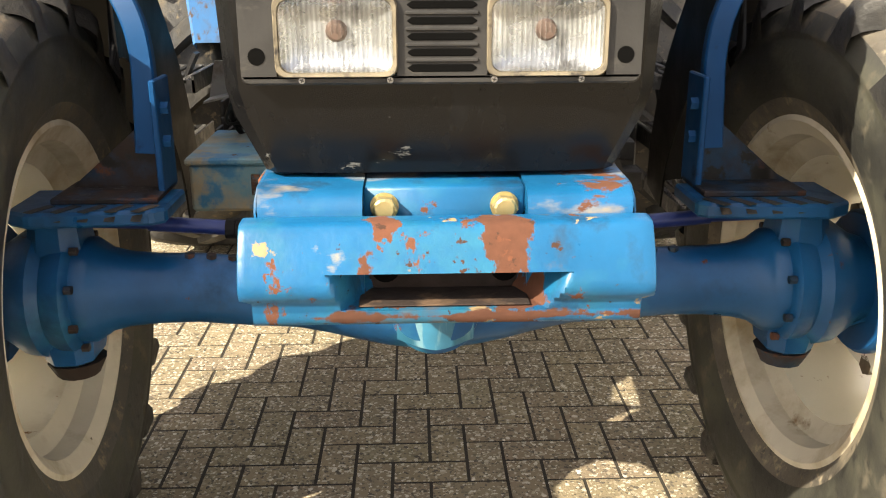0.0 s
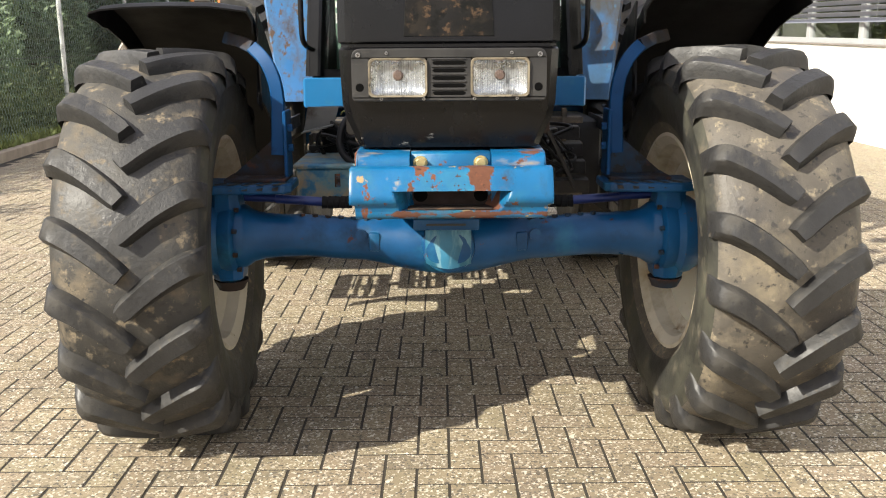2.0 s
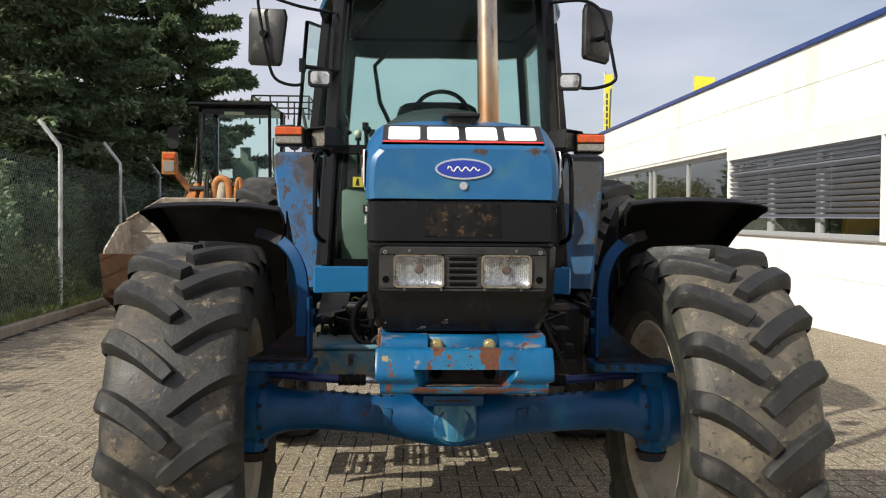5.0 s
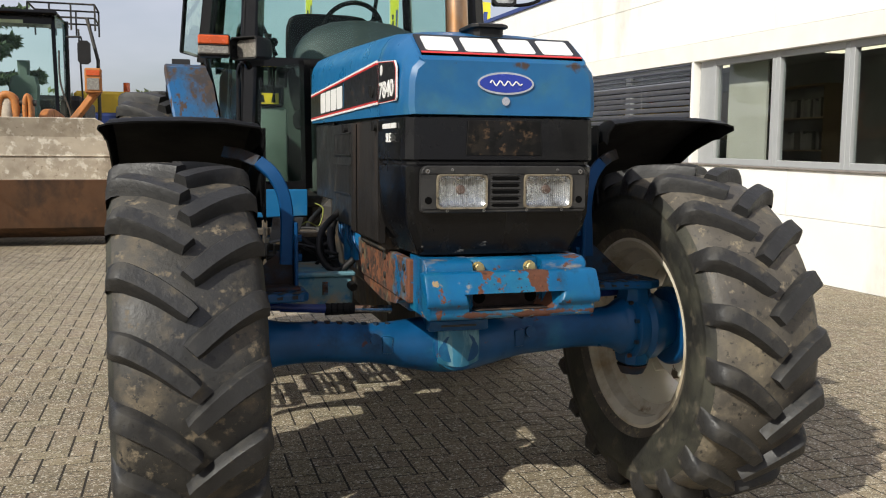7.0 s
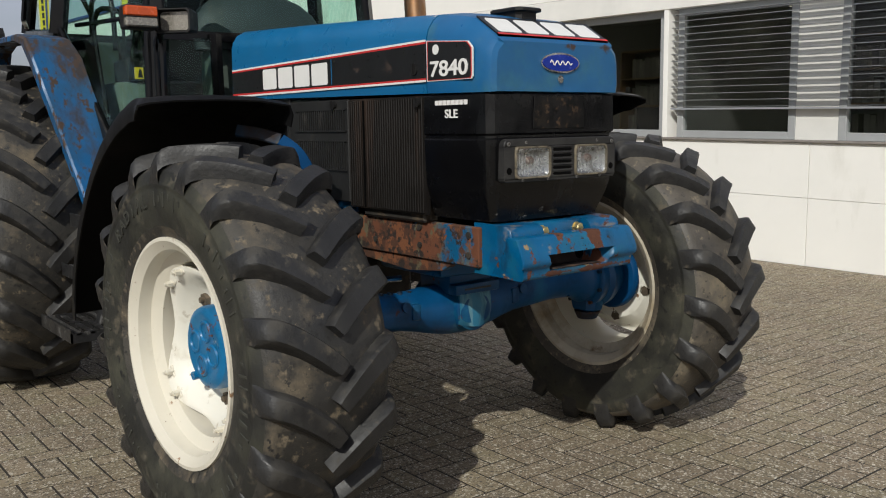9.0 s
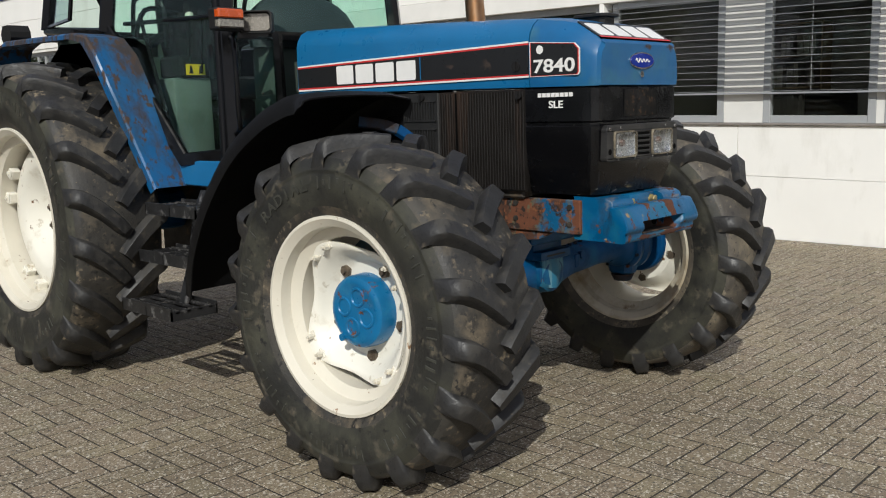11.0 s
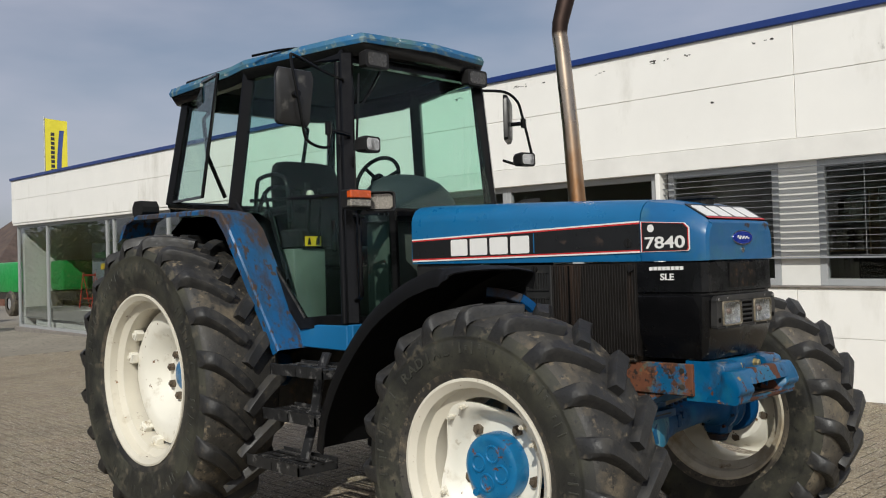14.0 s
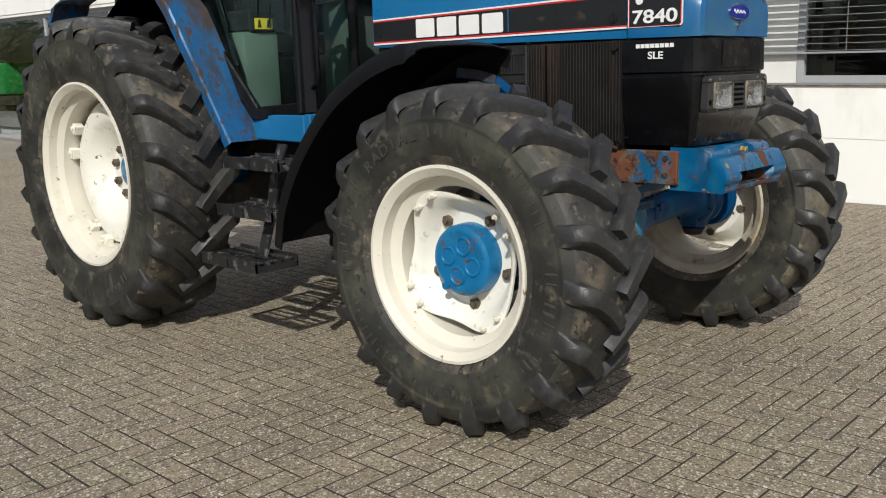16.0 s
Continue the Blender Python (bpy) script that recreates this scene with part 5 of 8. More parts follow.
def letters(txt, size, place, turn, mat, parent, depth=0.0012):
    cu = bpy.data.curves.new("txt", "FONT")
    cu.body, cu.size, cu.extrude, cu.offset = txt, size, depth, size * 0.018
    ob = bpy.data.objects.new("txt", cu)
    scene.collection.objects.link(ob)
    dg = bpy.context.evaluated_depsgraph_get()
    me = bpy.data.meshes.new_from_object(ob.evaluated_get(dg))
    t = bmesh.new()
    t.from_mesh(me)
    bpy.data.objects.remove(ob)
    bpy.data.meshes.remove(me)
    t.transform(Matrix.Translation(place) @ turn)
    return part("lettering", t, mat, parent, "white lettering")


for sd in (-1, 1):
    strip("side_stripe", STRIPE_BLACK, -0.262, 1.245, 1.552, 1.668, 1.548, 1.645, sd, 0.001, hood, "black bonnet stripe")
    strip("red_line", STRIPE_RED, -0.262, 1.245, 1.668, 1.675, 1.645, 1.652, sd, 0.0014, hood)
    strip("white_line", STRIPE_WHITE, -0.262, 1.245, 1.675, 1.682, 1.652, 1.659, sd, 0.0014, hood)
    strip("red_line", STRIPE_RED, -0.262, 1.245, 1.546, 1.552, 1.540, 1.548, sd, 0.0014, hood)
    strip("white_line", STRIPE_WHITE, -0.262, 1.245, 1.539, 1.546, 1.532, 1.540, sd, 0.0014, hood)
    # wordmark as plain white blocks
    for k in range(4):
        y = 0.935 - k * 0.143
        w = 0.125
        t = bmesh.new()
        x0, x1 = sd * (DX - 0.004), sd * (DX + 0.0022)
        loft(t, [[(x, a, c) for a, c in ((y - 0.006, 1.557), (y - w + 0.006, 1.557), (y - w, 1.563), (y - w, 1.639), (y - w + 0.006, 1.645), (y - 0.006, 1.645), (y, 1.639), (y, 1.563))] for x in (x0, x1)])
        part("wordmark_block", t, STRIPE_WHITE, hood, "white wordmark block")
    part("decal_gap", boxed(*sorted((sd * (DX - 0.004), sd * (DX + 0.0019))), 0.349, 0.354, 1.556, 1.655), BLUE_CLEAN, hood, "thin blue gap in the stripe")
    # number panel on the nose
    t = bmesh.new()
    x0 = sd * (DX - 0.012)
    oc = [(-0.266, 1.540), (-0.266, 1.678), (-0.485, 1.662), (-0.507, 1.640), (-0.507, 1.548), (-0.50, 1.540)]

    def inset(k):
        return [(y * (1 - k) + -0.385 * k, z * (1 - k * 0.9) + 1.605 * k * 0.9) for y, z in oc]
    for nm, k, off, mt in (("number_panel_edge", 0.0, 0.0005, STRIPE_WHITE), ("number_panel_line", 0.035, 0.0012, STRIPE_RED), ("number_panel", 0.07, 0.0019, STRIPE_BLACK)):
        t = bmesh.new()
        loft(t, [[(x0, *p) for p in inset(k)], [(sd * (DX - 0.0045 + off) - sd * max(0, (-0.40 - p[0])) * 0.03, *p) for p in inset(k)]])
        part(nm, t, mt, nose)
    if sd < 0:
        trn = Matrix(((0, 0, -1, 0), (-1, 0, 0, 0), (0, 1, 0, 0), (0, 0, 0, 1)))
        letters("7840", 0.075, (-(DX - 0.003), -0.284, 1.556), trn @ Matrix.Diagonal((1.36, 0.96, 1, 1)), STRIPE_WHITE, nose)
        letters("SLE", 0.040, (-0.3245, -0.355, 1.415), trn @ Matrix.Diagonal((1.2, 1, 1, 1)), STRIPE_WHITE, grille)
    else:
        trn = Matrix(((0, 0, 1, 0), (1, 0, 0, 0), (0, 1, 0, 0), (0, 0, 0, 1)))
        letters("7840", 0.075, (DX - 0.003, -0.500, 1.556), trn @ Matrix.Diagonal((1.36, 0.96, 1, 1)), STRIPE_WHITE, nose)
    t = bmesh.new()
    rod(t, (sd * (DX - 0.010), -0.318, 1.645), (sd * (DX - 0.0022), -0.318, 1.645), 0.017, n=20)
    part("white_dot", t, STRIPE_WHITE, nose)
    for k in range(8):
        y = -0.300 - k * 0.0215
        part("small_bar", boxed(*sorted((sd * 0.317, sd * (0.3235 if k < 3 else 0.3225 if k < 5 else 0.3205))), y - 0.0165, y, 1.458, 1.474), STRIPE_WHITE, grille)
# wordmark on the slanting top of the nose


def nose_z(y):
    return 1.7425 + (y + 0.455) * 0.622


for nm, x0, x1, y0, y1, lift, mt in (("nose_band", -0.262, 0.262, -0.562, -0.452, 0.004, STRIPE_BLACK), ("nose_line", -0.262, 0.262, -0.562, -0.553, 0.005, STRIPE_RED)):
    t = bmesh.new()
    loft(t, [[(x, y0, nose_z(y0) + lift - 0.012), (x, y1, nose_z(y1) + lift - 0.012), (x, y1, nose_z(y1) + lift), (x, y0, nose_z(y0) + lift)] for x in (x0, x1)])
    part(nm, t, mt, nose)
for k in range(4):
    x0 = -0.244 + k * 0.127
    t = bmesh.new()
    ya, yb = -0.546, -0.466
    loft(t, [[(x0 + dx, y, nose_z(y) + h) for dx, y in ((0.006, ya), (0.098, ya), (0.104, ya + 0.006), (0.104, yb - 0.006), (0.098, yb), (0.006, yb), (0.0, yb - 0.006), (0.0, ya + 0.006))] for h in (-0.006, 0.0058)])
    part("wordmark_block", t, STRIPE_WHITE, nose, "chipped white wordmark block")
# oval badge and key lock
for nm, rx, rz, y0, mt in (("oval_badge_rim", 0.092, 0.034, -0.583, CHROME), ("oval_badge", 0.085, 0.028, -0.5855, BADGE_BLUE)):
    t = bmesh.new()
    loft(t, [[(rx * math.cos(a), y, 1.594 + rz * math.sin(a)) for a in [2 * math.pi * i / 40 for i in range(40)]] for y in (-0.574, y0)])
    part(nm, t, mt, nose, "", 40)
t = bmesh.new()
sweep(t, [(-0.052 + 0.0052 * i, -0.5858, 1.594 + 0.009 * math.sin(i * 1.25) * (1 - 0.02 * i)) for i in range(21)], circle(0.0022, 6), up=(0, 1, 0))
part("badge_mark", t, STRIPE_WHITE, nose)
t = bmesh.new()
rod(t, (0, -0.570, 1.540), (0, -0.584, 1.540), 0.013, n=16)
part("bonnet_lock", t, CHROME, nose)

# ---- cab ----
A0, A1 = Vector((0.625, 1.43, 1.20)), Vector((0.545, 1.54, 2.74))
B0, B1 = Vector((0.80, 2.36, 1.90)), Vector((0.70, 2.30, 2.78))
C0, C1 = Vector((0.70, 3.36, 1.99)), Vector((0.62, 3.20, 2.82))


def mir(p, sd):
    return Vector((p[0] * sd, p[1], p[2]))


def pane(bm, pts, thick=0.006):
    t = bmesh.new()
    vs = [t.verts.new(p) for p in pts]
    t.faces.new(vs)
    bmesh.ops.solidify(t, geom=list(t.faces), thickness=thick)
    return add(bm, t)


cab_ob = None
rb = bmesh.new()
plan = [(0.0, 1.36, 0.0), (0.50, 1.42, 0.0), (0.60, 1.55, -0.02), (0.77, 2.28, -0.04), (0.765, 2.48, -0.055), (0.72, 3.32, -0.05), (0.50, 3.44, -0.05), (0.0, 3.46, -0.04)]


def roof_ring(k, z, dy=0.0):
    half = [(x * k, 2.25 + (y - 2.25) * k + dy, 2.855 + zz + z) for x, y, zz in plan]
    return half + [(-x, y, z) for x, y, z in half[-2:0:-1]]


loft(rb, [roof_ring(0.89, 0.0), roof_ring(0.895, -0.04), roof_ring(0.97, -0.058), roof_ring(0.992, -0.055), roof_ring(1.0, -0.03), roof_ring(0.985, 0.0), roof_ring(0.85, 0.035), roof_ring(0.5, 0.055)])
cab_ob = part("cab_roof", rb, BLUE_ROOF, tractor, "weathered blue cab roof with flaking paint", 25)
part("roof_lining", loft(bmesh.new(), [roof_ring(0.888, -0.006), roof_ring(0.888, 0.006)]), LINING, cab_ob, "black cab roof lining")
part("roof_under_trim", loft(bmesh.new(), [roof_ring(0.985, -0.052), roof_ring(0.985, -0.060), roof_ring(0.955, -0.118), roof_ring(0.90, -0.122), roof_ring(0.890, -0.008)], caps=False), CAB_BLACK, cab_ob, "black moulding under the roof edge", 30)
for sd in (-1, 1):
    def beam(name, p, q, w, h, mat=CAB_BLACK, **k):
        t = bmesh.new()
        sweep(t, [mir(p, sd), mir(q, sd)], rect(w, h, 0.01), **k)
        return part(name, t, mat, cab_ob)
    beam("front_pillar", A0, A1, 0.075, 0.075)
    t = bmesh.new()
    tube(t, [mir(A0 + Vector((0.045, 0.02, 0)), sd), mir(A1 + Vector((0.045, 0.02, -0.05)), sd)], 0.022, 12)
    part("door_pillar_trim", t, CAB_BLACK, cab_ob, "", 40)
    beam("middle_pillar", B0, B1, 0.07, 0.08)
    beam("rear_pillar", C0, C1, 0.06, 0.07)
    beam("roof_side_rail", A1, B1, 0.06, 0.07)
    beam("roof_rear_rail", B1, C1, 0.06, 0.07)
    beam("rear_sill", B0 - Vector((0, 0, 0.0)), C0, 0.05, 0.05)
    # door frame below: sill and the curve along the rear fender
    t = bmesh.new()
    sweep(t, [mir(p, sd) for p in ((0.635, 1.43, 1.215), (0.70, 1.80, 1.195), (0.772, 2.20, 1.72), (0.80, 2.36, 1.92))], rect(0.035, 0.085, 0.008))
    part("door_lower_frame", t, CAB_BLACK, cab_ob)
    t = bmesh.new()
    pane(t, [mir(p, sd) for p in ((0.632, 1.46, 1.22), (0.70, 1.80, 1.20), (0.775, 2.20, 1.74), (0.795, 2.34, 1.93), (0.705, 2.29, 2.75), (0.56, 1.56, 2.71))])
    gp = part("door_glass", t, CAB_GLASS, cab_ob, "green tinted door glass")
    gp.visible_shadow = False
    # side rear window, hinged at its back and swung out
    if sd < 0:
        f0, f1 = Vector((-0.93, 2.52, 1.98)), Vector((-0.86, 2.42, 2.74))
    else:
        f0, f1 = mir(B0, 1) + Vector((0, 0.05, 0.03)), mir(B1, 1) + Vector((0, 0.05, -0.03))
    c0, c1 = mir(C0, sd) + Vector((0, 0, 0.02)), mir(C1, sd) + Vector((0, 0, -0.02))
    t = bmesh.new()
    pane(t, [f0, c0, c1, f1])
    gp = part("quarter_window", t, REAR_GLASS, cab_ob, "smoked rear side window swung open" if sd < 0 else "smoked rear side window")
    gp.visible_shadow = False
    t = bmesh.new()
    for p, q in ((f0, c0), (c0, c1), (c1, f1), (f1, f0)):
        sweep(t, [p, q], rect(0.022, 0.014))
    part("quarter_window_frame", t, CAB_BLACK, cab_ob)
    # lower front side glass beside the bonnet
    t = bmesh.new()
    pane(t, [mir(p, sd) for p in ((0.605, 1.42, 1.22), (0.36, 1.385, 1.22), (0.36, 1.395, 1.82), (0.60, 1.45, 1.82))])
    gp = part("lower_front_glass", t, CAB_GLASS, cab_ob)
    gp.visible_shadow = False
    t = bmesh.new()
    sweep(t, [mir((0.34, 1.385, 1.20), sd), mir((0.345, 1.395, 1.84), sd)], rect(0.04, 0.04))
    sweep(t, [mir((0.34, 1.385, 1.215), sd), mir((0.62, 1.43, 1.215), sd)], rect(0.04, 0.04))
    part("lower_front_frame", t, CAB_BLACK, cab_ob)
    # blue sill below the door, running into the fender
    t = bmesh.new()
    prism(t, [(1.40, 1.05), (1.93, 1.06), (1.93, 1.19), (1.40, 1.19)], "x", *sorted((sd * 0.60, sd * 0.70)), 0.006)
    prism(t, [(sd * 0.34, 1.06), (sd * 0.69, 1.05), (sd * 0.69, 1.195), (sd * 0.34, 1.195)], "y", 1.36, 1.41, 0.005)
    part("cab_sill", t, BLUE_CLEAN, tractor, "bright blue cab sill")
    # rear fender: a band bent over the tyre, with inner wall
    out = [(1.79, 1.055), (1.93, 1.40), (2.08, 1.76), (2.15, 1.855), (2.30, 1.885), (3.22, 1.905), (3.36, 1.87), (3.44, 1.76)]
    grid = []
    for y, z in out:
        ox = 1.03 if y > 2.1 else 0.89 + 0.14 * (y - 1.79) / 0.32
        ix = 0.662 + 0.36 * (y - 1.79) if y < 2.1 else 0.80
        grid.append([(sd * ix, y + 0.02, z), (sd * (ox - 0.01), y, z), (sd * ox, y + 0.004, z - 0.008), (sd * ox, y + 0.05, z - 0.03)])
    t = bmesh.new()
    shell(t, grid, 0.005)
    rf = part("rear_fender", t, BLUE_FADED if sd < 0 else BLUE_WORN, tractor, "rust-scuffed blue rear fender" if sd < 0 else "blue rear fender worn to grey primer", 30)
    t = bmesh.new()
    pane(t, [(sd * 0.675, y, z) for y, z in ((1.82, 1.06), (1.96, 1.42), (2.12, 1.80), (2.3, 1.875), (3.25, 1.895), (3.42, 1.8), (3.42, 1.2), (2.0, 1.0))], 0.005)
    part("fender_inner_wall", t, INTERIOR, rf)
    t = bmesh.new()
    loft(t, [[(sd * (0.93 + x), 3.285 + y * 0.8, 1.948 + z) for y, z in rect(0.19, 0.115, 0.04)] for x in (-0.06, 0.06)], True, True)
    part("tail_lamp", t, BLACK_DULL, rf, "black rear lamp housing")
    # indicators and front cab lamps on a bar
    t = bmesh.new()
    tube(t, [mir((0.62, 1.40, 1.80), sd), mir((0.66, 1.28, 1.86), sd), mir((0.72, 1.20, 1.87), sd)], 0.018, 10)
    part("lamp_bar", t, CAB_BLACK, cab_ob, "", 40)
    ix, iz = (0.722, 1.818) if sd < 0 else (0.672, 1.795)
    t = boxed(*sorted((sd * ix, sd * (ix + 0.144))), 1.128, 1.215, iz, iz + 0.102, 0.008)
    part("indicator_housing", t, BLACK_DULL, cab_ob)
    part("indicator_lens", boxed(*sorted((sd * (ix + 0.006), sd * (ix + 0.146))), 1.120, 1.160, iz + 0.053, iz + 0.096, 0.006), ORANGE, cab_ob, "orange indicator lens")
    part("side_lamp_lens", boxed(*sorted((sd * (ix + 0.006), sd * (ix + 0.146))), 1.122, 1.160, iz + 0.009, iz + 0.049, 0.006), LENS_GREY, cab_ob, "clear side lamp lens")
    part("lens_rim", boxed(*sorted((sd * (ix + 0.002), sd * (ix + 0.146))), 1.124, 1.15, iz + 0.0505, iz + 0.0535), BLACK_DULL, cab_ob)

    def work_lamp(c, w, h, d, yaw, name):
        m = Matrix.Translation(mir(c, sd)) @ pose(0, 0, 0, 0, 0, yaw * sd)
        t = bmesh.new()
        depths = [(-d / 2, 1.0), (-d / 2 + 0.02, 1.02), (d * 0.2, 0.92), (d / 2, 0.55)]
        if name == "front_work_lamp":
            depths = [(-d / 2 + 0.045, 0.86), (-d / 2, 0.90)] + depths
        loft(t, [[m @ Vector((x * k, y, z * k)) for x, z in rect(w, h, 0.012)] for y, k in depths])
        part(name, t, BLACK_DULL, cab_ob, "black rectangular work lamp", 30)
        t = bmesh.new()
        loft(t, [[m @ Vector((x, y, z)) for x, z in rect(w * 0.80, h * 0.76, 0.012)] for y in ((-d / 2 + 0.030, -d / 2 + 0.047) if name == "front_work_lamp" else (-d / 2 - 0.003, -d / 2 + 0.01))])
        part("work_lamp_lens", t, PILLAR_LENS if name == "pillar_work_lamp" else LENS_GREY if name == "front_work_lamp" else DARK_LENS, cab_ob, "ribbed clear lamp lens")
    work_lamp((0.610, 1.185, 1.862), 0.165, 0.105, 0.15, 46, "front_work_lamp")
    work_lamp((0.655, 1.25, 2.175), 0.12, 0.085, 0.11, -8, "pillar_work_lamp")
    work_lamp((0.42, 1.455, 2.705), 0.175, 0.10, 0.10, 0, "roof_work_lamp")
    # grab rail
    t = bmesh.new()
    tube(t, [mir(p, sd) for p in ((0.655, 1.36, 1.80), (0.675, 1.30, 1.76), (0.68, 1.29, 1.45), (0.67, 1.30, 1.36), (0.64, 1.38, 1.33))], 0.013, 10, 5)
    part("grab_rail", t, CAB_BLACK, cab_ob, "black grab rail", 60)
    # mirror on its bent arm
    mx, my = (0.965, 1.475) if sd < 0 else (0.855, 1.55)
    t = bmesh.new()
    if sd < 0:
        tube(t, [mir(p, sd) for p in ((0.60, 1.50, 2.58), (0.78, 1.45, 2.60), (0.98, 1.43, 2.654), (1.006, 1.425, 2.63), (0.979, 1.415, 2.455), (0.946, 1.42, 2.29), (0.919, 1.43, 2.215), (0.867, 1.43, 2.182), (0.80, 1.43, 2.172), (0.766, 1.43, 2.19), (0.766, 1.43, 2.26))], 0.0085, 10, 5)
        rod(t, mir((0.766, 1.43, 2.245), sd), mir((0.766, 1.43, 2.315), sd), 0.019, n=12)
        rod(t, mir((0.766, 1.435, 2.275), sd), mir((0.600, 1.455, 2.26), sd), 0.012, n=10)
        rod(t, mir((0.978, 1.412, 2.447), sd), mir((0.970, 1.455, 2.447), sd), 0.020, n=12)
    else:
        tube(t, [mir(p, sd) for p in ((0.58, 1.52, 2.66), (0.76, 1.48, 2.665), (0.85, 1.45, 2.61), (0.885, 1.44, 2.52), (0.925, 1.41, 2.30), (0.925, 1.40, 2.21), (0.80, 1.40, 2.17), (0.66, 1.42, 2.19))], 0.0095, 10, 5)
        rod(t, (0.896, 1.435, 2.46), (0.850, 1.545, 2.46), 0.014, n=10)
        rod(t, (0.896, 1.435, 2.43), (0.892, 1.435, 2.49), 0.019, n=10)
    part("mirror_arm", t, CAB_BLACK, cab_ob, "bent black mirror arm", 60)
    q = Matrix.Translation((sd * mx, my, 2.432 if sd < 0 else 2.49)) @ pose(0, 0, 0, 0, 4, 14 * sd if sd < 0 else 34)
    t = bmesh.new()
    ol = [(-0.082, -0.15), (0.082, -0.15), (0.096, -0.135), (0.11, 0.12), (0.095, 0.16), (-0.095, 0.16), (-0.11, 0.12), (-0.096, -0.135)]
    loft(t, [[q @ Vector((x * k, y, z * k)) for x, z in ol] for y, k in ((-0.028, 0.80), (-0.018, 0.96), (0.0, 1.0), (0.012, 0.98))])
    part("mirror_shell", t, MIRROR_BACK, cab_ob, "black mirror housing", 30)
    t = bmesh.new()
    loft(t, [[q @ Vector((x * 0.92, y, z * 0.92)) for x, z in ol] for y in (0.010, 0.0135)])
    part("mirror_glass", t, MIRROR, cab_ob, "mirror glass")
    # three grated steps
    if True:
        for x0, x1, z in ((0.77, 0.985, 0.965), (0.82, 1.04, 0.73), (0.90, 1.15, 0.495)):
            t = bmesh.new()
            y0, y1 = 1.25, 1.73
            for a in (x0, x1 - 0.008):
                box(t, *sorted((sd * a, sd * (a + 0.008))), y0, y1, z - 0.03, z + 0.03)
            for k in range(3):
                yy = y0 + (y1 - y0 - 0.008) * k / 2
                box(t, *sorted((sd * x0, sd * x1)), yy, yy + 0.008, z - 0.03, z + 0.015)
            for k in range(4):
                a = x0 + 0.025 + k * (x1 - x0 - 0.07) / 3
                box(t, *sorted((sd * a, sd * (a + 0.020))), y0, y1, z + 0.004, z + 0.012)
            tread = part("step_tread", t, STEP_METAL, tractor, "worn black grated step tread")
            t = bmesh.new()
            for k in range(18):
                yy = y0 + 0.01 + k * (y1 - y0 - 0.03) / 17
                for a in (x0 + 0.03, x1 - 0.045):
                    box(t, *sorted((sd * a, sd * (a + 0.012))), yy, yy + 0.008, z + 0.012, z + 0.019)
            tagged(part("step_teeth", t, STEEL, tread, "bright worn step teeth"), kind="stuff")
        t = bmesh.new()
        sweep(t, [mir(p, sd) for p in ((0.80, 1.45, 1.05), (0.85, 1.45, 0.95), (0.90, 1.45, 0.70), (0.98, 1.45, 0.46))], rect(0.07, 0.012))
        part("step_hanger", t, STEP_METAL, tractor, "black step hanger plate")
# windscreen, rear window, roof fronts
t = bmesh.new()
pane(t, [(-0.60, 1.44, 1.84), (0.60, 1.44, 1.84), (0.525, 1.535, 2.70), (-0.525, 1.535, 2.70)])
gp = part("windscreen", t, CAB_GLASS, cab_ob, "green tinted windscreen")
gp.visible_shadow = False
for nm, p, q, rc2 in (("windscreen_lower_rail", (-0.61, 1.44, 1.83), (0.61, 1.44, 1.83), rect(0.05, 0.045)), ("windscreen_upper_rail", (-0.55, 1.535, 2.715), (0.55, 1.535, 2.715), rect(0.05, 0.045)), ("rear_lower_rail", (-0.70, 3.35, 1.96), (0.70, 3.35, 1.96), rect(0.06, 0.08)), ("rear_upper_rail", (-0.62, 3.21, 2.81), (0.62, 3.21, 2.81), rect(0.06, 0.06))):
    t = bmesh.new()
    sweep(t, [p, q], rc2)
    part(nm, t, CAB_BLACK, cab_ob)
t = bmesh.new()
pane(t, [(-0.66, 3.36, 2.0), (0.66, 3.36, 2.0), (0.59, 3.22, 2.78), (-0.59, 3.22, 2.78)])
gp = part("rear_window", t, REAR_GLASS, cab_ob, "smoked rear window")
gp.visible_shadow = False
part("cab_rear_wall", boxed(-0.66, 0.66, 3.27, 3.33, 1.10, 1.95, 0.01), INTERIOR, cab_ob)
# wipers on windscreen
t = bmesh.new()
tube(t, [(-0.30, 1.50, 2.70), (-0.42, 1.46, 2.55), (-0.50, 1.45, 2.45)], 0.008, 8)
tube(t, [(-0.52, 1.455, 2.62), (-0.56, 1.445, 2.18)], 0.007, 8)
part("wiper", t, CAB_BLACK, cab_ob)
for sd in (-1, 1):
    t = bmesh.new()
    tube(t, [(sd * 0.30, 3.30, 2.78), (sd * 0.46, 3.31, 2.62), (sd * 0.42, 3.33, 2.35), (sd * 0.28, 3.34, 2.06)], 0.016, 8)
    part("rear_window_bar", t, CAB_BLACK, cab_ob, "black bar across the rear window")
    t = boxed(*sorted((sd * 0.26, sd * 0.34)), 3.25, 3.30, 2.75, 2.81, 0.01)
    part("bar_mount", t, CAB_BLACK, cab_ob)

# inside the cab
t = boxed(-0.30, 0.30, 1.50, 1.72, 1.16, 1.80, 0.05, 2)
part("dashboard", t, INTERIOR, cab_ob, "grey green dashboard column", 40)
t = bmesh.new()
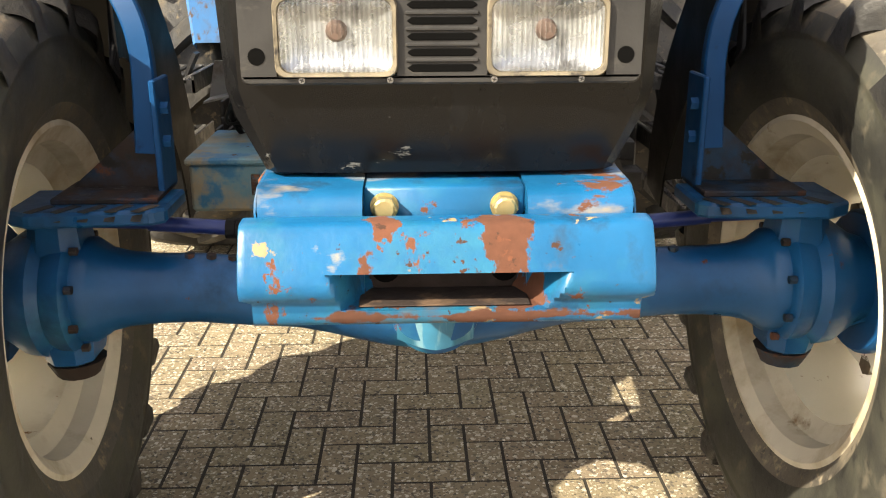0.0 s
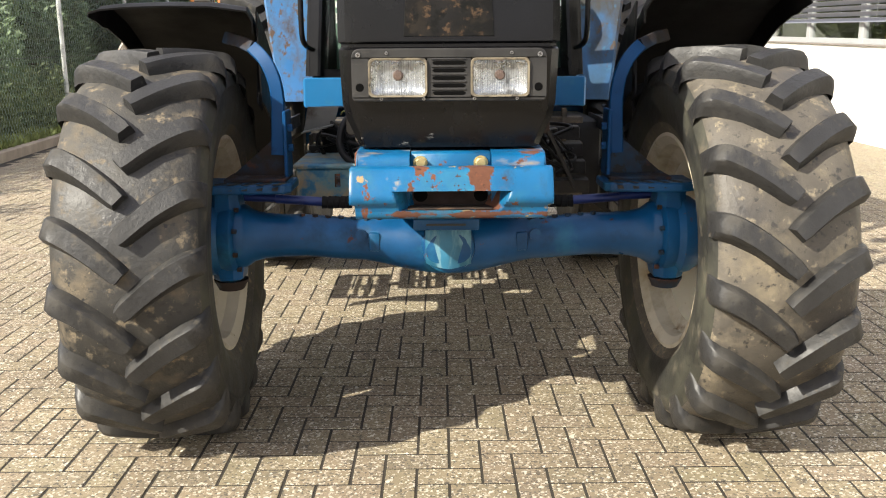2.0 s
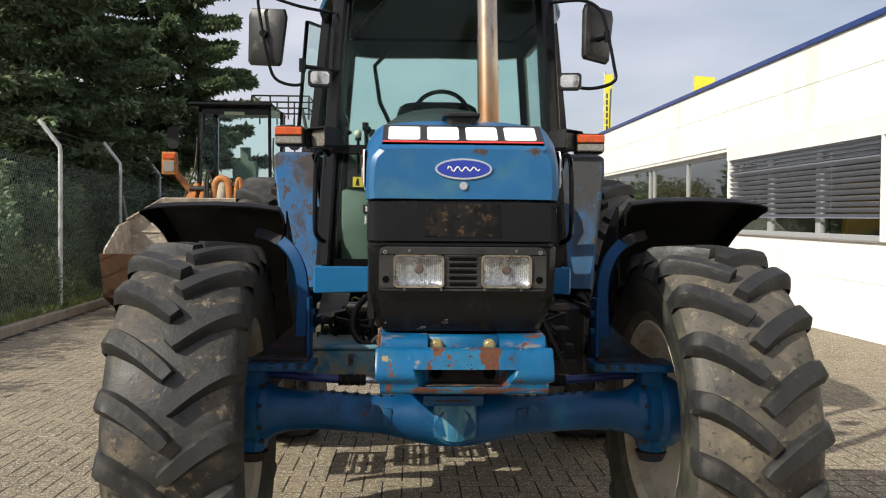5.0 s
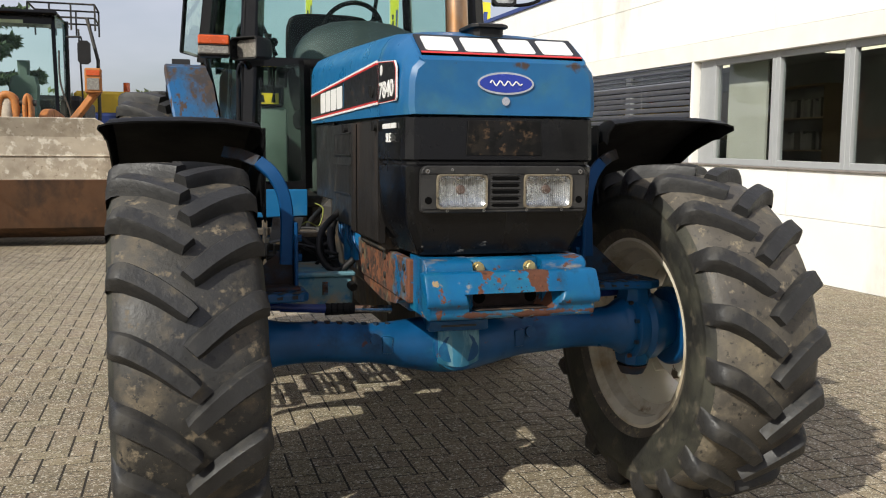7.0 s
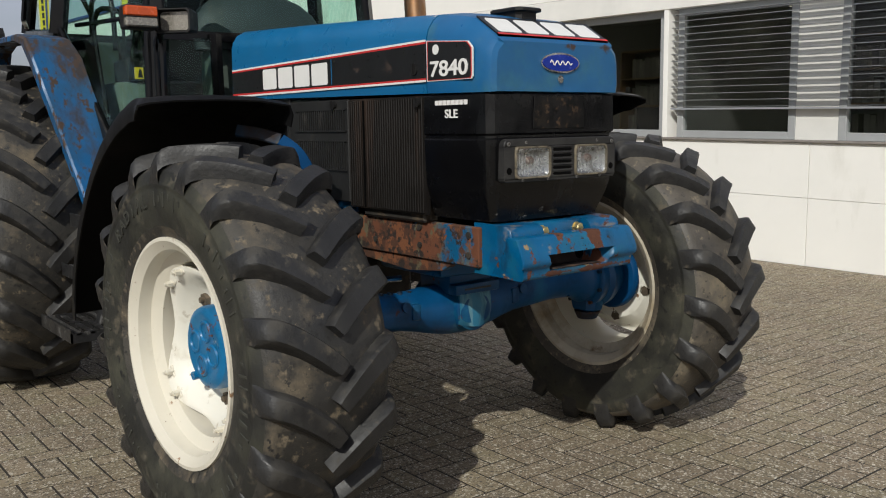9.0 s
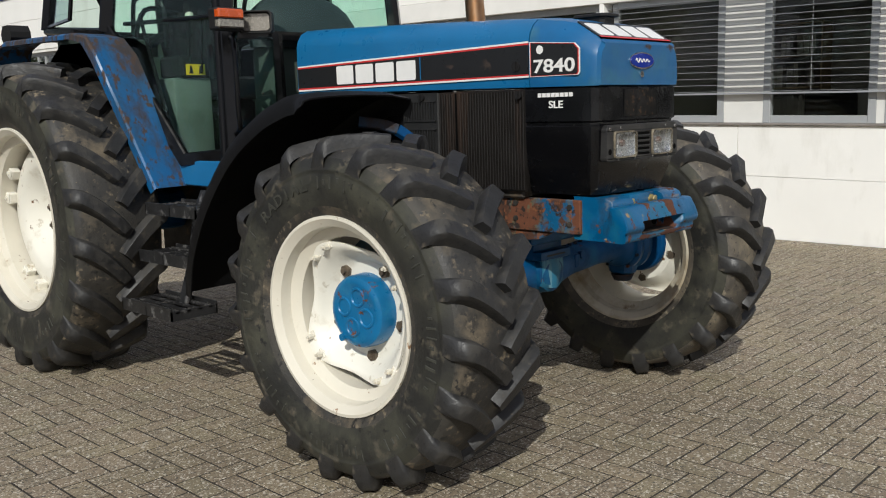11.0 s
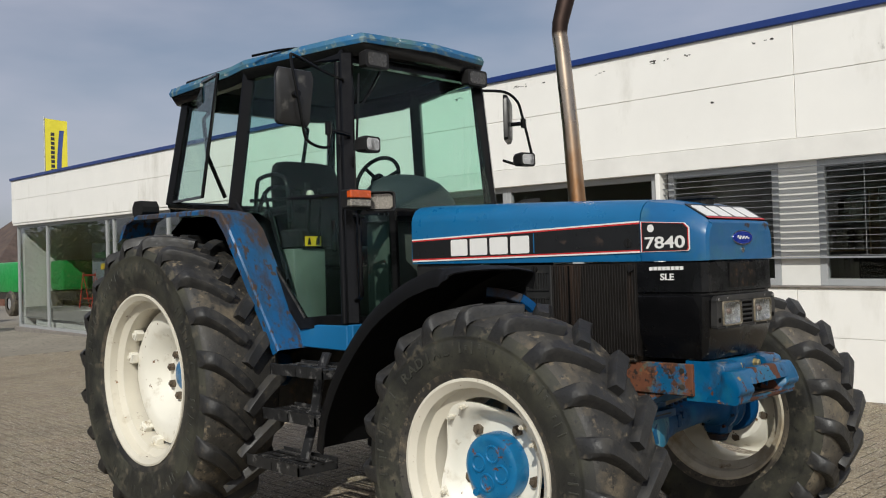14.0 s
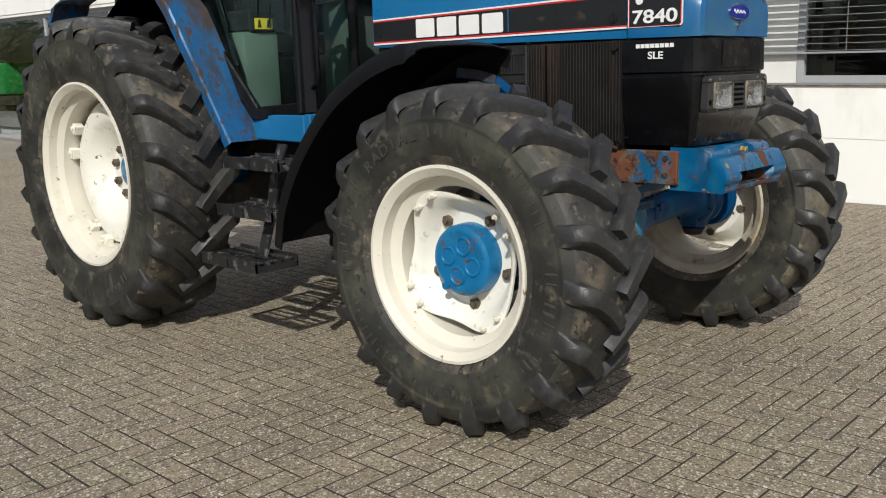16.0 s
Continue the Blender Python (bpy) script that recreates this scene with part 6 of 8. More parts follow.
loft(t, [[(0.36 * k * math.cos(a), 1.60 + 0.16 * (z - 1.80) + 0.142 * k * math.sin(a), z) for a in [2 * math.pi * i / 28 for i in range(28)]] for k, z in ((1.0, 1.78), (1.06, 1.86), (1.02, 1.92), (0.90, 1.985), (0.72, 2.035), (0.48, 2.068), (0.2, 2.082))])
part("instrument_hood", t, HOOD_GREY, cab_ob, "rounded grey instrument hood", 50)
t = bmesh.new()
lathe(t, [(0.013 * math.cos(a), 0.165 + 0.013 * math.sin(a)) for a in [2 * math.pi * i / 10 for i in range(10)]], 40, "z", (0, 0, 0), closed=True)
for a in (90, 210, 330):
    rod(t, (0, 0, -0.02), (0.165 * math.cos(radians(a)), 0.165 * math.sin(radians(a)), 0), 0.012, n=8)
rod(t, (0, 0, -0.03), (0, 0, 0.01), 0.05, n=16)
t.transform(pose(0, 1.925, 2.07, -58, 0, 0))
part("steering_wheel", t, SEAT, cab_ob, "black steering wheel", 50)
t = boxed(-0.25, 0.25, 2.25, 2.72, 1.52, 1.66, 0.05, 2)
loftb = bmesh.new()
loft(loftb, [[(x, 2.68 + (z - 1.6) * 0.16 + 0.05 * math.sin((z - 1.6) * 4.5) + dy - 0.06 * (abs(x) / 0.25) ** 2, z) for x, dy in rect(w, 0.11, 0.045)] for z, w in ((1.58, 0.44), (1.72, 0.53), (1.92, 0.57), (2.08, 0.57), (2.18, 0.56), (2.235, 0.52), (2.262, 0.44), (2.272, 0.34))])
add(t, loftb)
part("driver_seat", t, SEAT, cab_ob, "dark cloth driver seat", 40)
part("seat_base", boxed(-0.16, 0.16, 2.33, 2.62, 1.16, 1.53, 0.03), SEAT, cab_ob)
for sd in (-1, 1):
    t = bmesh.new()
    sweep(t, [(sd * 0.31, 2.76, 1.80), (sd * 0.31, 2.72, 1.90), (sd * 0.31, 2.40, 1.92), (sd * 0.31, 2.33, 1.90)], rect(0.07, 0.05, 0.015), smooth=3)
    part("armrest", t, SEAT, cab_ob, "black seat armrest", 40)
t = bmesh.new()
tube(t, [(-0.72, 2.30, 1.945), (-0.69, 2.0, 1.935), (-0.64, 1.52, 1.925)], 0.012, 8)
part("door_bar", t, CAB_BLACK, cab_ob, "black bar across the door")
t = bmesh.new()
tube(t, [(-0.60, 2.45, 1.66), (-0.60, 2.42, 2.02), (-0.60, 2.36, 2.10), (-0.60, 2.16, 2.10), (-0.60, 2.08, 2.03), (-0.60, 2.06, 1.80)], 0.014, 8, 4)
part("grab_loop", t, CAB_BLACK, cab_ob, "looped black grab rail", 60)
for sd in (-1, 1):
    part("side_console", boxed(*sorted((sd * 0.36, sd * 0.60)), 2.02, 3.05, 1.16, 1.638, 0.02, 2), CONSOLE, cab_ob, "grey green side console", 40)
    if sd > 0:
        part("trim_panel", boxed(*sorted((sd * 0.30, sd * 0.60)), 1.47, 1.52, 1.16, 1.52, 0.02), INTERIOR, cab_ob)
for x, y, z, mt in ((-0.50, 1.98, 1.95, CREAM), (-0.44, 1.95, 1.97, SEAT)):
    t = bmesh.new()
    rod(t, (x, y + 0.04, 1.66), (x, y, z), 0.007, n=8)
    part("gear_lever", t, CAB_BLACK, cab_ob)
    t = bmesh.new()
    lathe(t, [(-0.026, 0.0), (-0.02, 0.016), (0.0, 0.025), (0.02, 0.018), (0.026, 0.0)], 12, "z", (x, y, z + 0.02))
    part("lever_knob", t, mt, cab_ob, "round lever knob", 60)
for x, y, z in ((-0.45, 2.1, 2.0), (-0.50, 2.22, 1.95), (-0.42, 2.3, 1.98), (0.45, 2.2, 1.96)):
    t = bmesh.new()
    rod(t, (x, y, 1.63), (x * 1.02, y - 0.03, z), 0.009, n=8)
    rod(t, (x * 1.02, y - 0.03, z), (x * 1.02, y - 0.035, z + 0.05), 0.02, n=10)
    part("lever", t, SEAT, cab_ob, "black control lever")
part("switch_box", boxed(-0.56, -0.38, 2.005, 2.24, 1.637, 1.76, 0.015), SEAT, cab_ob, "dark switch box on the console")
part("warning_sticker", boxed(-0.530, -0.412, 1.999, 2.006, 1.652, 1.712), YELLOW, cab_ob, "yellow warning sticker with dark marks")
for xx in (-0.522, -0.462):
    t = bmesh.new()
    prism(t, [(xx + 0.008, 1.660), (xx + 0.034, 1.660), (xx + 0.026, 1.703), (xx + 0.016, 1.703)], "y", 1.9975, 2.0)
    part("sticker_mark", t, SEAT, cab_ob)
t = bmesh.new()
tube(t, [(-0.55, 2.0, 1.98), (-0.62, 2.25, 2.02), (-0.60, 2.45, 1.80)], 0.014, 8, 5)
tube(t, [(-0.70, 1.95, 1.45), (-0.66, 2.2, 1.9), (-0.62, 2.3, 2.0)], 0.011, 8, 4)
part("door_handle_rail", t, CAB_BLACK, cab_ob)
part("door_latch", boxed(-0.628, -0.606, 1.582, 1.614, 1.609, 1.788, 0.006), CAB_BLACK, cab_ob, "black upright door latch")
# aerial on the roof
t = bmesh.new()
tube(t, [(-0.585, 1.72, 2.775), (-0.62, 1.80, 2.815), (-0.69, 1.95, 2.828), (-0.78, 2.15, 2.815)], 0.008, 8, 4)
part("roof_aerial", t, CAB_BLACK, cab_ob)


# ---- ground ----
def paver(name, per):
    """Exposed-aggregate concrete: small pale and dark stones in a grey brown paste, each paver a little different in hue."""
    m = surface(name, (0.250, 0.204, 0.136), 0.85, 0, 0.18, 1.6, 0.9, 190, [((0.205, 0.168, 0.112), 0.9, 0.48, 0.66, 0.9, 160, None), ((0.15, 0.125, 0.092), 14, 0.56, 0.72, 0.9, 166, None)])
    nt = m.node_tree
    bs = nt.nodes["Principled BSDF"]
    base = bs.inputs["Base Color"].links[0].from_socket
    if per == "object":
        o = nt.nodes.new("ShaderNodeObjectInfo").outputs["Random"]
    else:
        o = nt.nodes.new("ShaderNodeNewGeometry").outputs["Random Per Island"]
    tone = ramp_node(nt, o, [(0.0, (0.84, 0.84, 0.86)), (0.25, (1.04, 1.04, 0.98)), (0.5, (0.94, 0.90, 0.92)), (0.75, (1.08, 1.06, 1.02)), (1.0, (0.98, 1.02, 0.95))])
    mm = nt.nodes.new("ShaderNodeMixRGB")
    mm.blend_type = "MULTIPLY"
    mm.inputs["Fac"].default_value = 1.0
    nt.links.new(base, mm.inputs["Color1"])
    nt.links.new(tone, mm.inputs["Color2"])
    base = mm.outputs["Color"]
    place = nt.nodes.new("ShaderNodeNewGeometry").outputs["Position"]
    for link in [k for k in nt.links if k.from_socket.name == "Object" and k.from_node.type == "TEX_COORD"]:
        nt.links.new(place, link.to_socket)
    for size, stops in ((150.0, [(0.0, 0.0), (0.66, 0.0), (0.72, 0.7), (1.0, 0.9)]), (95.0, [(0.0, 0.0), (0.86, 0.0), (0.90, 0.7), (1.0, 0.9)])):
        cell = nt.nodes.new("ShaderNodeTexVoronoi")
        cell.inputs["Scale"].default_value = size
        nt.links.new(place, cell.inputs["Vector"])
        sep = nt.nodes.new("ShaderNodeSeparateColor")
        nt.links.new(cell.outputs["Color"], sep.inputs["Color"])
        mask = ramp_node(nt, sep.outputs["Red"], stops)
        stone = ramp_node(nt, sep.outputs["Green"], [(0.0, (0.055, 0.048, 0.040)), (0.34, (0.10, 0.085, 0.064)), (0.48, (0.30, 0.24, 0.16)), (0.66, (0.44, 0.39, 0.30)), (1.0, (0.70, 0.65, 0.55))])
        base = mix_node(nt, mask, base, stone)
    nt.links.new(base, bs.inputs["Base Color"])
    return m


BRICK = paver("grey_brown_paver", "island")
BRICK_ONE = paver("grey_brown_paver_single", "object")
JOINT = surface("sandy_joint", (0.030, 0.025, 0.018), 0.95, 0, 0.3, 5.0, 0.5, 90)
FAR_PAVING = surface("far_paving", (0.27, 0.24, 0.19), 0.9, 0, 0.15, 0.6, 0.5, 9, [((0.12, 0.11, 0.09), 9, 0.55, 0.62, 0.9, 165, None)])
GRASS_EARTH = surface("weedy_earth", (0.10, 0.11, 0.045), 0.95, 0, 0.4, 2.0, 0.8, 20, [((0.16, 0.13, 0.08), 3, 0.5, 0.65, 0.95, 167, None)])
KERB = surface("concrete_kerb", (0.30, 0.25, 0.19), 0.9, 0, 0.2, 4.0, 0.4, 60)
t = bmesh.new()
box(t, -400, 400, -400, 400, -0.4, -0.016)
solid("ground", t, FAR_PAVING, "wide sheet of grey brown paving and earth", "ground", kind="structure")
solid("paving_bed", boxed(-5.6, 5.78, -6.0, 16.0, -0.0155, -0.0006), JOINT, "dark sandy joints between pavers", "paving bed", kind="structure")

S = 0.1052


def kerb_x(y):
    return -5.42 - 0.075 * (y - 10.2)


GAP, CH = 0.0042, 0.0015
PX, PY = -0.003, 0.0135


def brick_verts(x0, x1, y0, y1, dz):
    a = [(x0 + GAP, y0 + GAP), (x1 - GAP, y0 + GAP), (x1 - GAP, y1 - GAP), (x0 + GAP, y1 - GAP)]
    b = [(x0 + GAP + CH, y0 + GAP + CH), (x1 - GAP - CH, y0 + GAP + CH), (x1 - GAP - CH, y1 - GAP - CH), (x0 + GAP + CH, y1 - GAP - CH)]
    return [(x, y, -0.0125) for x, y in a] + [(x, y, dz - 0.003) for x, y in a] + [(x, y, dz) for x, y in b]


BF = [(8, 9, 10, 11), (4, 5, 9, 8), (5, 6, 10, 9), (6, 7, 11, 10), (7, 4, 8, 11), (0, 1, 5, 4), (1, 2, 6, 5), (2, 3, 7, 6), (3, 0, 4, 7)]
rnd = random.Random(5)
allv, allf, single = [], [], []
for i in range(-60, 58):
    for j in range(-60, 156):
        k = (i + j + 2) % 4
        if k == 0:
            x0, x1, y0, y1 = PX + i * S, PX + (i + 2) * S, PY + j * S, PY + (j + 1) * S
        elif k == 3:
            x0, x1, y0, y1 = PX + i * S, PX + (i + 1) * S, PY + (j - 1) * S, PY + (j + 1) * S
        else:
            continue
        cx, cy = (x0 + x1) / 2, (y0 + y1) / 2
        if not (kerb_x(cy) + 0.11 < cx < 5.70 and -6 < cy < 16):
            continue
        dz = rnd.uniform(0.0006, 0.0020)
        if -0.96 < cx < 0.96 and -1.35 < cy < 2.05:
            single.append((cx, cy, k == 0, dz))
            continue
        n0 = len(allv)
        allv.extend(brick_verts(x0, x1, y0, y1, dz))
        allf.extend([tuple(n0 + q for q in f) for f in BF])
me = bpy.data.meshes.new("paving")
me.from_pydata(allv, [], allf)
me.materials.append(BRICK)
paving = tagged(new("pavement", me), "grey brown concrete pavers laid in herringbone", "pavement", kind="structure")

# ---- building ----
WALL = surface("white_render", (0.86, 0.845, 0.80), 0.75, 0, 0.03, 1.0, 0.1, 30, [((0.66, 0.64, 0.58), 1.2, 0.55, 0.75, 0.85, 171, (1, 1, 0.35)), ((0.42, 0.40, 0.36), 5, 0.72, 0.80, 0.9, 173, (1, 1, 0.5)), ((0.50, 0.48, 0.40), 5, 0.69, 0.82, 0.85, 175, (1, 1, 0.22))])
CHIP = surface("bare_chip", (0.09, 0.085, 0.075), 0.8, 0, 0.3, 20, 0.1, 60)
LINTEL = surface("grey_white_lintel", (0.79, 0.775, 0.73), 0.7, 0, 0.06, 2.0, 0.15, 40)
COPING = surface("dark_blue_coping", (0.018, 0.045, 0.20), 0.4, 0.2, 0.1, 3.0, 0.02, 40)
ALU = surface("grey_white_window_frame", (0.38, 0.39, 0.395), 0.4, 0.1, 0.04, 5.0, 0.03, 40)
SILL_M = surface("stone_sill", (0.22, 0.20, 0.18), 0.7, 0, 0.2, 8.0, 0.2, 60)
SLAT = surface("blind_slat", (0.24, 0.255, 0.31), 0.45, 0.3, 0.08, 6.0, 0.02, 40)
SLAT_PALE = surface("pale_blind_slat", (0.34, 0.35, 0.37), 0.45, 0.2, 0.08, 6.0, 0.02, 40)
PIER = surface("pale_window_panel", (0.72, 0.71, 0.67), 0.6, 0, 0.05, 3.0, 0.05, 40)
OFFICE_LIGHT = bpy.data.materials.new("office_tube_light")
OFFICE_LIGHT.use_nodes = True
OFFICE_LIGHT.node_tree.nodes["Principled BSDF"].inputs["Emission Color"].default_value = (1.0, 0.86, 0.60, 1)
OFFICE_LIGHT.node_tree.nodes["Principled BSDF"].inputs["Emission Strength"].default_value = 1.6
WIN_GLASS = glass("window_glass", (0.80, 0.83, 0.82), 0.02, 0.7)
ROOM = surface("dim_room_paint", (0.30, 0.295, 0.275), 0.85, 0, 0.15, 2.0, 0.05, 30)
CURTAIN = surface("pale_curtain", (0.55, 0.54, 0.48), 0.9, 0, 0.08, 3.0, 0.1, 40)
GREEN_M = surface("green_machine_paint", (0.015, 0.30, 0.055), 0.4, 0, 0.12, 3.0, 0.05, 40)
RED_M = surface("red_paint", (0.42, 0.03, 0.02), 0.5, 0, 0.1, 4.0, 0.05, 40)
WX = 5.70
LIFT = Matrix(((1, 0, 0, 0), (0, 1, 0, 0), (0, 0.0155, 1, -0.0155), (0, 0, 0, 1)))


def bpart(name, bm, mat, parent, label="", smooth=None):
    bm.transform(LIFT)
    return part(name, bm, mat, parent, label, smooth)


bld = thing("building", (WX + 4, 8, 0), "long white single-storey building with a dark blue roof edge", "building", kind="structure")
# lower wall panels between joints
ys = [-12, -5.9, -2.1, 1.74, 5.55, 9.35, 13.10]
for a, b2 in zip(ys, ys[1:]):
    for z0, z1 in ((-0.45, 0.632), (0.636, 1.155)):
        bpart("wall_panel", boxed(WX, WX + 0.25, a + 0.003, b2 - 0.003, z0, z1, 0.002), WALL, bld, "white rendered wall panel")
bpart("wall_core", boxed(WX + 0.02, WX + 0.24, -12, 13.08, -0.3, 1.12), WALL, bld)
# upper fascia panels
ys2 = [-12, -6.0, 1.68, 9.38, 17.1, 25.3]
for a, b2 in zip(ys2, ys2[1:]):
    for z0, z1 in ((2.762, 3.441), (3.447, 4.01)):
        bpart("fascia_panel", boxed(WX - 0.02, WX + 0.25, a + 0.004, b2 - 0.004, z0, z1, 0.003), WALL, bld, "white rendered fascia panel")
# rows of flaked paint under the roof edge
rng = random.Random(77)
t = bmesh.new()
for y0, y1, z, n in ((5.40, 5.64, 3.885, 9), (5.10, 5.18, 3.88, 2), (4.12, 4.40, 3.865, 4), (3.16, 3.46, 3.865, 10), (2.88, 3.02, 3.88, 5), (6.6, 6.9, 3.88, 6), (1.9, 2.2, 3.87, 5), (2.64, 2.68, 3.282, 2)):
    for k in range(n):
        y, zz, w, h = rng.uniform(y0, y1), z + rng.gauss(0, 0.010), rng.uniform(0.008, 0.034), rng.uniform(0.005, 0.013)
        loft(t, [[(x, y + w * math.cos(a) * r, zz + h * math.sin(a) * r) for a, r in zip((0.2, 1.3, 2.4, 3.3, 4.2, 5.4), [rng.uniform(0.6, 1.1)] * 3 + [rng.uniform(0.6, 1.1)] * 3)] for x in (WX - 0.019, WX - 0.0206)])
tagged(bpart("paint_flake", t, CHIP, bld, "small dark chips in the white paint"), kind="stuff")
bpart("fascia_core", boxed(WX + 0.0, WX + 0.24, -12, 25.28, 2.7, 4.0), WALL, bld)
bpart("coping", boxed(WX - 0.06, WX + 0.30, -12, 25.34, 4.01, 4.09, 0.006), COPING, bld, "dark blue metal roof edge")
bpart("lintel", boxed(WX - 0.035, WX + 0.25, -12, 13.12, 2.515, 2.755, 0.004), LINTEL, bld, "grey white lintel band")
bpart("window_sill", boxed(WX - 0.03, WX + 0.25, -12, 13.10, 1.157, 1.178, 0.003), SILL_M, bld)
bpart("roof", boxed(WX + 0.25, WX + 9, -12, 25.3, 3.85, 3.98), SILL_M, bld)
bpart("end_wall", boxed(WX + 0.25, WX + 9, 25.1, 25.3, -0.5, 3.9), WALL, bld)
bpart("back_wall", boxed(WX + 8.8, WX + 9, -12, 25.1, -0.5, 3.9), WALL, bld)
bpart("near_end_wall", boxed(WX + 0.25, WX + 9, -12.2, -12, -0.5, 3.9), WALL, bld)
bpart("room_back", boxed(WX + 3.2, WX + 3.3, -12, 13.0, 0.0, 3.8), ROOM, bld)
bpart("room_floor", boxed(WX + 0.25, WX + 8.8, -12, 25.1, 0.0, 0.3), ROOM, bld)
bpart("room_ceiling", boxed(WX + 0.25, WX + 8.8, -12, 25.1, 2.75, 2.8), ROOM, bld)
bpart("room_divider", boxed(WX + 0.3, WX + 4.0, 13.05, 13.15, 0.0, 3.8), ROOM, bld)
bpart("room_divider", boxed(WX + 0.3, WX + 4.0, 3.38, 3.44, 0.3, 2.75), ROOM, bld)


def window(y0, y1, fw=0.075, parts_y=()):
    w = boxed(WX + 0.085, WX + 0.10, y0 + 0.01, y1 - 0.01, 1.20, 2.50)
    wo = bpart("window_pane", w, WIN_GLASS, bld, "dark reflecting window pane")
    wo.visible_shadow = False
    t = bmesh.new()
    for a, b3 in ((y0, y0 + fw), (y1 - fw, y1), *((p - fw / 2, p + fw / 2) for p in parts_y)):
        box(t, WX + 0.05, WX + 0.13, a, b3, 1.178, 2.515, 0.004)
    box(t, WX + 0.052, WX + 0.128, y0 + fw, y1 - fw, 1.178, 1.178 + fw, 0.004)
    box(t, WX + 0.052, WX + 0.128, y0 + fw, y1 - fw, 2.515 - fw, 2.515, 0.004)
    bpart("window_frame", t, ALU, bld, "white metal window frame")


def pier(y0, y1, mat=PIER):
    bpart("window_pier", boxed(WX + 0.06, WX + 0.2, y0, y1, 1.178, 2.515, 0.003), mat, bld, "pale panel between the windows")


def blind(y0, y1, z0, z1, tilt, pitch=0.068, wide=0.062, mat=SLAT):
    t = bmesh.new()
    n = int((z1 - z0) / pitch)
    for k in range(n + 1):
        z = z0 + k * pitch
        obox(t, pose(WX + 0.005, (y0 + y1) / 2, z, 0, tilt, 0), wide, y1 - y0, 0.0035)
    box(t, WX - 0.02, WX + 0.02, y0, y1, z0 - 0.03, z0 - 0.012)
    bpart("blind_slats", t, mat, bld, "grey outdoor slatted blind")
    for y in (y0 + 0.25 * (y1 - y0), y0 + 0.75 * (y1 - y0)):
        bpart("blind_cord", boxed(WX - 0.002, WX + 0.002, y - 0.002, y + 0.002, z0, z1), ALU, bld)


# bay with two dark windows, bays with blinds on either side
for a, b2 in ((-12, -7.5), (-7.4, -3.9), (-3.8, -1.72), (-1.32, 0.32 - 0.0), (0.40 - 0.0, 1.50), (1.93, 3.30)):
    window(a, b2)
pier(1.50, 1.93)
pier(-1.72, -1.32)
pier(0.32, 0.40)
for y in (3.40, 7.56, 13.06):
    bpart("white_post", boxed(WX - 0.03, WX + 0.15, y - 0.03, y + 0.03, 1.178, 2.515, 0.004), WALL, bld, "white post between window bays")
window(3.46, 4.70)
window(4.70, 5.90)
window(5.90, 7.20)
pier(7.20, 7.50, ALU)
window(7.62, 9.5)
window(9.5, 11.3)
window(11.3, 13.0)
blind(-6.0, 3.33, 1.50, 2.50, 0, wide=0.052, mat=SLAT_PALE)
blind(7.64, 13.0, 1.50, 2.24, 50, 0.081, 0.071)
blind(7.64, 13.0, 2.29, 2.50, 8, 0.066, 0.07)
bpart("curtain", boxed(WX + 0.3, WX + 0.33, 6.4, 7.2, 1.2, 2.5), CURTAIN, bld, "pale curtain")

# furniture in the offices behind the windows
OAK = surface("pale_oak_board", (0.34, 0.25, 0.15), 0.6, 0, 0.15, 3.0, 0.1, 40, stretch=(1, 6, 1))
BINDER = surface("mixed_binder_card", (0.30, 0.29, 0.27), 0.7, 0, 0.2, 5.0, 0.05, 40, per="object")


def office_shelf(x, y, wide, z0, z1, rows, seed):
    rng = random.Random(seed)
    sh = thing("office_shelf", (x, y, z0), "pale wooden office shelf with binders inside the building", "shelf", "shelves in the offices")
    for yy in (y - wide / 2, y + wide / 2 - 0.02):
        part("side_board", boxed(x, x + 0.32, yy, yy + 0.02, z0, z1), OAK, sh)
    for k in range(rows + 1):
        zz = z0 + (z1 - z0 - 0.02) * k / rows
        part("shelf_board", boxed(x + 0.002, x + 0.318, y - wide / 2 + 0.021, y + wide / 2 - 0.021, zz, zz + 0.02), OAK, sh)
        if k < rows:
            yy = y - wide / 2 + 0.04
            while yy < y + wide / 2 - 0.15:
                w = rng.uniform(0.05, 0.09)
                if rng.random() < 0.75:
                    part("binder", boxed(x + 0.03, x + 0.27, yy, yy + w - 0.004, zz + 0.021, zz + 0.021 + min(rng.uniform(0.24, 0.31), (z1 - z0) / rows - 0.05)), BINDER, sh)
                yy += w


def office_desk(x, y, wide, z):
    dk = thing("office_desk", (x, y, z), "pale office desk with a screen inside the building", "desk", "desks in the offices")
    part("desk_top", boxed(x, x + 0.75, y - wide / 2, y + wide / 2, z + 0.72, z + 0.75, 0.004), OAK, dk)
    for yy in (y - wide / 2 + 0.05, y + wide / 2 - 0.10):
        part("desk_leg", boxed(x + 0.05, x + 0.70, yy, yy + 0.05, z, z + 0.72), ALU, dk)
    part("screen", boxed(x + 0.30, x + 0.33, y - 0.28, y + 0.28, z + 0.86, z + 1.20, 0.006), SEAT, dk, "dark computer screen")
    part("screen_foot", boxed(x + 0.22, x + 0.42, y - 0.12, y + 0.12, z + 0.75, z + 0.765), SEAT, dk)
    part("screen_stem", boxed(x + 0.30, x + 0.33, y - 0.03, y + 0.03, z + 0.765, z + 0.87), SEAT, dk)


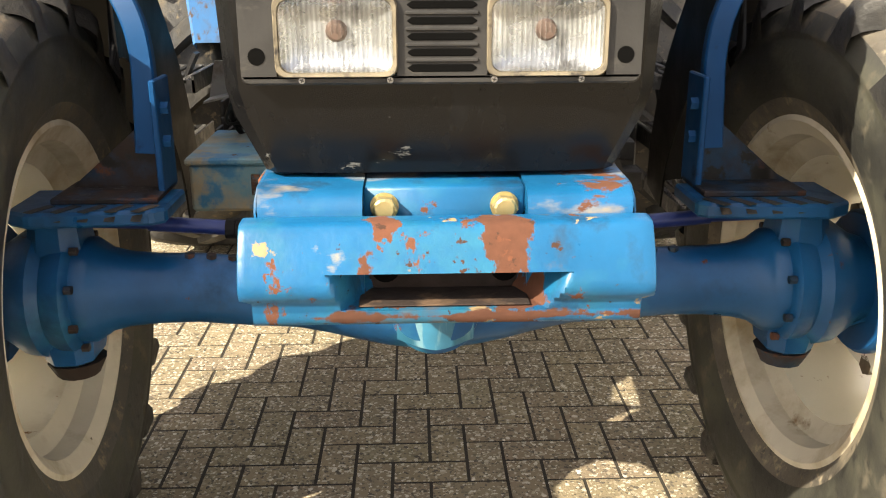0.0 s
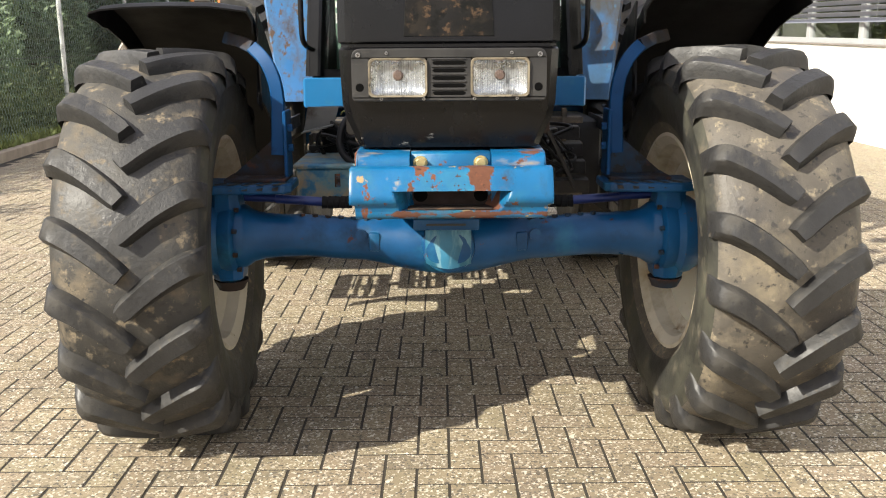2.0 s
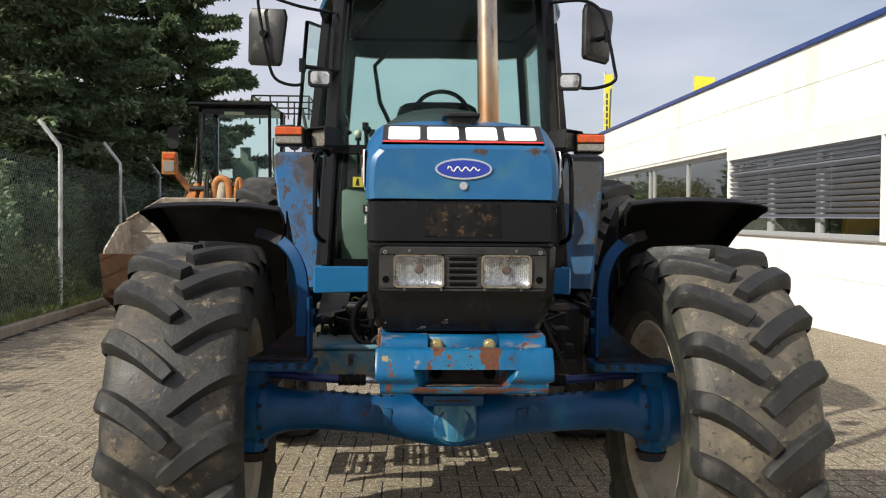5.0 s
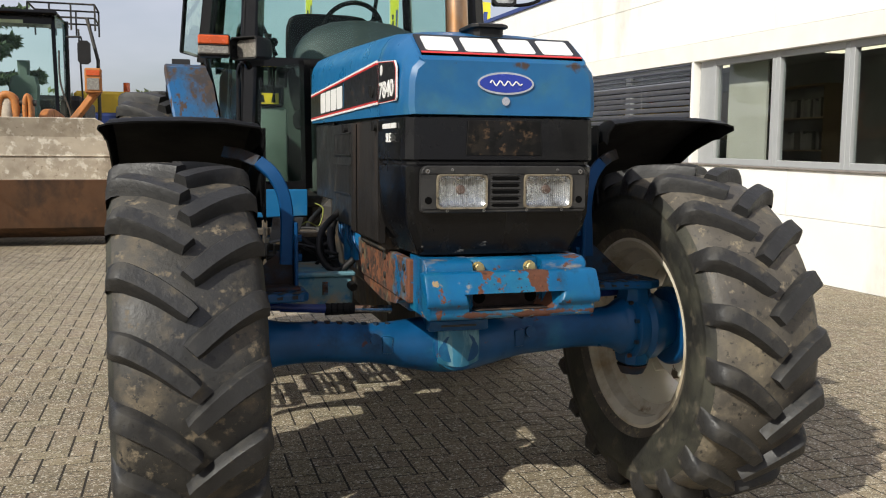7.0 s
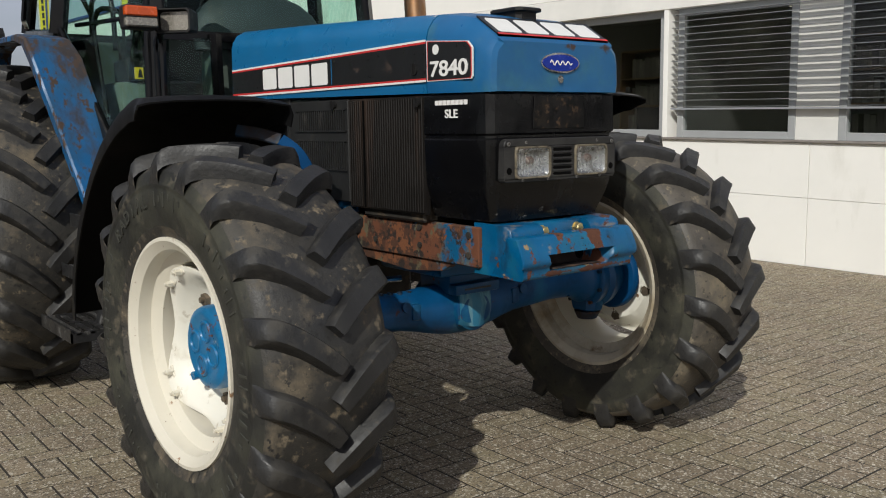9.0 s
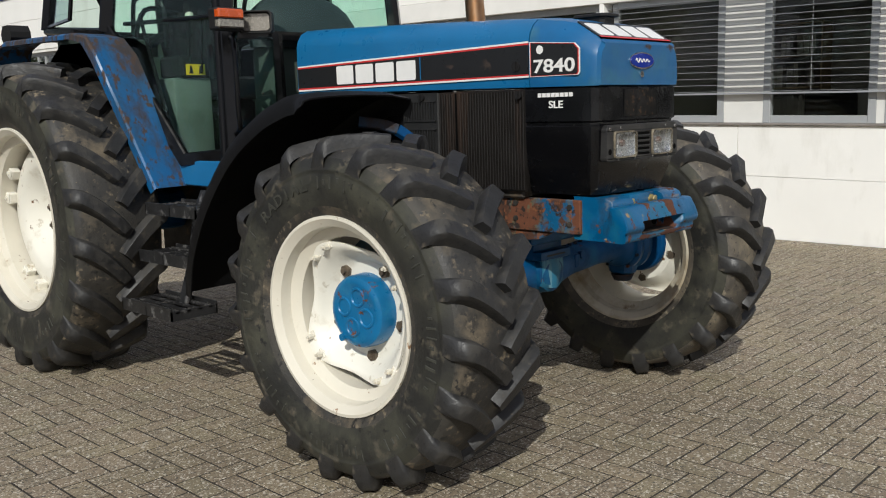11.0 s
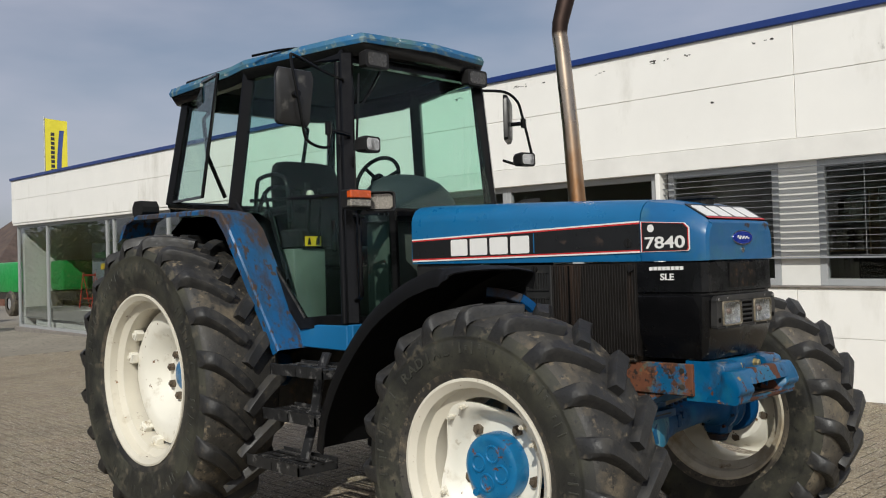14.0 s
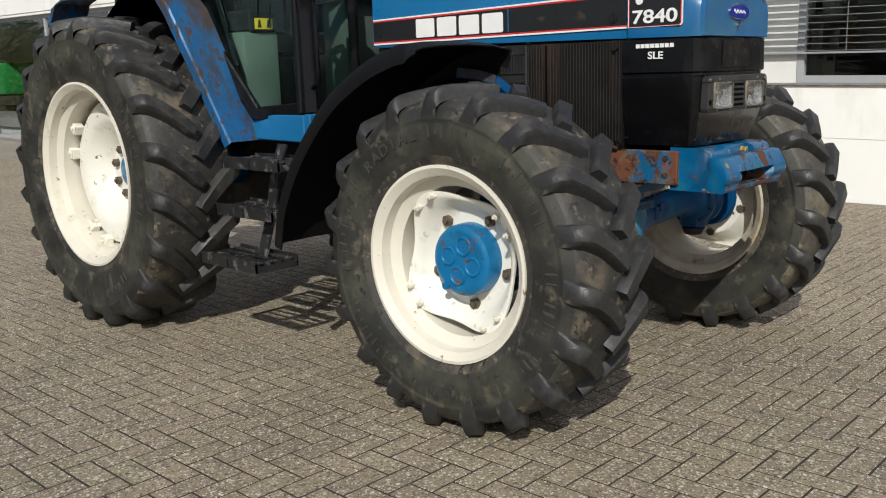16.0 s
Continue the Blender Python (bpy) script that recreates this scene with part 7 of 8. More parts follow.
for k, (yy, ww, rows) in enumerate(((-3.2, 1.6, 5), (0.2, 1.1, 4), (2.6, 1.2, 5), (5.6, 1.8, 5), (9.6, 2.2, 4), (12.0, 1.4, 5))):
    office_shelf(WX + 2.86, yy, ww, 0.30 + 0.0155 * (yy - 1), 2.35 + 0.0155 * yy, rows, 40 + k)
for yy in (-2.6, 2.4, 6.2, 9.2):
    cl = thing("ceiling_light", (WX + 1.6, yy, 2.62 + 0.0155 * yy), "lit strip light on the office ceiling", "ceiling light", "ceiling lights in the offices")
    part("housing", boxed(WX + 1.45, WX + 1.75, yy - 0.65, yy + 0.65, 2.67 + 0.0155 * (yy - 1), 2.73 + 0.0155 * (yy - 1)), ALU, cl)
    part("tube_cover", boxed(WX + 1.47, WX + 1.73, yy - 0.63, yy + 0.63, 2.64 + 0.0155 * (yy - 1), 2.668 + 0.0155 * (yy - 1)), OFFICE_LIGHT, cl, "glowing tube cover")
for yy in (-1.6, 1.2, 4.4, 8.4, 11.0):
    office_desk(WX + 0.75, yy, 1.5, 0.30 + 0.0155 * (yy - 1))
# showroom glazing at the far end
t = bmesh.new()
for y in (13.2, 16.0, 18.75, 19.15, 23.0, 25.2):
    box(t, WX + 0.10, WX + 0.18, y - 0.035, y + 0.035, -0.28, 2.76, 0.004)
box(t, WX + 0.102, WX + 0.178, 13.2, 25.2, 2.62, 2.76)
box(t, WX + 0.102, WX + 0.178, 13.2, 25.2, -0.27, -0.20)
bpart("showroom_frame", t, ALU, bld, "pale metal showroom window frame")
gw = bpart("showroom_glass", boxed(WX + 0.135, WX + 0.145, 13.2, 25.2, -0.24, 2.7), WIN_GLASS, bld, "large showroom glass")
gw.visible_shadow = False
bpart("showroom_plinth", boxed(WX - 0.03, WX + 0.25, 13.15, 25.2, -0.6, -0.27), SILL_M, bld)

# showroom machine, green, behind the glass
sm = thing("farm_trailer", (WX + 2.5, 22.5, 0.3), "bright green farm implement behind the showroom glass", "machine")
t = boxed(WX + 1.0, WX + 2.6, 24.2, 26.4, 1.12, 2.02, 0.10, 2)
part("hopper", t, GREEN_M, sm, "bright green sheet hopper", 40)
t = boxed(WX + 1.0, WX + 2.6, 26.5, 30.5, 1.05, 2.06, 0.10, 2)
part("hood", t, GREEN_M, sm, "bright green machine hood", 40)
part("drawbar", boxed(WX + 1.3, WX + 2.3, 22.6, 24.3, 0.72, 0.90, 0.03), DARK_METAL, sm)
for y in (25.1, 26.6, 28.6):
    t = bmesh.new()
    lathe(t, [(-0.15, 0.20), (-0.15, 0.36), (-0.10, 0.42), (0.10, 0.42), (0.15, 0.36), (0.15, 0.20)], 20, "x", (WX + 1.1, y, 0.70))
    part("wheel", t, RUBBER, sm, "", 40)
    t = bmesh.new()
    rod(t, (WX + 0.99, y, 0.70), (WX + 1.1, y, 0.70), 0.20, n=16)
    part("wheel_rim", t, ALU, sm)
part("frame", boxed(WX + 1.05, WX + 2.5, 23.4, 30.2, 0.84, 1.10), DARK_METAL, sm)

# display stand, board and low plinth inside the showroom
ds = thing("display_stand", (WX + 1.0, 22.3, 0.0), "red tubular display stand behind the showroom glass", "stand")
for y in (21.9, 22.7):
    t = bmesh.new()
    tube(t, [(WX + 0.8, y, 0.1), (WX + 1.0, y + 0.05, 1.62), (WX + 1.25, y, 0.1)], 0.025, 8)
    part("stand_leg", t, RED_M, ds, "red stand leg")
for z in (0.9, 1.55):
    t = bmesh.new()
    tube(t, [(WX + 0.98, 21.9, z), (WX + 0.98, 22.7, z)], 0.025, 8)
    part("stand_rail", t, RED_M, ds, "red stand rail")
bd = thing("display_board", (WX + 1.2, 21.8, 0.0), "grey display board with a green bar on a frame", "board")
part("board", boxed(WX + 1.2, WX + 1.25, 21.2, 22.6, 0.6, 2.45, 0.01), surface("grey_board", (0.20, 0.24, 0.27), 0.6, 0, 0.2, 4.0, 0.05), bd)
part("board_bar", boxed(WX + 1.19, WX + 1.2, 21.35, 22.4, 2.02, 2.18), surface("pale_green_bar", (0.10, 0.33, 0.16), 0.6), bd)
part("board_bar", boxed(WX + 1.19, WX + 1.2, 21.7, 22.0, 1.70, 1.86), YELLOW, bd)
solid("display_plinth", boxed(WX + 0.35, WX + 0.75, 19.6, 24.6, 0.0, 0.62, 0.01), surface("white_plinth", (0.75, 0.75, 0.72), 0.6, 0, 0.05, 3.0, 0.05), "low white display plinth behind the glass", "plinth")

# ---- fence, trees, loader ----
GALV = surface("galvanised_steel", (0.50, 0.51, 0.49), 0.55, 0.3, 0.15, 5.0, 0.1, 60, [((0.30, 0.30, 0.28), 8, 0.54, 0.66, 0.7, 180, None)])
STRAND = surface("weathered_strand", (0.11, 0.11, 0.10), 0.6, 0.3, 0.2, 5.0, 0.0)
WIRE = surface("green_wire", (0.20, 0.27, 0.23), 0.5, 0.1, 0.2, 5.0, 0.0)
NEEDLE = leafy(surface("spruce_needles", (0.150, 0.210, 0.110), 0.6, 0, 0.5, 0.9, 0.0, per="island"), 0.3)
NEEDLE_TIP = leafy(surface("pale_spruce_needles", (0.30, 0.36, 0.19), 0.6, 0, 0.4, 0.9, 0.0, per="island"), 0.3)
BARK = surface("spruce_bark", (0.09, 0.065, 0.045), 0.9, 0, 0.3, 5.0, 0.5, 30)
HEDGE = leafy(surface("hedge_leaves", (0.15, 0.185, 0.075), 0.6, 0, 0.45, 1.5, 0.0, per="island"), 0.35)


def fence_x(y):
    return -5.85 - 0.074 * (y - 14.18)


posts = [6.84 + 3.67 * k for k in range(0, 7)]
fence = thing("fence", (fence_x(12), 12, 0), "wire mesh fence on galvanised posts with barbed wire", "fence")
for y in posts:
    x = fence_x(y)
    t = bmesh.new()
    tube(t, [(x, y, -0.1), (x, y, 2.56), (x - 0.01, y, 2.62), (x - 0.32, y + 0.0, 3.02)], 0.034, 10)
    part("fence_post", t, GALV, fence, "galvanised post with a bent top", 40)
    part("post_foot", boxed(x - 0.11, x + 0.11, y - 0.11, y + 0.11, -0.02, 0.07, 0.01), KERB, fence, "concrete post foot")
for y in (14.3, 18.0):
    x = fence_x(y)
    t = bmesh.new()
    tube(t, [(x, y + 0.05, 2.0), (x, y + 1.2, 0.0)], 0.024, 8)
    part("fence_brace", t, GALV, fence)
t = bmesh.new()
ya, yb, zt, dia = posts[0], posts[-1], 2.35, 0.090
n = int((yb - ya) / dia)
vs, fs = [], []


def wire_quad(p, q, w):
    d = (q - p).normalized()
    s = d.cross(Vector((1, 0, 0))) * w
    a = len(vs)
    vs.extend([p - s, q - s, q + s, p + s])
    fs.append((a, a + 1, a + 2, a + 3))


rise = zt * 0.62
for k in range(-int(rise / dia) - 1, n):
    y0 = ya + k * dia
    for sg in (0, 1):
        yy0, yy1 = (y0, y0 + rise) if sg == 0 else (y0 + rise, y0)
        p, q = Vector((0, yy0, 0.05)), Vector((0, yy1, zt))
        lo, hi = (p, q) if p.y < q.y else (q, p)
        if hi.y < ya or lo.y > yb:
            continue
        if lo.y < ya:
            lo = lo + (hi - lo) * ((ya - lo.y) / (hi.y - lo.y))
        if hi.y > yb:
            hi = lo + (hi - lo) * ((yb - lo.y) / (hi.y - lo.y))
        for v in (lo, hi):
            v.x = fence_x(v.y)
        wire_quad(lo, hi, 0.0034)
me = bpy.data.meshes.new("wire_mesh")
me.from_pydata([tuple(v) for v in vs], [], fs)
me.materials.append(WIRE)
ob = new("wire_mesh", me)
ob.parent, ob.location = fence, -ORIGIN["fence"]
tagged(ob, "green diamond wire mesh", kind="stuff")
for dz, dx in ((2.36, 0.0), (2.68, -0.06), (2.80, -0.16), (2.93, -0.27), (1.2, 0.0), (0.06, 0.0)):
    t = bmesh.new()
    tube(t, [(fence_x(ya) + dx, ya, dz), (fence_x(yb) + dx, yb, dz)], 0.0038, 6)
    part("strand_wire", t, STRAND, fence)
t = bmesh.new()
loft(t, [[(kerb_x(y) - 0.10, y, -0.05), (kerb_x(y), y, -0.05), (kerb_x(y), y, 0.115), (kerb_x(y) - 0.02, y, 0.13), (kerb_x(y) - 0.10, y, 0.13)] for y in (-8, 30)])
solid("kerb", t, KERB, "concrete kerb along the paving", "kerb", kind="structure")
t = bmesh.new()
loft(t, [[(-60, y, -0.012), (kerb_x(y) - 0.10, y, -0.012), (kerb_x(y) - 0.10, y, 0.11), (-60, y, 0.16)] for y in (-8, 30)])
solid("verge", t, GRASS_EARTH, "weedy strip of earth behind the kerb", "verge", kind="structure")


def leaf_cloud(n, place, size, rng, tilt=None):
    """n small leaf quads; place(rng) gives a point and an outward way."""
    v, f = [], []
    for _ in range(n):
        p, d = place(rng)
        d = (d + Vector((rng.gauss(0, 0.5), rng.gauss(0, 0.5), rng.gauss(0, 0.5)))).normalized()
        s = d.cross(Vector((rng.gauss(0, 1), rng.gauss(0, 1), rng.gauss(0, 1)))).normalized()
        ln, w = size * rng.uniform(0.7, 1.4), size * rng.uniform(0.16, 0.30)
        a = len(v)
        v.extend([p - s * w * 0.5, p + d * ln * 0.55 - s * w, p + d * ln, p + d * ln * 0.5 + s * w])
        f.append((a, a + 1, a + 2, a + 3))
    return v, f


GRASS = leafy(surface("verge_grass", (0.22, 0.26, 0.09), 0.7, 0, 0.4, 1.5, 0.0, per="island"), 0.3)


def grass_spot(rng):
    y = rng.uniform(7, 26)
    x = kerb_x(y) - 0.10 - 0.45 * rng.random() ** 1.4
    return Vector((x, y, 0.10)), Vector((0, 0, 1.6))


v, f = leaf_cloud(9000, grass_spot, 0.11, random.Random(31))
me = bpy.data.meshes.new("verge_grass")
me.from_pydata([tuple(p) for p in v], [], f)
me.materials.append(GRASS)
tagged(new("verge_grass", me), "pale dry green grass between kerb and fence", "grass", kind="stuff")


def spruce(at, h, r, seed, leaves, low=0.0):
    rng = random.Random(seed)
    o = Vector(at)
    th = thing("spruce_tree", at, "tall dark green spruce with drooping branches", "tree", "spruces behind the fence")
    t = bmesh.new()
    rod(t, o, o + Vector((0, 0, h)), r * 0.055, 0.02, n=10)
    part("trunk", t, BARK, th, "grey brown spruce trunk", 40)
    limbs = []
    t = bmesh.new()
    for k in range(int(h * 9)):
        z = low + (h - low) * (k / (h * 9)) ** 1.05
        a = k * 2.399 + rng.uniform(-0.3, 0.3)
        ln = r * (1 - z / h) ** 0.8 * rng.uniform(0.75, 1.12) + 0.15
        p0 = o + Vector((0, 0, z))
        if z < 3.4 and math.cos(a) > 0:
            ln = min(ln, max(0.2, (fence_x(o.y) - 0.35 - o.x) / max(0.2, math.cos(a))))
        p1 = p0 + Vector((math.cos(a) * ln * 0.55, math.sin(a) * ln * 0.55, -0.10 * ln))
        p2 = p0 + Vector((math.cos(a) * ln, math.sin(a) * ln, -0.12 * ln + 0.05 * ln))
        limbs.append((p0, p1, p2, ln))
        sweep(t, [p0, p1, p2], circle(1.0, 5), scale=[0.012 + 0.012 * ln, 0.01 + 0.005 * ln, 0.004])
    tagged(part("branchwork", t, BARK, th), kind="stuff")
    wts = [l[3] for l in limbs]

    def place(rg, inner=0.25):
        p0, p1, p2, ln = rg.choices(limbs, wts)[0]
        s = inner + (1 - inner) * rg.random() ** 0.7
        p = p0.lerp(p1, s / 0.55) if s < 0.55 else p1.lerp(p2, (s - 0.55) / 0.45)
        side = (p2 - p0).normalized().cross(Vector((0, 0, 1)))
        sw = rg.uniform(-1, 1) * ln * 0.22 * (1.15 - s)
        p = p + side * sw + Vector((0, 0, -abs(sw) * 0.4 - rg.random() * 0.16))
        if p.z < 3.1 and p.x > fence_x(p.y) - 0.15:
            p.x = fence_x(p.y) - 0.15 - 0.5 * rg.random()
        d = (p2 - p0).normalized() * 0.8 + side * (0.9 if sw > 0 else -0.9) * 0.6 + Vector((0, 0, -0.35))
        return p, d
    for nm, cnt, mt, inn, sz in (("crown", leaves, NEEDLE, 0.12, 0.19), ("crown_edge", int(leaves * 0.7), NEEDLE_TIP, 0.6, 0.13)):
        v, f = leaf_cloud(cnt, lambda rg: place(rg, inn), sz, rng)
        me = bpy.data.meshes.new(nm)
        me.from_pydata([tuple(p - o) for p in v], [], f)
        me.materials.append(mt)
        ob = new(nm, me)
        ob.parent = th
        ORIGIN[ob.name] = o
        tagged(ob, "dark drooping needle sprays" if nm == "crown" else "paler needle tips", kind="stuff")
    return th


for k, (x, y, h, r, n) in enumerate(((-7.9, 16.5, 13, 3.0, 62000), (-10.6, 19.5, 15, 3.8, 44000), (-7.0, 22.0, 14, 3.5, 105000), (-9.3, 13.4, 12, 3.0, 52000), (-11.5, 24.0, 15, 4.2, 22000), (-15.0, 21.0, 16, 4.5, 12000))):
    spruce((x, y, 0), h, r, k + 1, int(n * 1.5))


def bushes(name, spots, n, seed, label, mat=HEDGE, size=0.09):
    rng = random.Random(seed)

    def place(rg):
        c, rr, hh = rg.choice(spots)
        a, q = rg.uniform(0, 6.283), rg.random() ** 0.5
        z = rg.random()
        k = math.sqrt(max(0.05, 1 - (z - 0.25) ** 2))
        return Vector((c[0] + math.cos(a) * rr * q * k, c[1] + math.sin(a) * rr * q * k, z * hh * rg.uniform(0.8, 1.1))), Vector((math.cos(a), math.sin(a), 0.6))
    v, f = leaf_cloud(n, place, size, rng)
    me = bpy.data.meshes.new(name)
    me.from_pydata([tuple(p) for p in v], [], f)
    me.materials.append(mat)
    return tagged(new(name, me), label, "shrubs", kind="stuff")


rb2 = random.Random(9)
bushes("undergrowth", [((fence_x(y) - rb2.uniform(0.3, 0.9), y), rb2.uniform(0.3, 0.6), rb2.uniform(0.35, 1.1)) for y in [2 + 0.55 * k for k in range(50)]], 42000, 11, "weeds and low shrubs along the fence")
bushes("dark_hedge", [((fence_x(y) - rb2.uniform(1.2, 1.9), y), rb2.uniform(0.6, 0.9), rb2.uniform(1.7, 2.6)) for y in [1 + 0.8 * k for k in range(38)]], 60000, 12, "dark hedge behind the fence", NEEDLE, 0.12)
far_spots = [((-46 + 2.6 * k + rb2.uniform(-1, 1), 95 + rb2.uniform(-6, 6)), rb2.uniform(2, 4), rb2.uniform(4, 8)) for k in range(40)]
bushes("far_woods", far_spots, 26000, 13, "distant line of trees", HEDGE, 0.75)
bushes("round_shrub", [((-0.9, 40), 1.8, 3.6), ((-2.6, 44), 2.0, 3.8)], 9000, 14, "yellowing shrubs beyond the yard", surface("yellowing_leaves", (0.16, 0.15, 0.035), 0.7, 0, 0.4, 2.0, 0.0, per="island"), 0.2)

# wheel loader facing the yard
ORANGE_PAINT = surface("orange_loader_paint", (0.42, 0.155, 0.035), 0.55, 0, 0.2, 3.0, 0.1, 40, [((0.20, 0.10, 0.05), 5, 0.50, 0.66, 0.8, 181, None), ((0.05, 0.04, 0.03), 9, 0.62, 0.70, 0.8, 182, None)])
BUCKET_DUST = surface("dusty_bucket_steel", (0.42, 0.36, 0.28), 0.85, 0, 0.15, 2.5, 0.3, 30, [((0.30, 0.25, 0.19), 2.5, 0.48, 0.66, 0.9, 183, None), ((0.62, 0.57, 0.48), 7, 0.54, 0.62, 0.9, 185, None), ((0.22, 0.17, 0.12), 12, 0.62, 0.68, 0.9, 186, None)])
BUCKET_RUST = surface("rusty_bucket_edge", (0.095, 0.045, 0.020), 0.8, 0, 0.25, 2.5, 0.3, 30, [((0.045, 0.026, 0.016), 3, 0.48, 0.65, 0.9, 187, (1, 1, 0.5)), ((0.14, 0.065, 0.028), 7, 0.60, 0.70, 0.9, 188, None)])
LC = (-3.55, 15.2)
lo = thing("wheel_loader", (LC[0], LC[1], 0), "orange and black wheel loader with a wide dusty bucket", "loader")
bx0, bx1, by = -4.98, -1.58, 10.6
prof = [(0.0, 0.90), (0.22, 0.32), (0.62, 0.18), (1.20, 0.42), (1.38, 0.95), (1.30, 1.60), (1.18, 1.88)]
t = bmesh.new()
shell(t, [[(x, by + a, min(b2, top)) for a, b2 in prof] for x, top in ((bx0, 1.50), (bx0 + 0.6, 2.0), (bx1 - 0.6, 2.0), (bx1, 1.50))], 0.03)
part("bucket", t, BUCKET_DUST, lo, "wide dust-caked loader bucket")
for x in (bx0, bx1 - 0.03):
    t = bmesh.new()
    prism(t, [(0.0 + by, 0.90), (by + 0.22, 0.32), (by + 0.62, 0.18), (by + 1.20, 0.42), (by + 1.38, 0.95), (by + 1.30, 1.50), (by + 0.75, 1.42), (by + 0.08, 1.05)], "x", x, x + 0.03)
    part("bucket_side", t, BUCKET_DUST, lo, "dusty bucket side plate")
t = bmesh.new()
shell(t, [[(x, by - 0.02 + a, b2) for a, b2 in ((-0.02, 0.98), (0.19, 0.30), (0.60, 0.14), (0.95, 0.28))] for x in (bx0 - 0.02, bx1 + 0.02)], 0.03)
part("bucket_weld", boxed(bx0 + 0.05, bx1 - 0.05, by + 1.315, by + 1.345, 1.30, 1.318, 0.003), BUCKET_DUST, lo, "weld seam across the bucket back")
part("bucket_belly", t, BUCKET_RUST, lo, "rusty bucket underside")
for sx in (-0.55, 0.55):
    t = bmesh.new()
    sweep(t, [(LC[0] + sx, by + 1.56, 0.7), (LC[0] + sx, by + 1.80, 1.72), (LC[0] + sx, by + 2.6, 1.95), (LC[0] + sx, LC[1] - 0.5, 1.9)], rect(0.14, 0.26, 0.02), smooth=4)
    part("lift_arm", t, ORANGE_PAINT, lo, "dusty orange lift arm", 40)
yl0 = by + 1.6
for x0, x1, top in ((-3.98, -3.90, 2.16), (-3.84, -3.76, 2.20)):
    t = bmesh.new()
    prism(t, [(yl0 - 0.25, 1.80), (yl0 + 0.22, 1.80), (yl0 + 0.30, top - 0.06), (yl0 + 0.22, top), (yl0 + 0.08, top), (yl0 - 0.05, 2.0)], "x", x0, x1, 0.012)
    part("linkage_plate", t, ORANGE_PAINT, lo, "dusty orange linkage plate")
for xa, xb, z1, w in ((-3.64, -3.30, 2.30, 0.11), (-3.25, -3.10, 2.27, 0.07)):
    t = bmesh.new()
    sweep(t, [(xa + w / 2, yl0, 1.78), (xa + w / 2, yl0, z1 - 0.16), ((xa + xb) / 2, yl0, z1 - w / 2), (xb - w / 2, yl0, z1 - 0.16), (xb - w / 2, yl0, 1.78)], rect(w, 0.22, 0.025), smooth=4, up=(0, 1, 0))
    part("clevis", t, ORANGE_PAINT, lo, "rounded orange clevis", 50)
for x0, x1, z1, r in ((-3.68, -3.22, 1.92, 0.07), (-3.70, -3.05, 2.12, 0.05), (-4.02, -3.72, 2.06, 0.05)):
    t = bmesh.new()
    rod(t, (x0, yl0 - 0.02, z1), (x1, yl0 - 0.02, z1), r, n=14)
    part("linkage_pin", t, DARK_METAL, lo, "dark steel linkage pin", 40)
t = bmesh.new()
rod(t, (-3.47, yl0 - 0.1, 1.80), (-3.47, yl0 + 0.02, 2.24), 0.085, n=14)
part("tilt_cylinder", t, BUCKET_DUST, lo, "dusty tilt cylinder", 40)
for x in (-3.71, -3.67):
    t = bmesh.new()
    tube(t, [(x, yl0 - 0.2, 1.8), (x - 0.03, yl0 - 0.1, 2.2), (x, yl0 + 0.05, 2.37), (x + 0.05, yl0 + 0.2, 2.2), (x + 0.03, yl0 + 0.3, 1.8)], 0.022, 8, 5)
    part("hydraulic_hose", t, BLACK_DULL, lo, "black hydraulic hose", 60)
for sd in (-1, 1):
    t = bmesh.new()
    sweep(t, [(LC[0] + sd * 0.75, 14.3, 1.85), (LC[0] + sd * 1.0, 14.2, 2.15), (LC[0] + sd * 1.27, 14.1, 2.5)], rect(0.15, 0.12, 0.02))
    part("lamp_arm", t, ORANGE_PAINT, lo, "orange lamp arm")
    part("lamp_housing", boxed(LC[0] - 0.06 + sd * 1.25 - 0.14, LC[0] - 0.06 + sd * 1.25 + 0.14, 13.95, 14.12, 2.40, 2.84, 0.02), ORANGE_PAINT, lo, "orange lamp housing")
    part("turn_lens", boxed(LC[0] - 0.06 + sd * 1.25 - 0.11, LC[0] - 0.06 + sd * 1.25 + 0.11, 13.93, 13.96, 2.71, 2.80), ORANGE, lo)
    part("head_lens", boxed(LC[0] - 0.06 + sd * 1.25 - 0.10, LC[0] - 0.06 + sd * 1.25 + 0.10, 13.93, 13.96, 2.46, 2.66), LENS_GREY, lo)
    for yy in (14.2, 17.2):
        t = bmesh.new()
        lathe(t, [(-0.28, 0.35), (-0.30, 0.6), (-0.24, 0.80), (-0.1, 0.84), (0.1, 0.84), (0.24, 0.80), (0.30, 0.6), (0.28, 0.35)], 28, "x", (LC[0] + sd * 1.05, yy, 0.84), closed=True)
        part("wheel", t, RUBBER, lo, "large loader tyre", 40)
t = boxed(LC[0] - 0.9, LC[0] + 0.9, 14.6, 19.0, 0.9, 1.75, 0.08)
box(t, LC[0] - 0.8, LC[0] + 0.8, 16.6, 19.2, 1.7, 2.5, 0.1)
part("body", t, DARK_METAL, lo, "dark loader chassis")
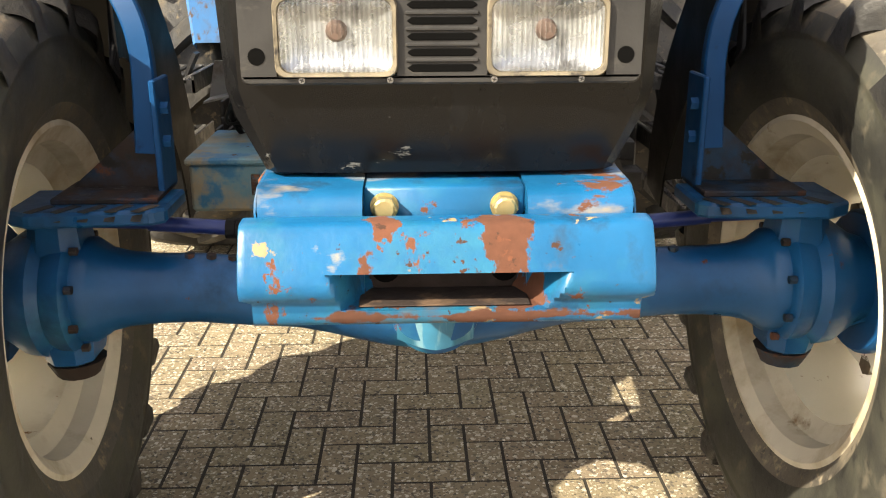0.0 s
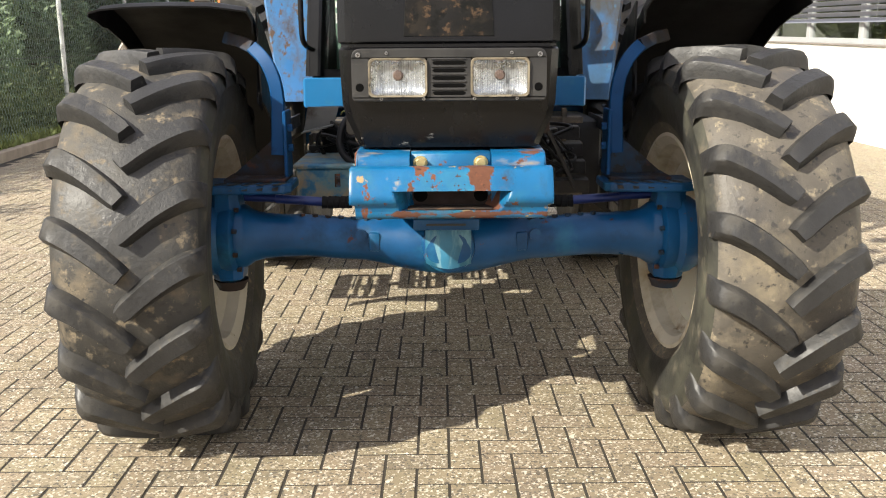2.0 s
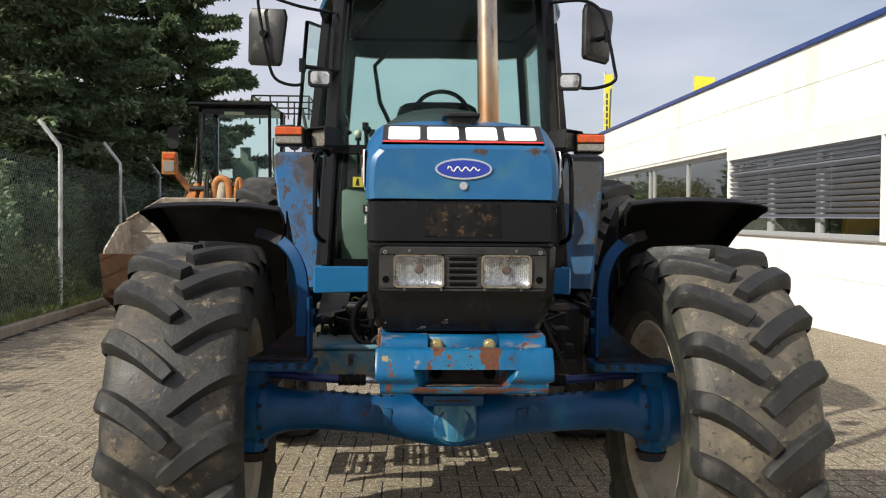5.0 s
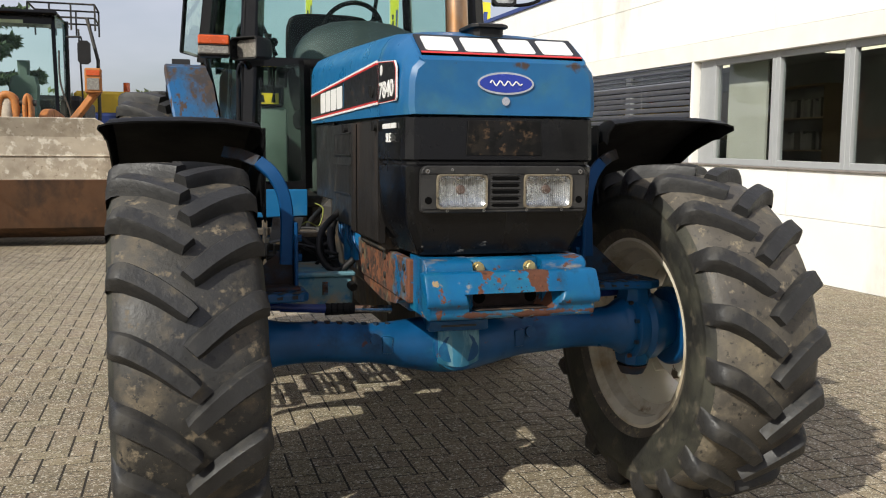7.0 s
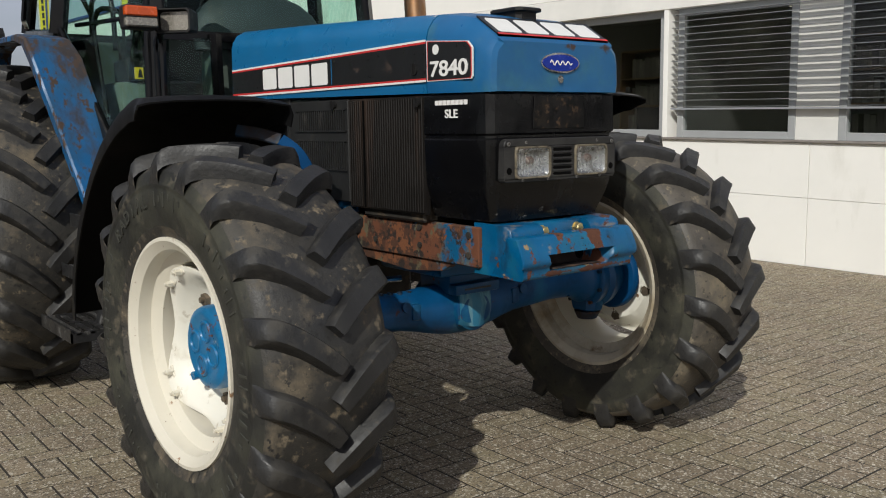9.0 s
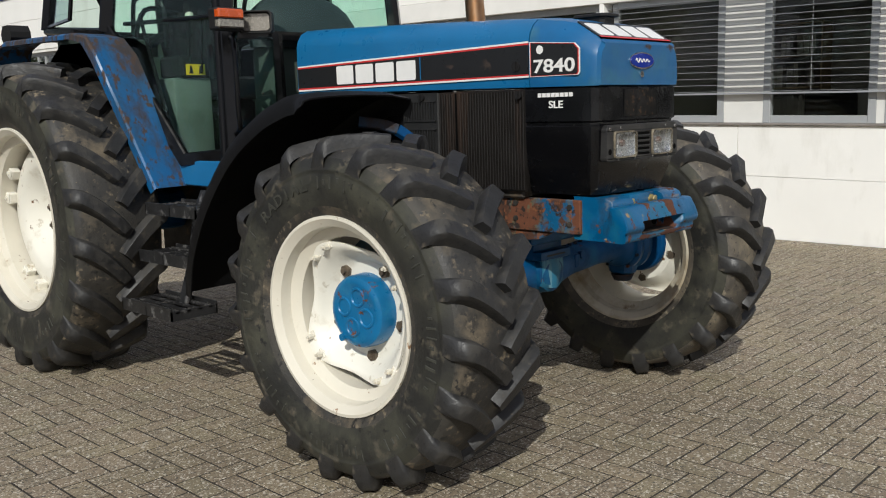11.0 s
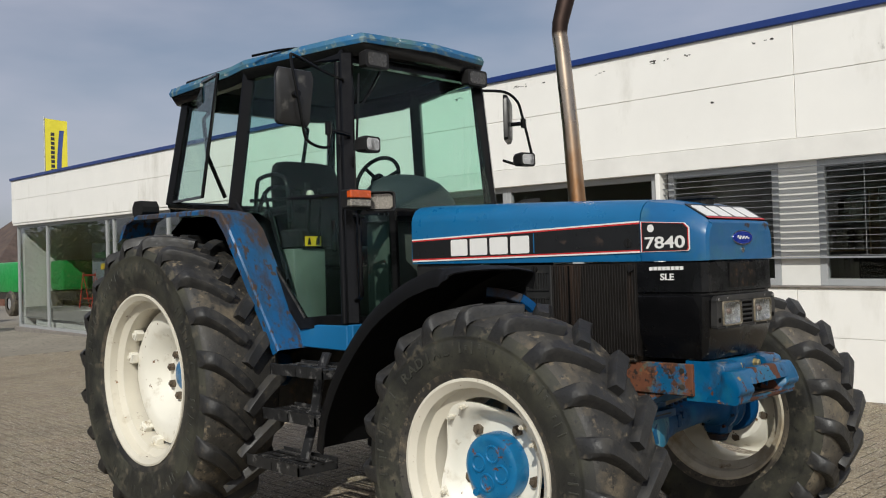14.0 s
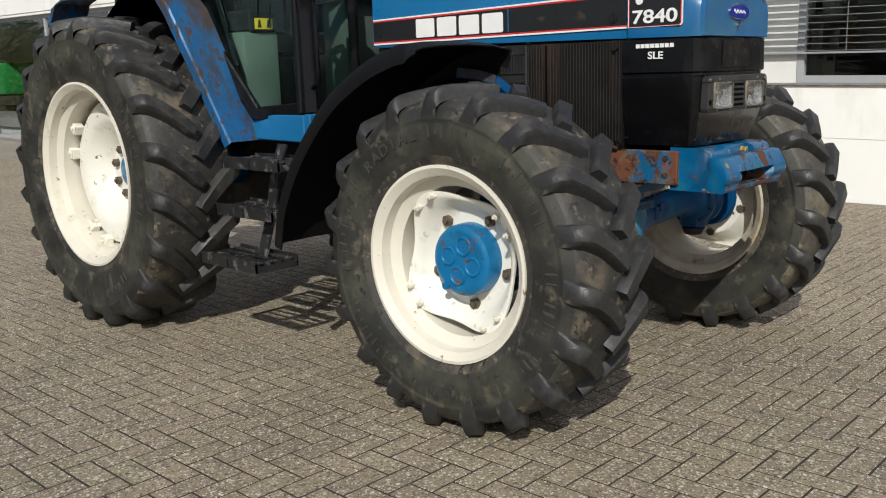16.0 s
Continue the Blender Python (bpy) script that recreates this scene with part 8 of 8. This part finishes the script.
# loader cab: posts, roof and glass
CX = LC[0] - 0.20
cz0, cz1, cy0, cy1, cw = 1.80, 3.80, 14.75, 16.3, 0.72
t = bmesh.new()
for sx in (-1, 1):
    sweep(t, [(CX + sx * cw, cy0 - 0.1, cz0), (CX + sx * cw * 0.92, cy0 + 0.1, cz1)], rect(0.06, 0.07))
    sweep(t, [(CX + sx * (cw + 0.12), cy0 + 0.6, cz0), (CX + sx * (cw + 0.12), cy0 + 0.6, cz1)], rect(0.06, 0.07))
    sweep(t, [(CX + sx * cw, cy1, cz0), (CX + sx * cw, cy1, cz1)], rect(0.10, 0.10))
box(t, CX - 0.92, CX + 0.78, cy0 - 0.25, cy1 + 0.15, cz1, cz1 + 0.08, 0.03)
box(t, CX - 0.85, CX + 0.85, cy0 - 0.1, cy1, cz0 - 0.2, cz0 + 0.05, 0.02)
part("cab_frame", t, CAB_BLACK, lo, "black loader cab frame and roof")
t = bmesh.new()
pane(t, [(CX - cw, cy0 - 0.08, cz0), (CX + cw, cy0 - 0.08, cz0), (CX + cw * 0.92, cy0 + 0.1, cz1), (CX - cw * 0.92, cy0 + 0.1, cz1)])
g1 = part("cab_front_glass", t, CAB_GLASS, lo, "green tinted loader windscreen")
g1.visible_shadow = False
for sx in (-1, 1):
    t = bmesh.new()
    pane(t, [(CX + sx * cw, cy0, cz0), (CX + sx * (cw + 0.12), cy0 + 0.6, cz0), (CX + sx * (cw + 0.12), cy0 + 0.6, cz1), (CX + sx * cw * 0.94, cy0 + 0.1, cz1)])
    g1 = part("cab_side_glass", t, CAB_GLASS, lo)
    g1.visible_shadow = False
    t = bmesh.new()
    tube(t, [(CX + sx * 0.9, cy0, 3.45), (CX + sx * 1.15, cy0 - 0.1, 3.45), (CX + sx * 1.18, cy0 - 0.1, 3.3)], 0.02, 8)
    loft(t, [[(CX + sx * 1.2 + x, y, 3.17 + z) for x, z in rect(0.22, 0.42, 0.05)] for y in (cy0 - 0.16, cy0 - 0.08)])
    part("loader_mirror", t, BLACK_DULL, lo, "black loader mirror")
    t = bmesh.new()
    tube(t, [(CX + sx * 0.8, cy0 - 0.15, 1.8), (CX + sx * 0.95, cy0 - 0.2, 2.0), (CX + sx * 0.78, cy0 - 0.1, 2.6), (CX + sx * 0.76, cy0, 3.2)], 0.018, 8, 4)
    part("loader_rail", t, DARK_METAL, lo, "", 60)
t = boxed(CX - 0.28, CX + 0.28, 15.4, 15.9, 1.9, 2.3, 0.08)
loftc = bmesh.new()
loft(loftc, [[(CX + x, 15.85 + y, z) for x, y in rect(w, 0.14, 0.04)] for z, w in ((2.2, 0.5), (2.6, 0.55), (2.8, 0.45), (2.82, 0.2), (3.1, 0.22))])
add(t, loftc)
part("loader_seat", t, CONSOLE, lo, "grey loader seat")
t = bmesh.new()
tube(t, [(CX - 0.22, cy0 - 0.11, 1.95), (CX - 0.5, cy0 - 0.06, 2.75)], 0.012, 6)
part("loader_wiper", t, CAB_BLACK, lo)
part("roof_band", boxed(CX - 0.66, CX + 0.66, cy0 - 0.01, cy0 + 0.05, 3.66, 3.80), CAB_BLACK, lo)
part("name_bar", boxed(CX - 0.22, CX + 0.18, cy0 - 0.02, cy0 - 0.012, 3.66, 3.72), surface("pale_bar", (0.42, 0.50, 0.30), 0.5), lo)
# rack on the roof behind
t = bmesh.new()
tube(t, [(CX + 1.1, 16.6, 4.05), (CX + 1.3, 16.4, 3.2), (CX + 1.3, 16.4, 2.0)], 0.035, 8)
rack = part("roof_rack", t, DARK_METAL, lo, "black steel roof rack and ladder")
t = bmesh.new()
tube(t, [(CX + 0.95, 16.4, 3.8), (CX + 1.0, 16.4, 2.0)], 0.02, 6)
part("ladder_rail", t, DARK_METAL, rack)
for z in (4.05, 4.32):
    for p, q in (((0.0, 16.6), (1.25, 16.6)), ((1.25, 16.6), (1.25, 17.6)), ((1.25, 17.6), (0.0, 17.6)), ((0.0, 17.6), (0.0, 16.6))):
        t = bmesh.new()
        tube(t, [(CX + p[0], p[1], z), (CX + q[0], q[1], z)], 0.02, 6)
        part("rack_rail", t, DARK_METAL, rack)
for x in (0.0, 0.4, 0.8, 1.25):
    for y in (16.6, 17.6):
        t = bmesh.new()
        tube(t, [(CX + x, y, 3.8), (CX + x, y, 4.32)], 0.018, 6)
        part("rack_post", t, DARK_METAL, rack)

# yellow machine further back
yl = thing("yellow_machine", (-2.9, 24, 0), "yellow and blue construction machine parked behind", "machine")
part("cab_body", boxed(-3.6, -2.0, 23, 25, 1.0, 3.0, 0.08), surface("yellow_paint", (0.65, 0.42, 0.02), 0.5, 0, 0.1, 3.0, 0.05), yl, "yellow machine body")
part("blue_hood", boxed(-4.1, -2.3, 22.3, 23.2, 1.4, 2.4, 0.08), surface("navy_paint", (0.015, 0.03, 0.12), 0.4, 0, 0.1, 3.0, 0.05), yl, "dark blue bonnet")
for x in (-3.9, -2.2):
    t = bmesh.new()
    lathe(t, [(-0.2, 0.3), (-0.2, 0.66), (-0.14, 0.75), (0.14, 0.75), (0.2, 0.66), (0.2, 0.3)], 24, "x", (x, 23.0, 0.75), closed=True)
    part("tyre", t, RUBBER, yl, "black tyre", 40)
t = bmesh.new()
rod(t, (-2.25, 23.2, 3.0), (-2.25, 23.2, 3.25), 0.09, n=12)
part("beacon", t, ORANGE, yl, "orange beacon")

# tiled house beyond the yard
TILE = surface("brown_roof_tile", (0.075, 0.052, 0.042), 0.8, 0, 0.25, 2.0, 0.6, 12, [((0.12, 0.085, 0.065), 1.5, 0.5, 0.65, 0.9, 231, None)])
HOUSE_BRICK = surface("red_house_brick", (0.16, 0.075, 0.05), 0.85, 0, 0.25, 3.0, 0.3, 14)
hs = thing("house", (20.5, 56, 0), "brick house with a brown tiled hip roof beyond the yard", "house")
part("house_wall", boxed(14.2, 27.5, 52, 62, -0.5, 2.2), HOUSE_BRICK, hs, "red brown brick wall")
t = bmesh.new()
loft(t, [[(13.6, 51.4, 2.2), (28.1, 51.4, 2.2), (28.1, 62.6, 2.2), (13.6, 62.6, 2.2)], [(17.2, 56.5, 5.6), (24.4, 56.5, 5.6), (24.4, 57.5, 5.6), (17.2, 57.5, 5.6)]])
part("house_roof", t, TILE, hs, "brown tiled hip roof")
part("chimney", boxed(21.5, 22.1, 56.8, 57.4, 5.0, 6.3), HOUSE_BRICK, hs)
for xx in (15.5, 18.5, 21.5, 24.5):
    part("house_window", boxed(xx, xx + 1.2, 51.96, 52.05, 0.8, 1.9), ALU, hs, "white framed window")

# flags on poles beyond the roof
FLAG = surface("yellow_flag", (0.62, 0.55, 0.03), 0.8, 0, 0.06, 2.0, 0.05, 30)
FLAG_DARK = surface("flag_print", (0.02, 0.022, 0.03), 0.8, 0, 0.06, 2.0, 0.05, 30)
for fx, fy, top, dx, dy in ((5.0, 40.0, 8.95, 0.10, -1.35), (9.05, 40.0, 8.95, 0.10, -1.35), (19.53, 59.6, 12.35, 1.25, -0.75)):
    fl = thing("flag", (fx, fy, 0), "yellow banner flag with a blue mark on a pole", "flag", "flags beyond the roof")
    t = bmesh.new()
    rod(t, (fx, fy, 0), (fx, fy, top + 0.1), 0.07, 0.05, n=10)
    part("pole", t, GALV, fl)
    nx, ny = Vector((dy, -dx)).normalized()

    def cloth_at(u, v, off=0.0):
        w = 0.05 * u * math.sin(6 * u + 2.5 * v) + off
        return (fx + dx * u + nx * w, fy + dy * u + ny * w, top - 4.2 * v - 0.22 * u * (1 - v))
    t = bmesh.new()
    shell(t, [[cloth_at(i / 10, j / 12) for j in range(13)] for i in range(11)], 0.004)
    part("cloth", t, FLAG, fl, "yellow flag cloth", 60)
    t = bmesh.new()
    for off in (-0.012, 0.014):
        for j in range(9):
            v = 0.22 + 0.075 * j
            shell(t, [[cloth_at(u, v + dv, off) for dv in (0.0, 0.055)] for u in (0.28, 0.36, 0.44)], 0.003)
    part("flag_letter_bar", t, FLAG_DARK, fl, "row of dark bars for lettering")
    t = bmesh.new()
    for off in (-0.012, 0.014):
        shell(t, [[cloth_at(0.52 + du + 0.20 * (1 - v) ** 2, v, off) for v in [0.17 + 0.8 * j / 10 for j in range(11)]] for du in (0.0, 0.10, 0.20)], 0.003)
    part("flag_mark", t, COPING, fl, "curved blue band")

# nearest pavers, each a piece of its own
ms = {}
for horiz in (True, False):
    l, w = (2 * S, S) if horiz else (S, 2 * S)
    mm = bpy.data.meshes.new("paver")
    mm.from_pydata(brick_verts(-l / 2, l / 2, -w / 2, w / 2, 0.0), [], BF)
    mm.materials.append(BRICK_ONE)
    ms[horiz] = mm
for cx, cy, horiz, dz in single:
    ob = new("paver", ms[horiz])
    ob.parent, ob.location = paving, (cx, cy, dz)
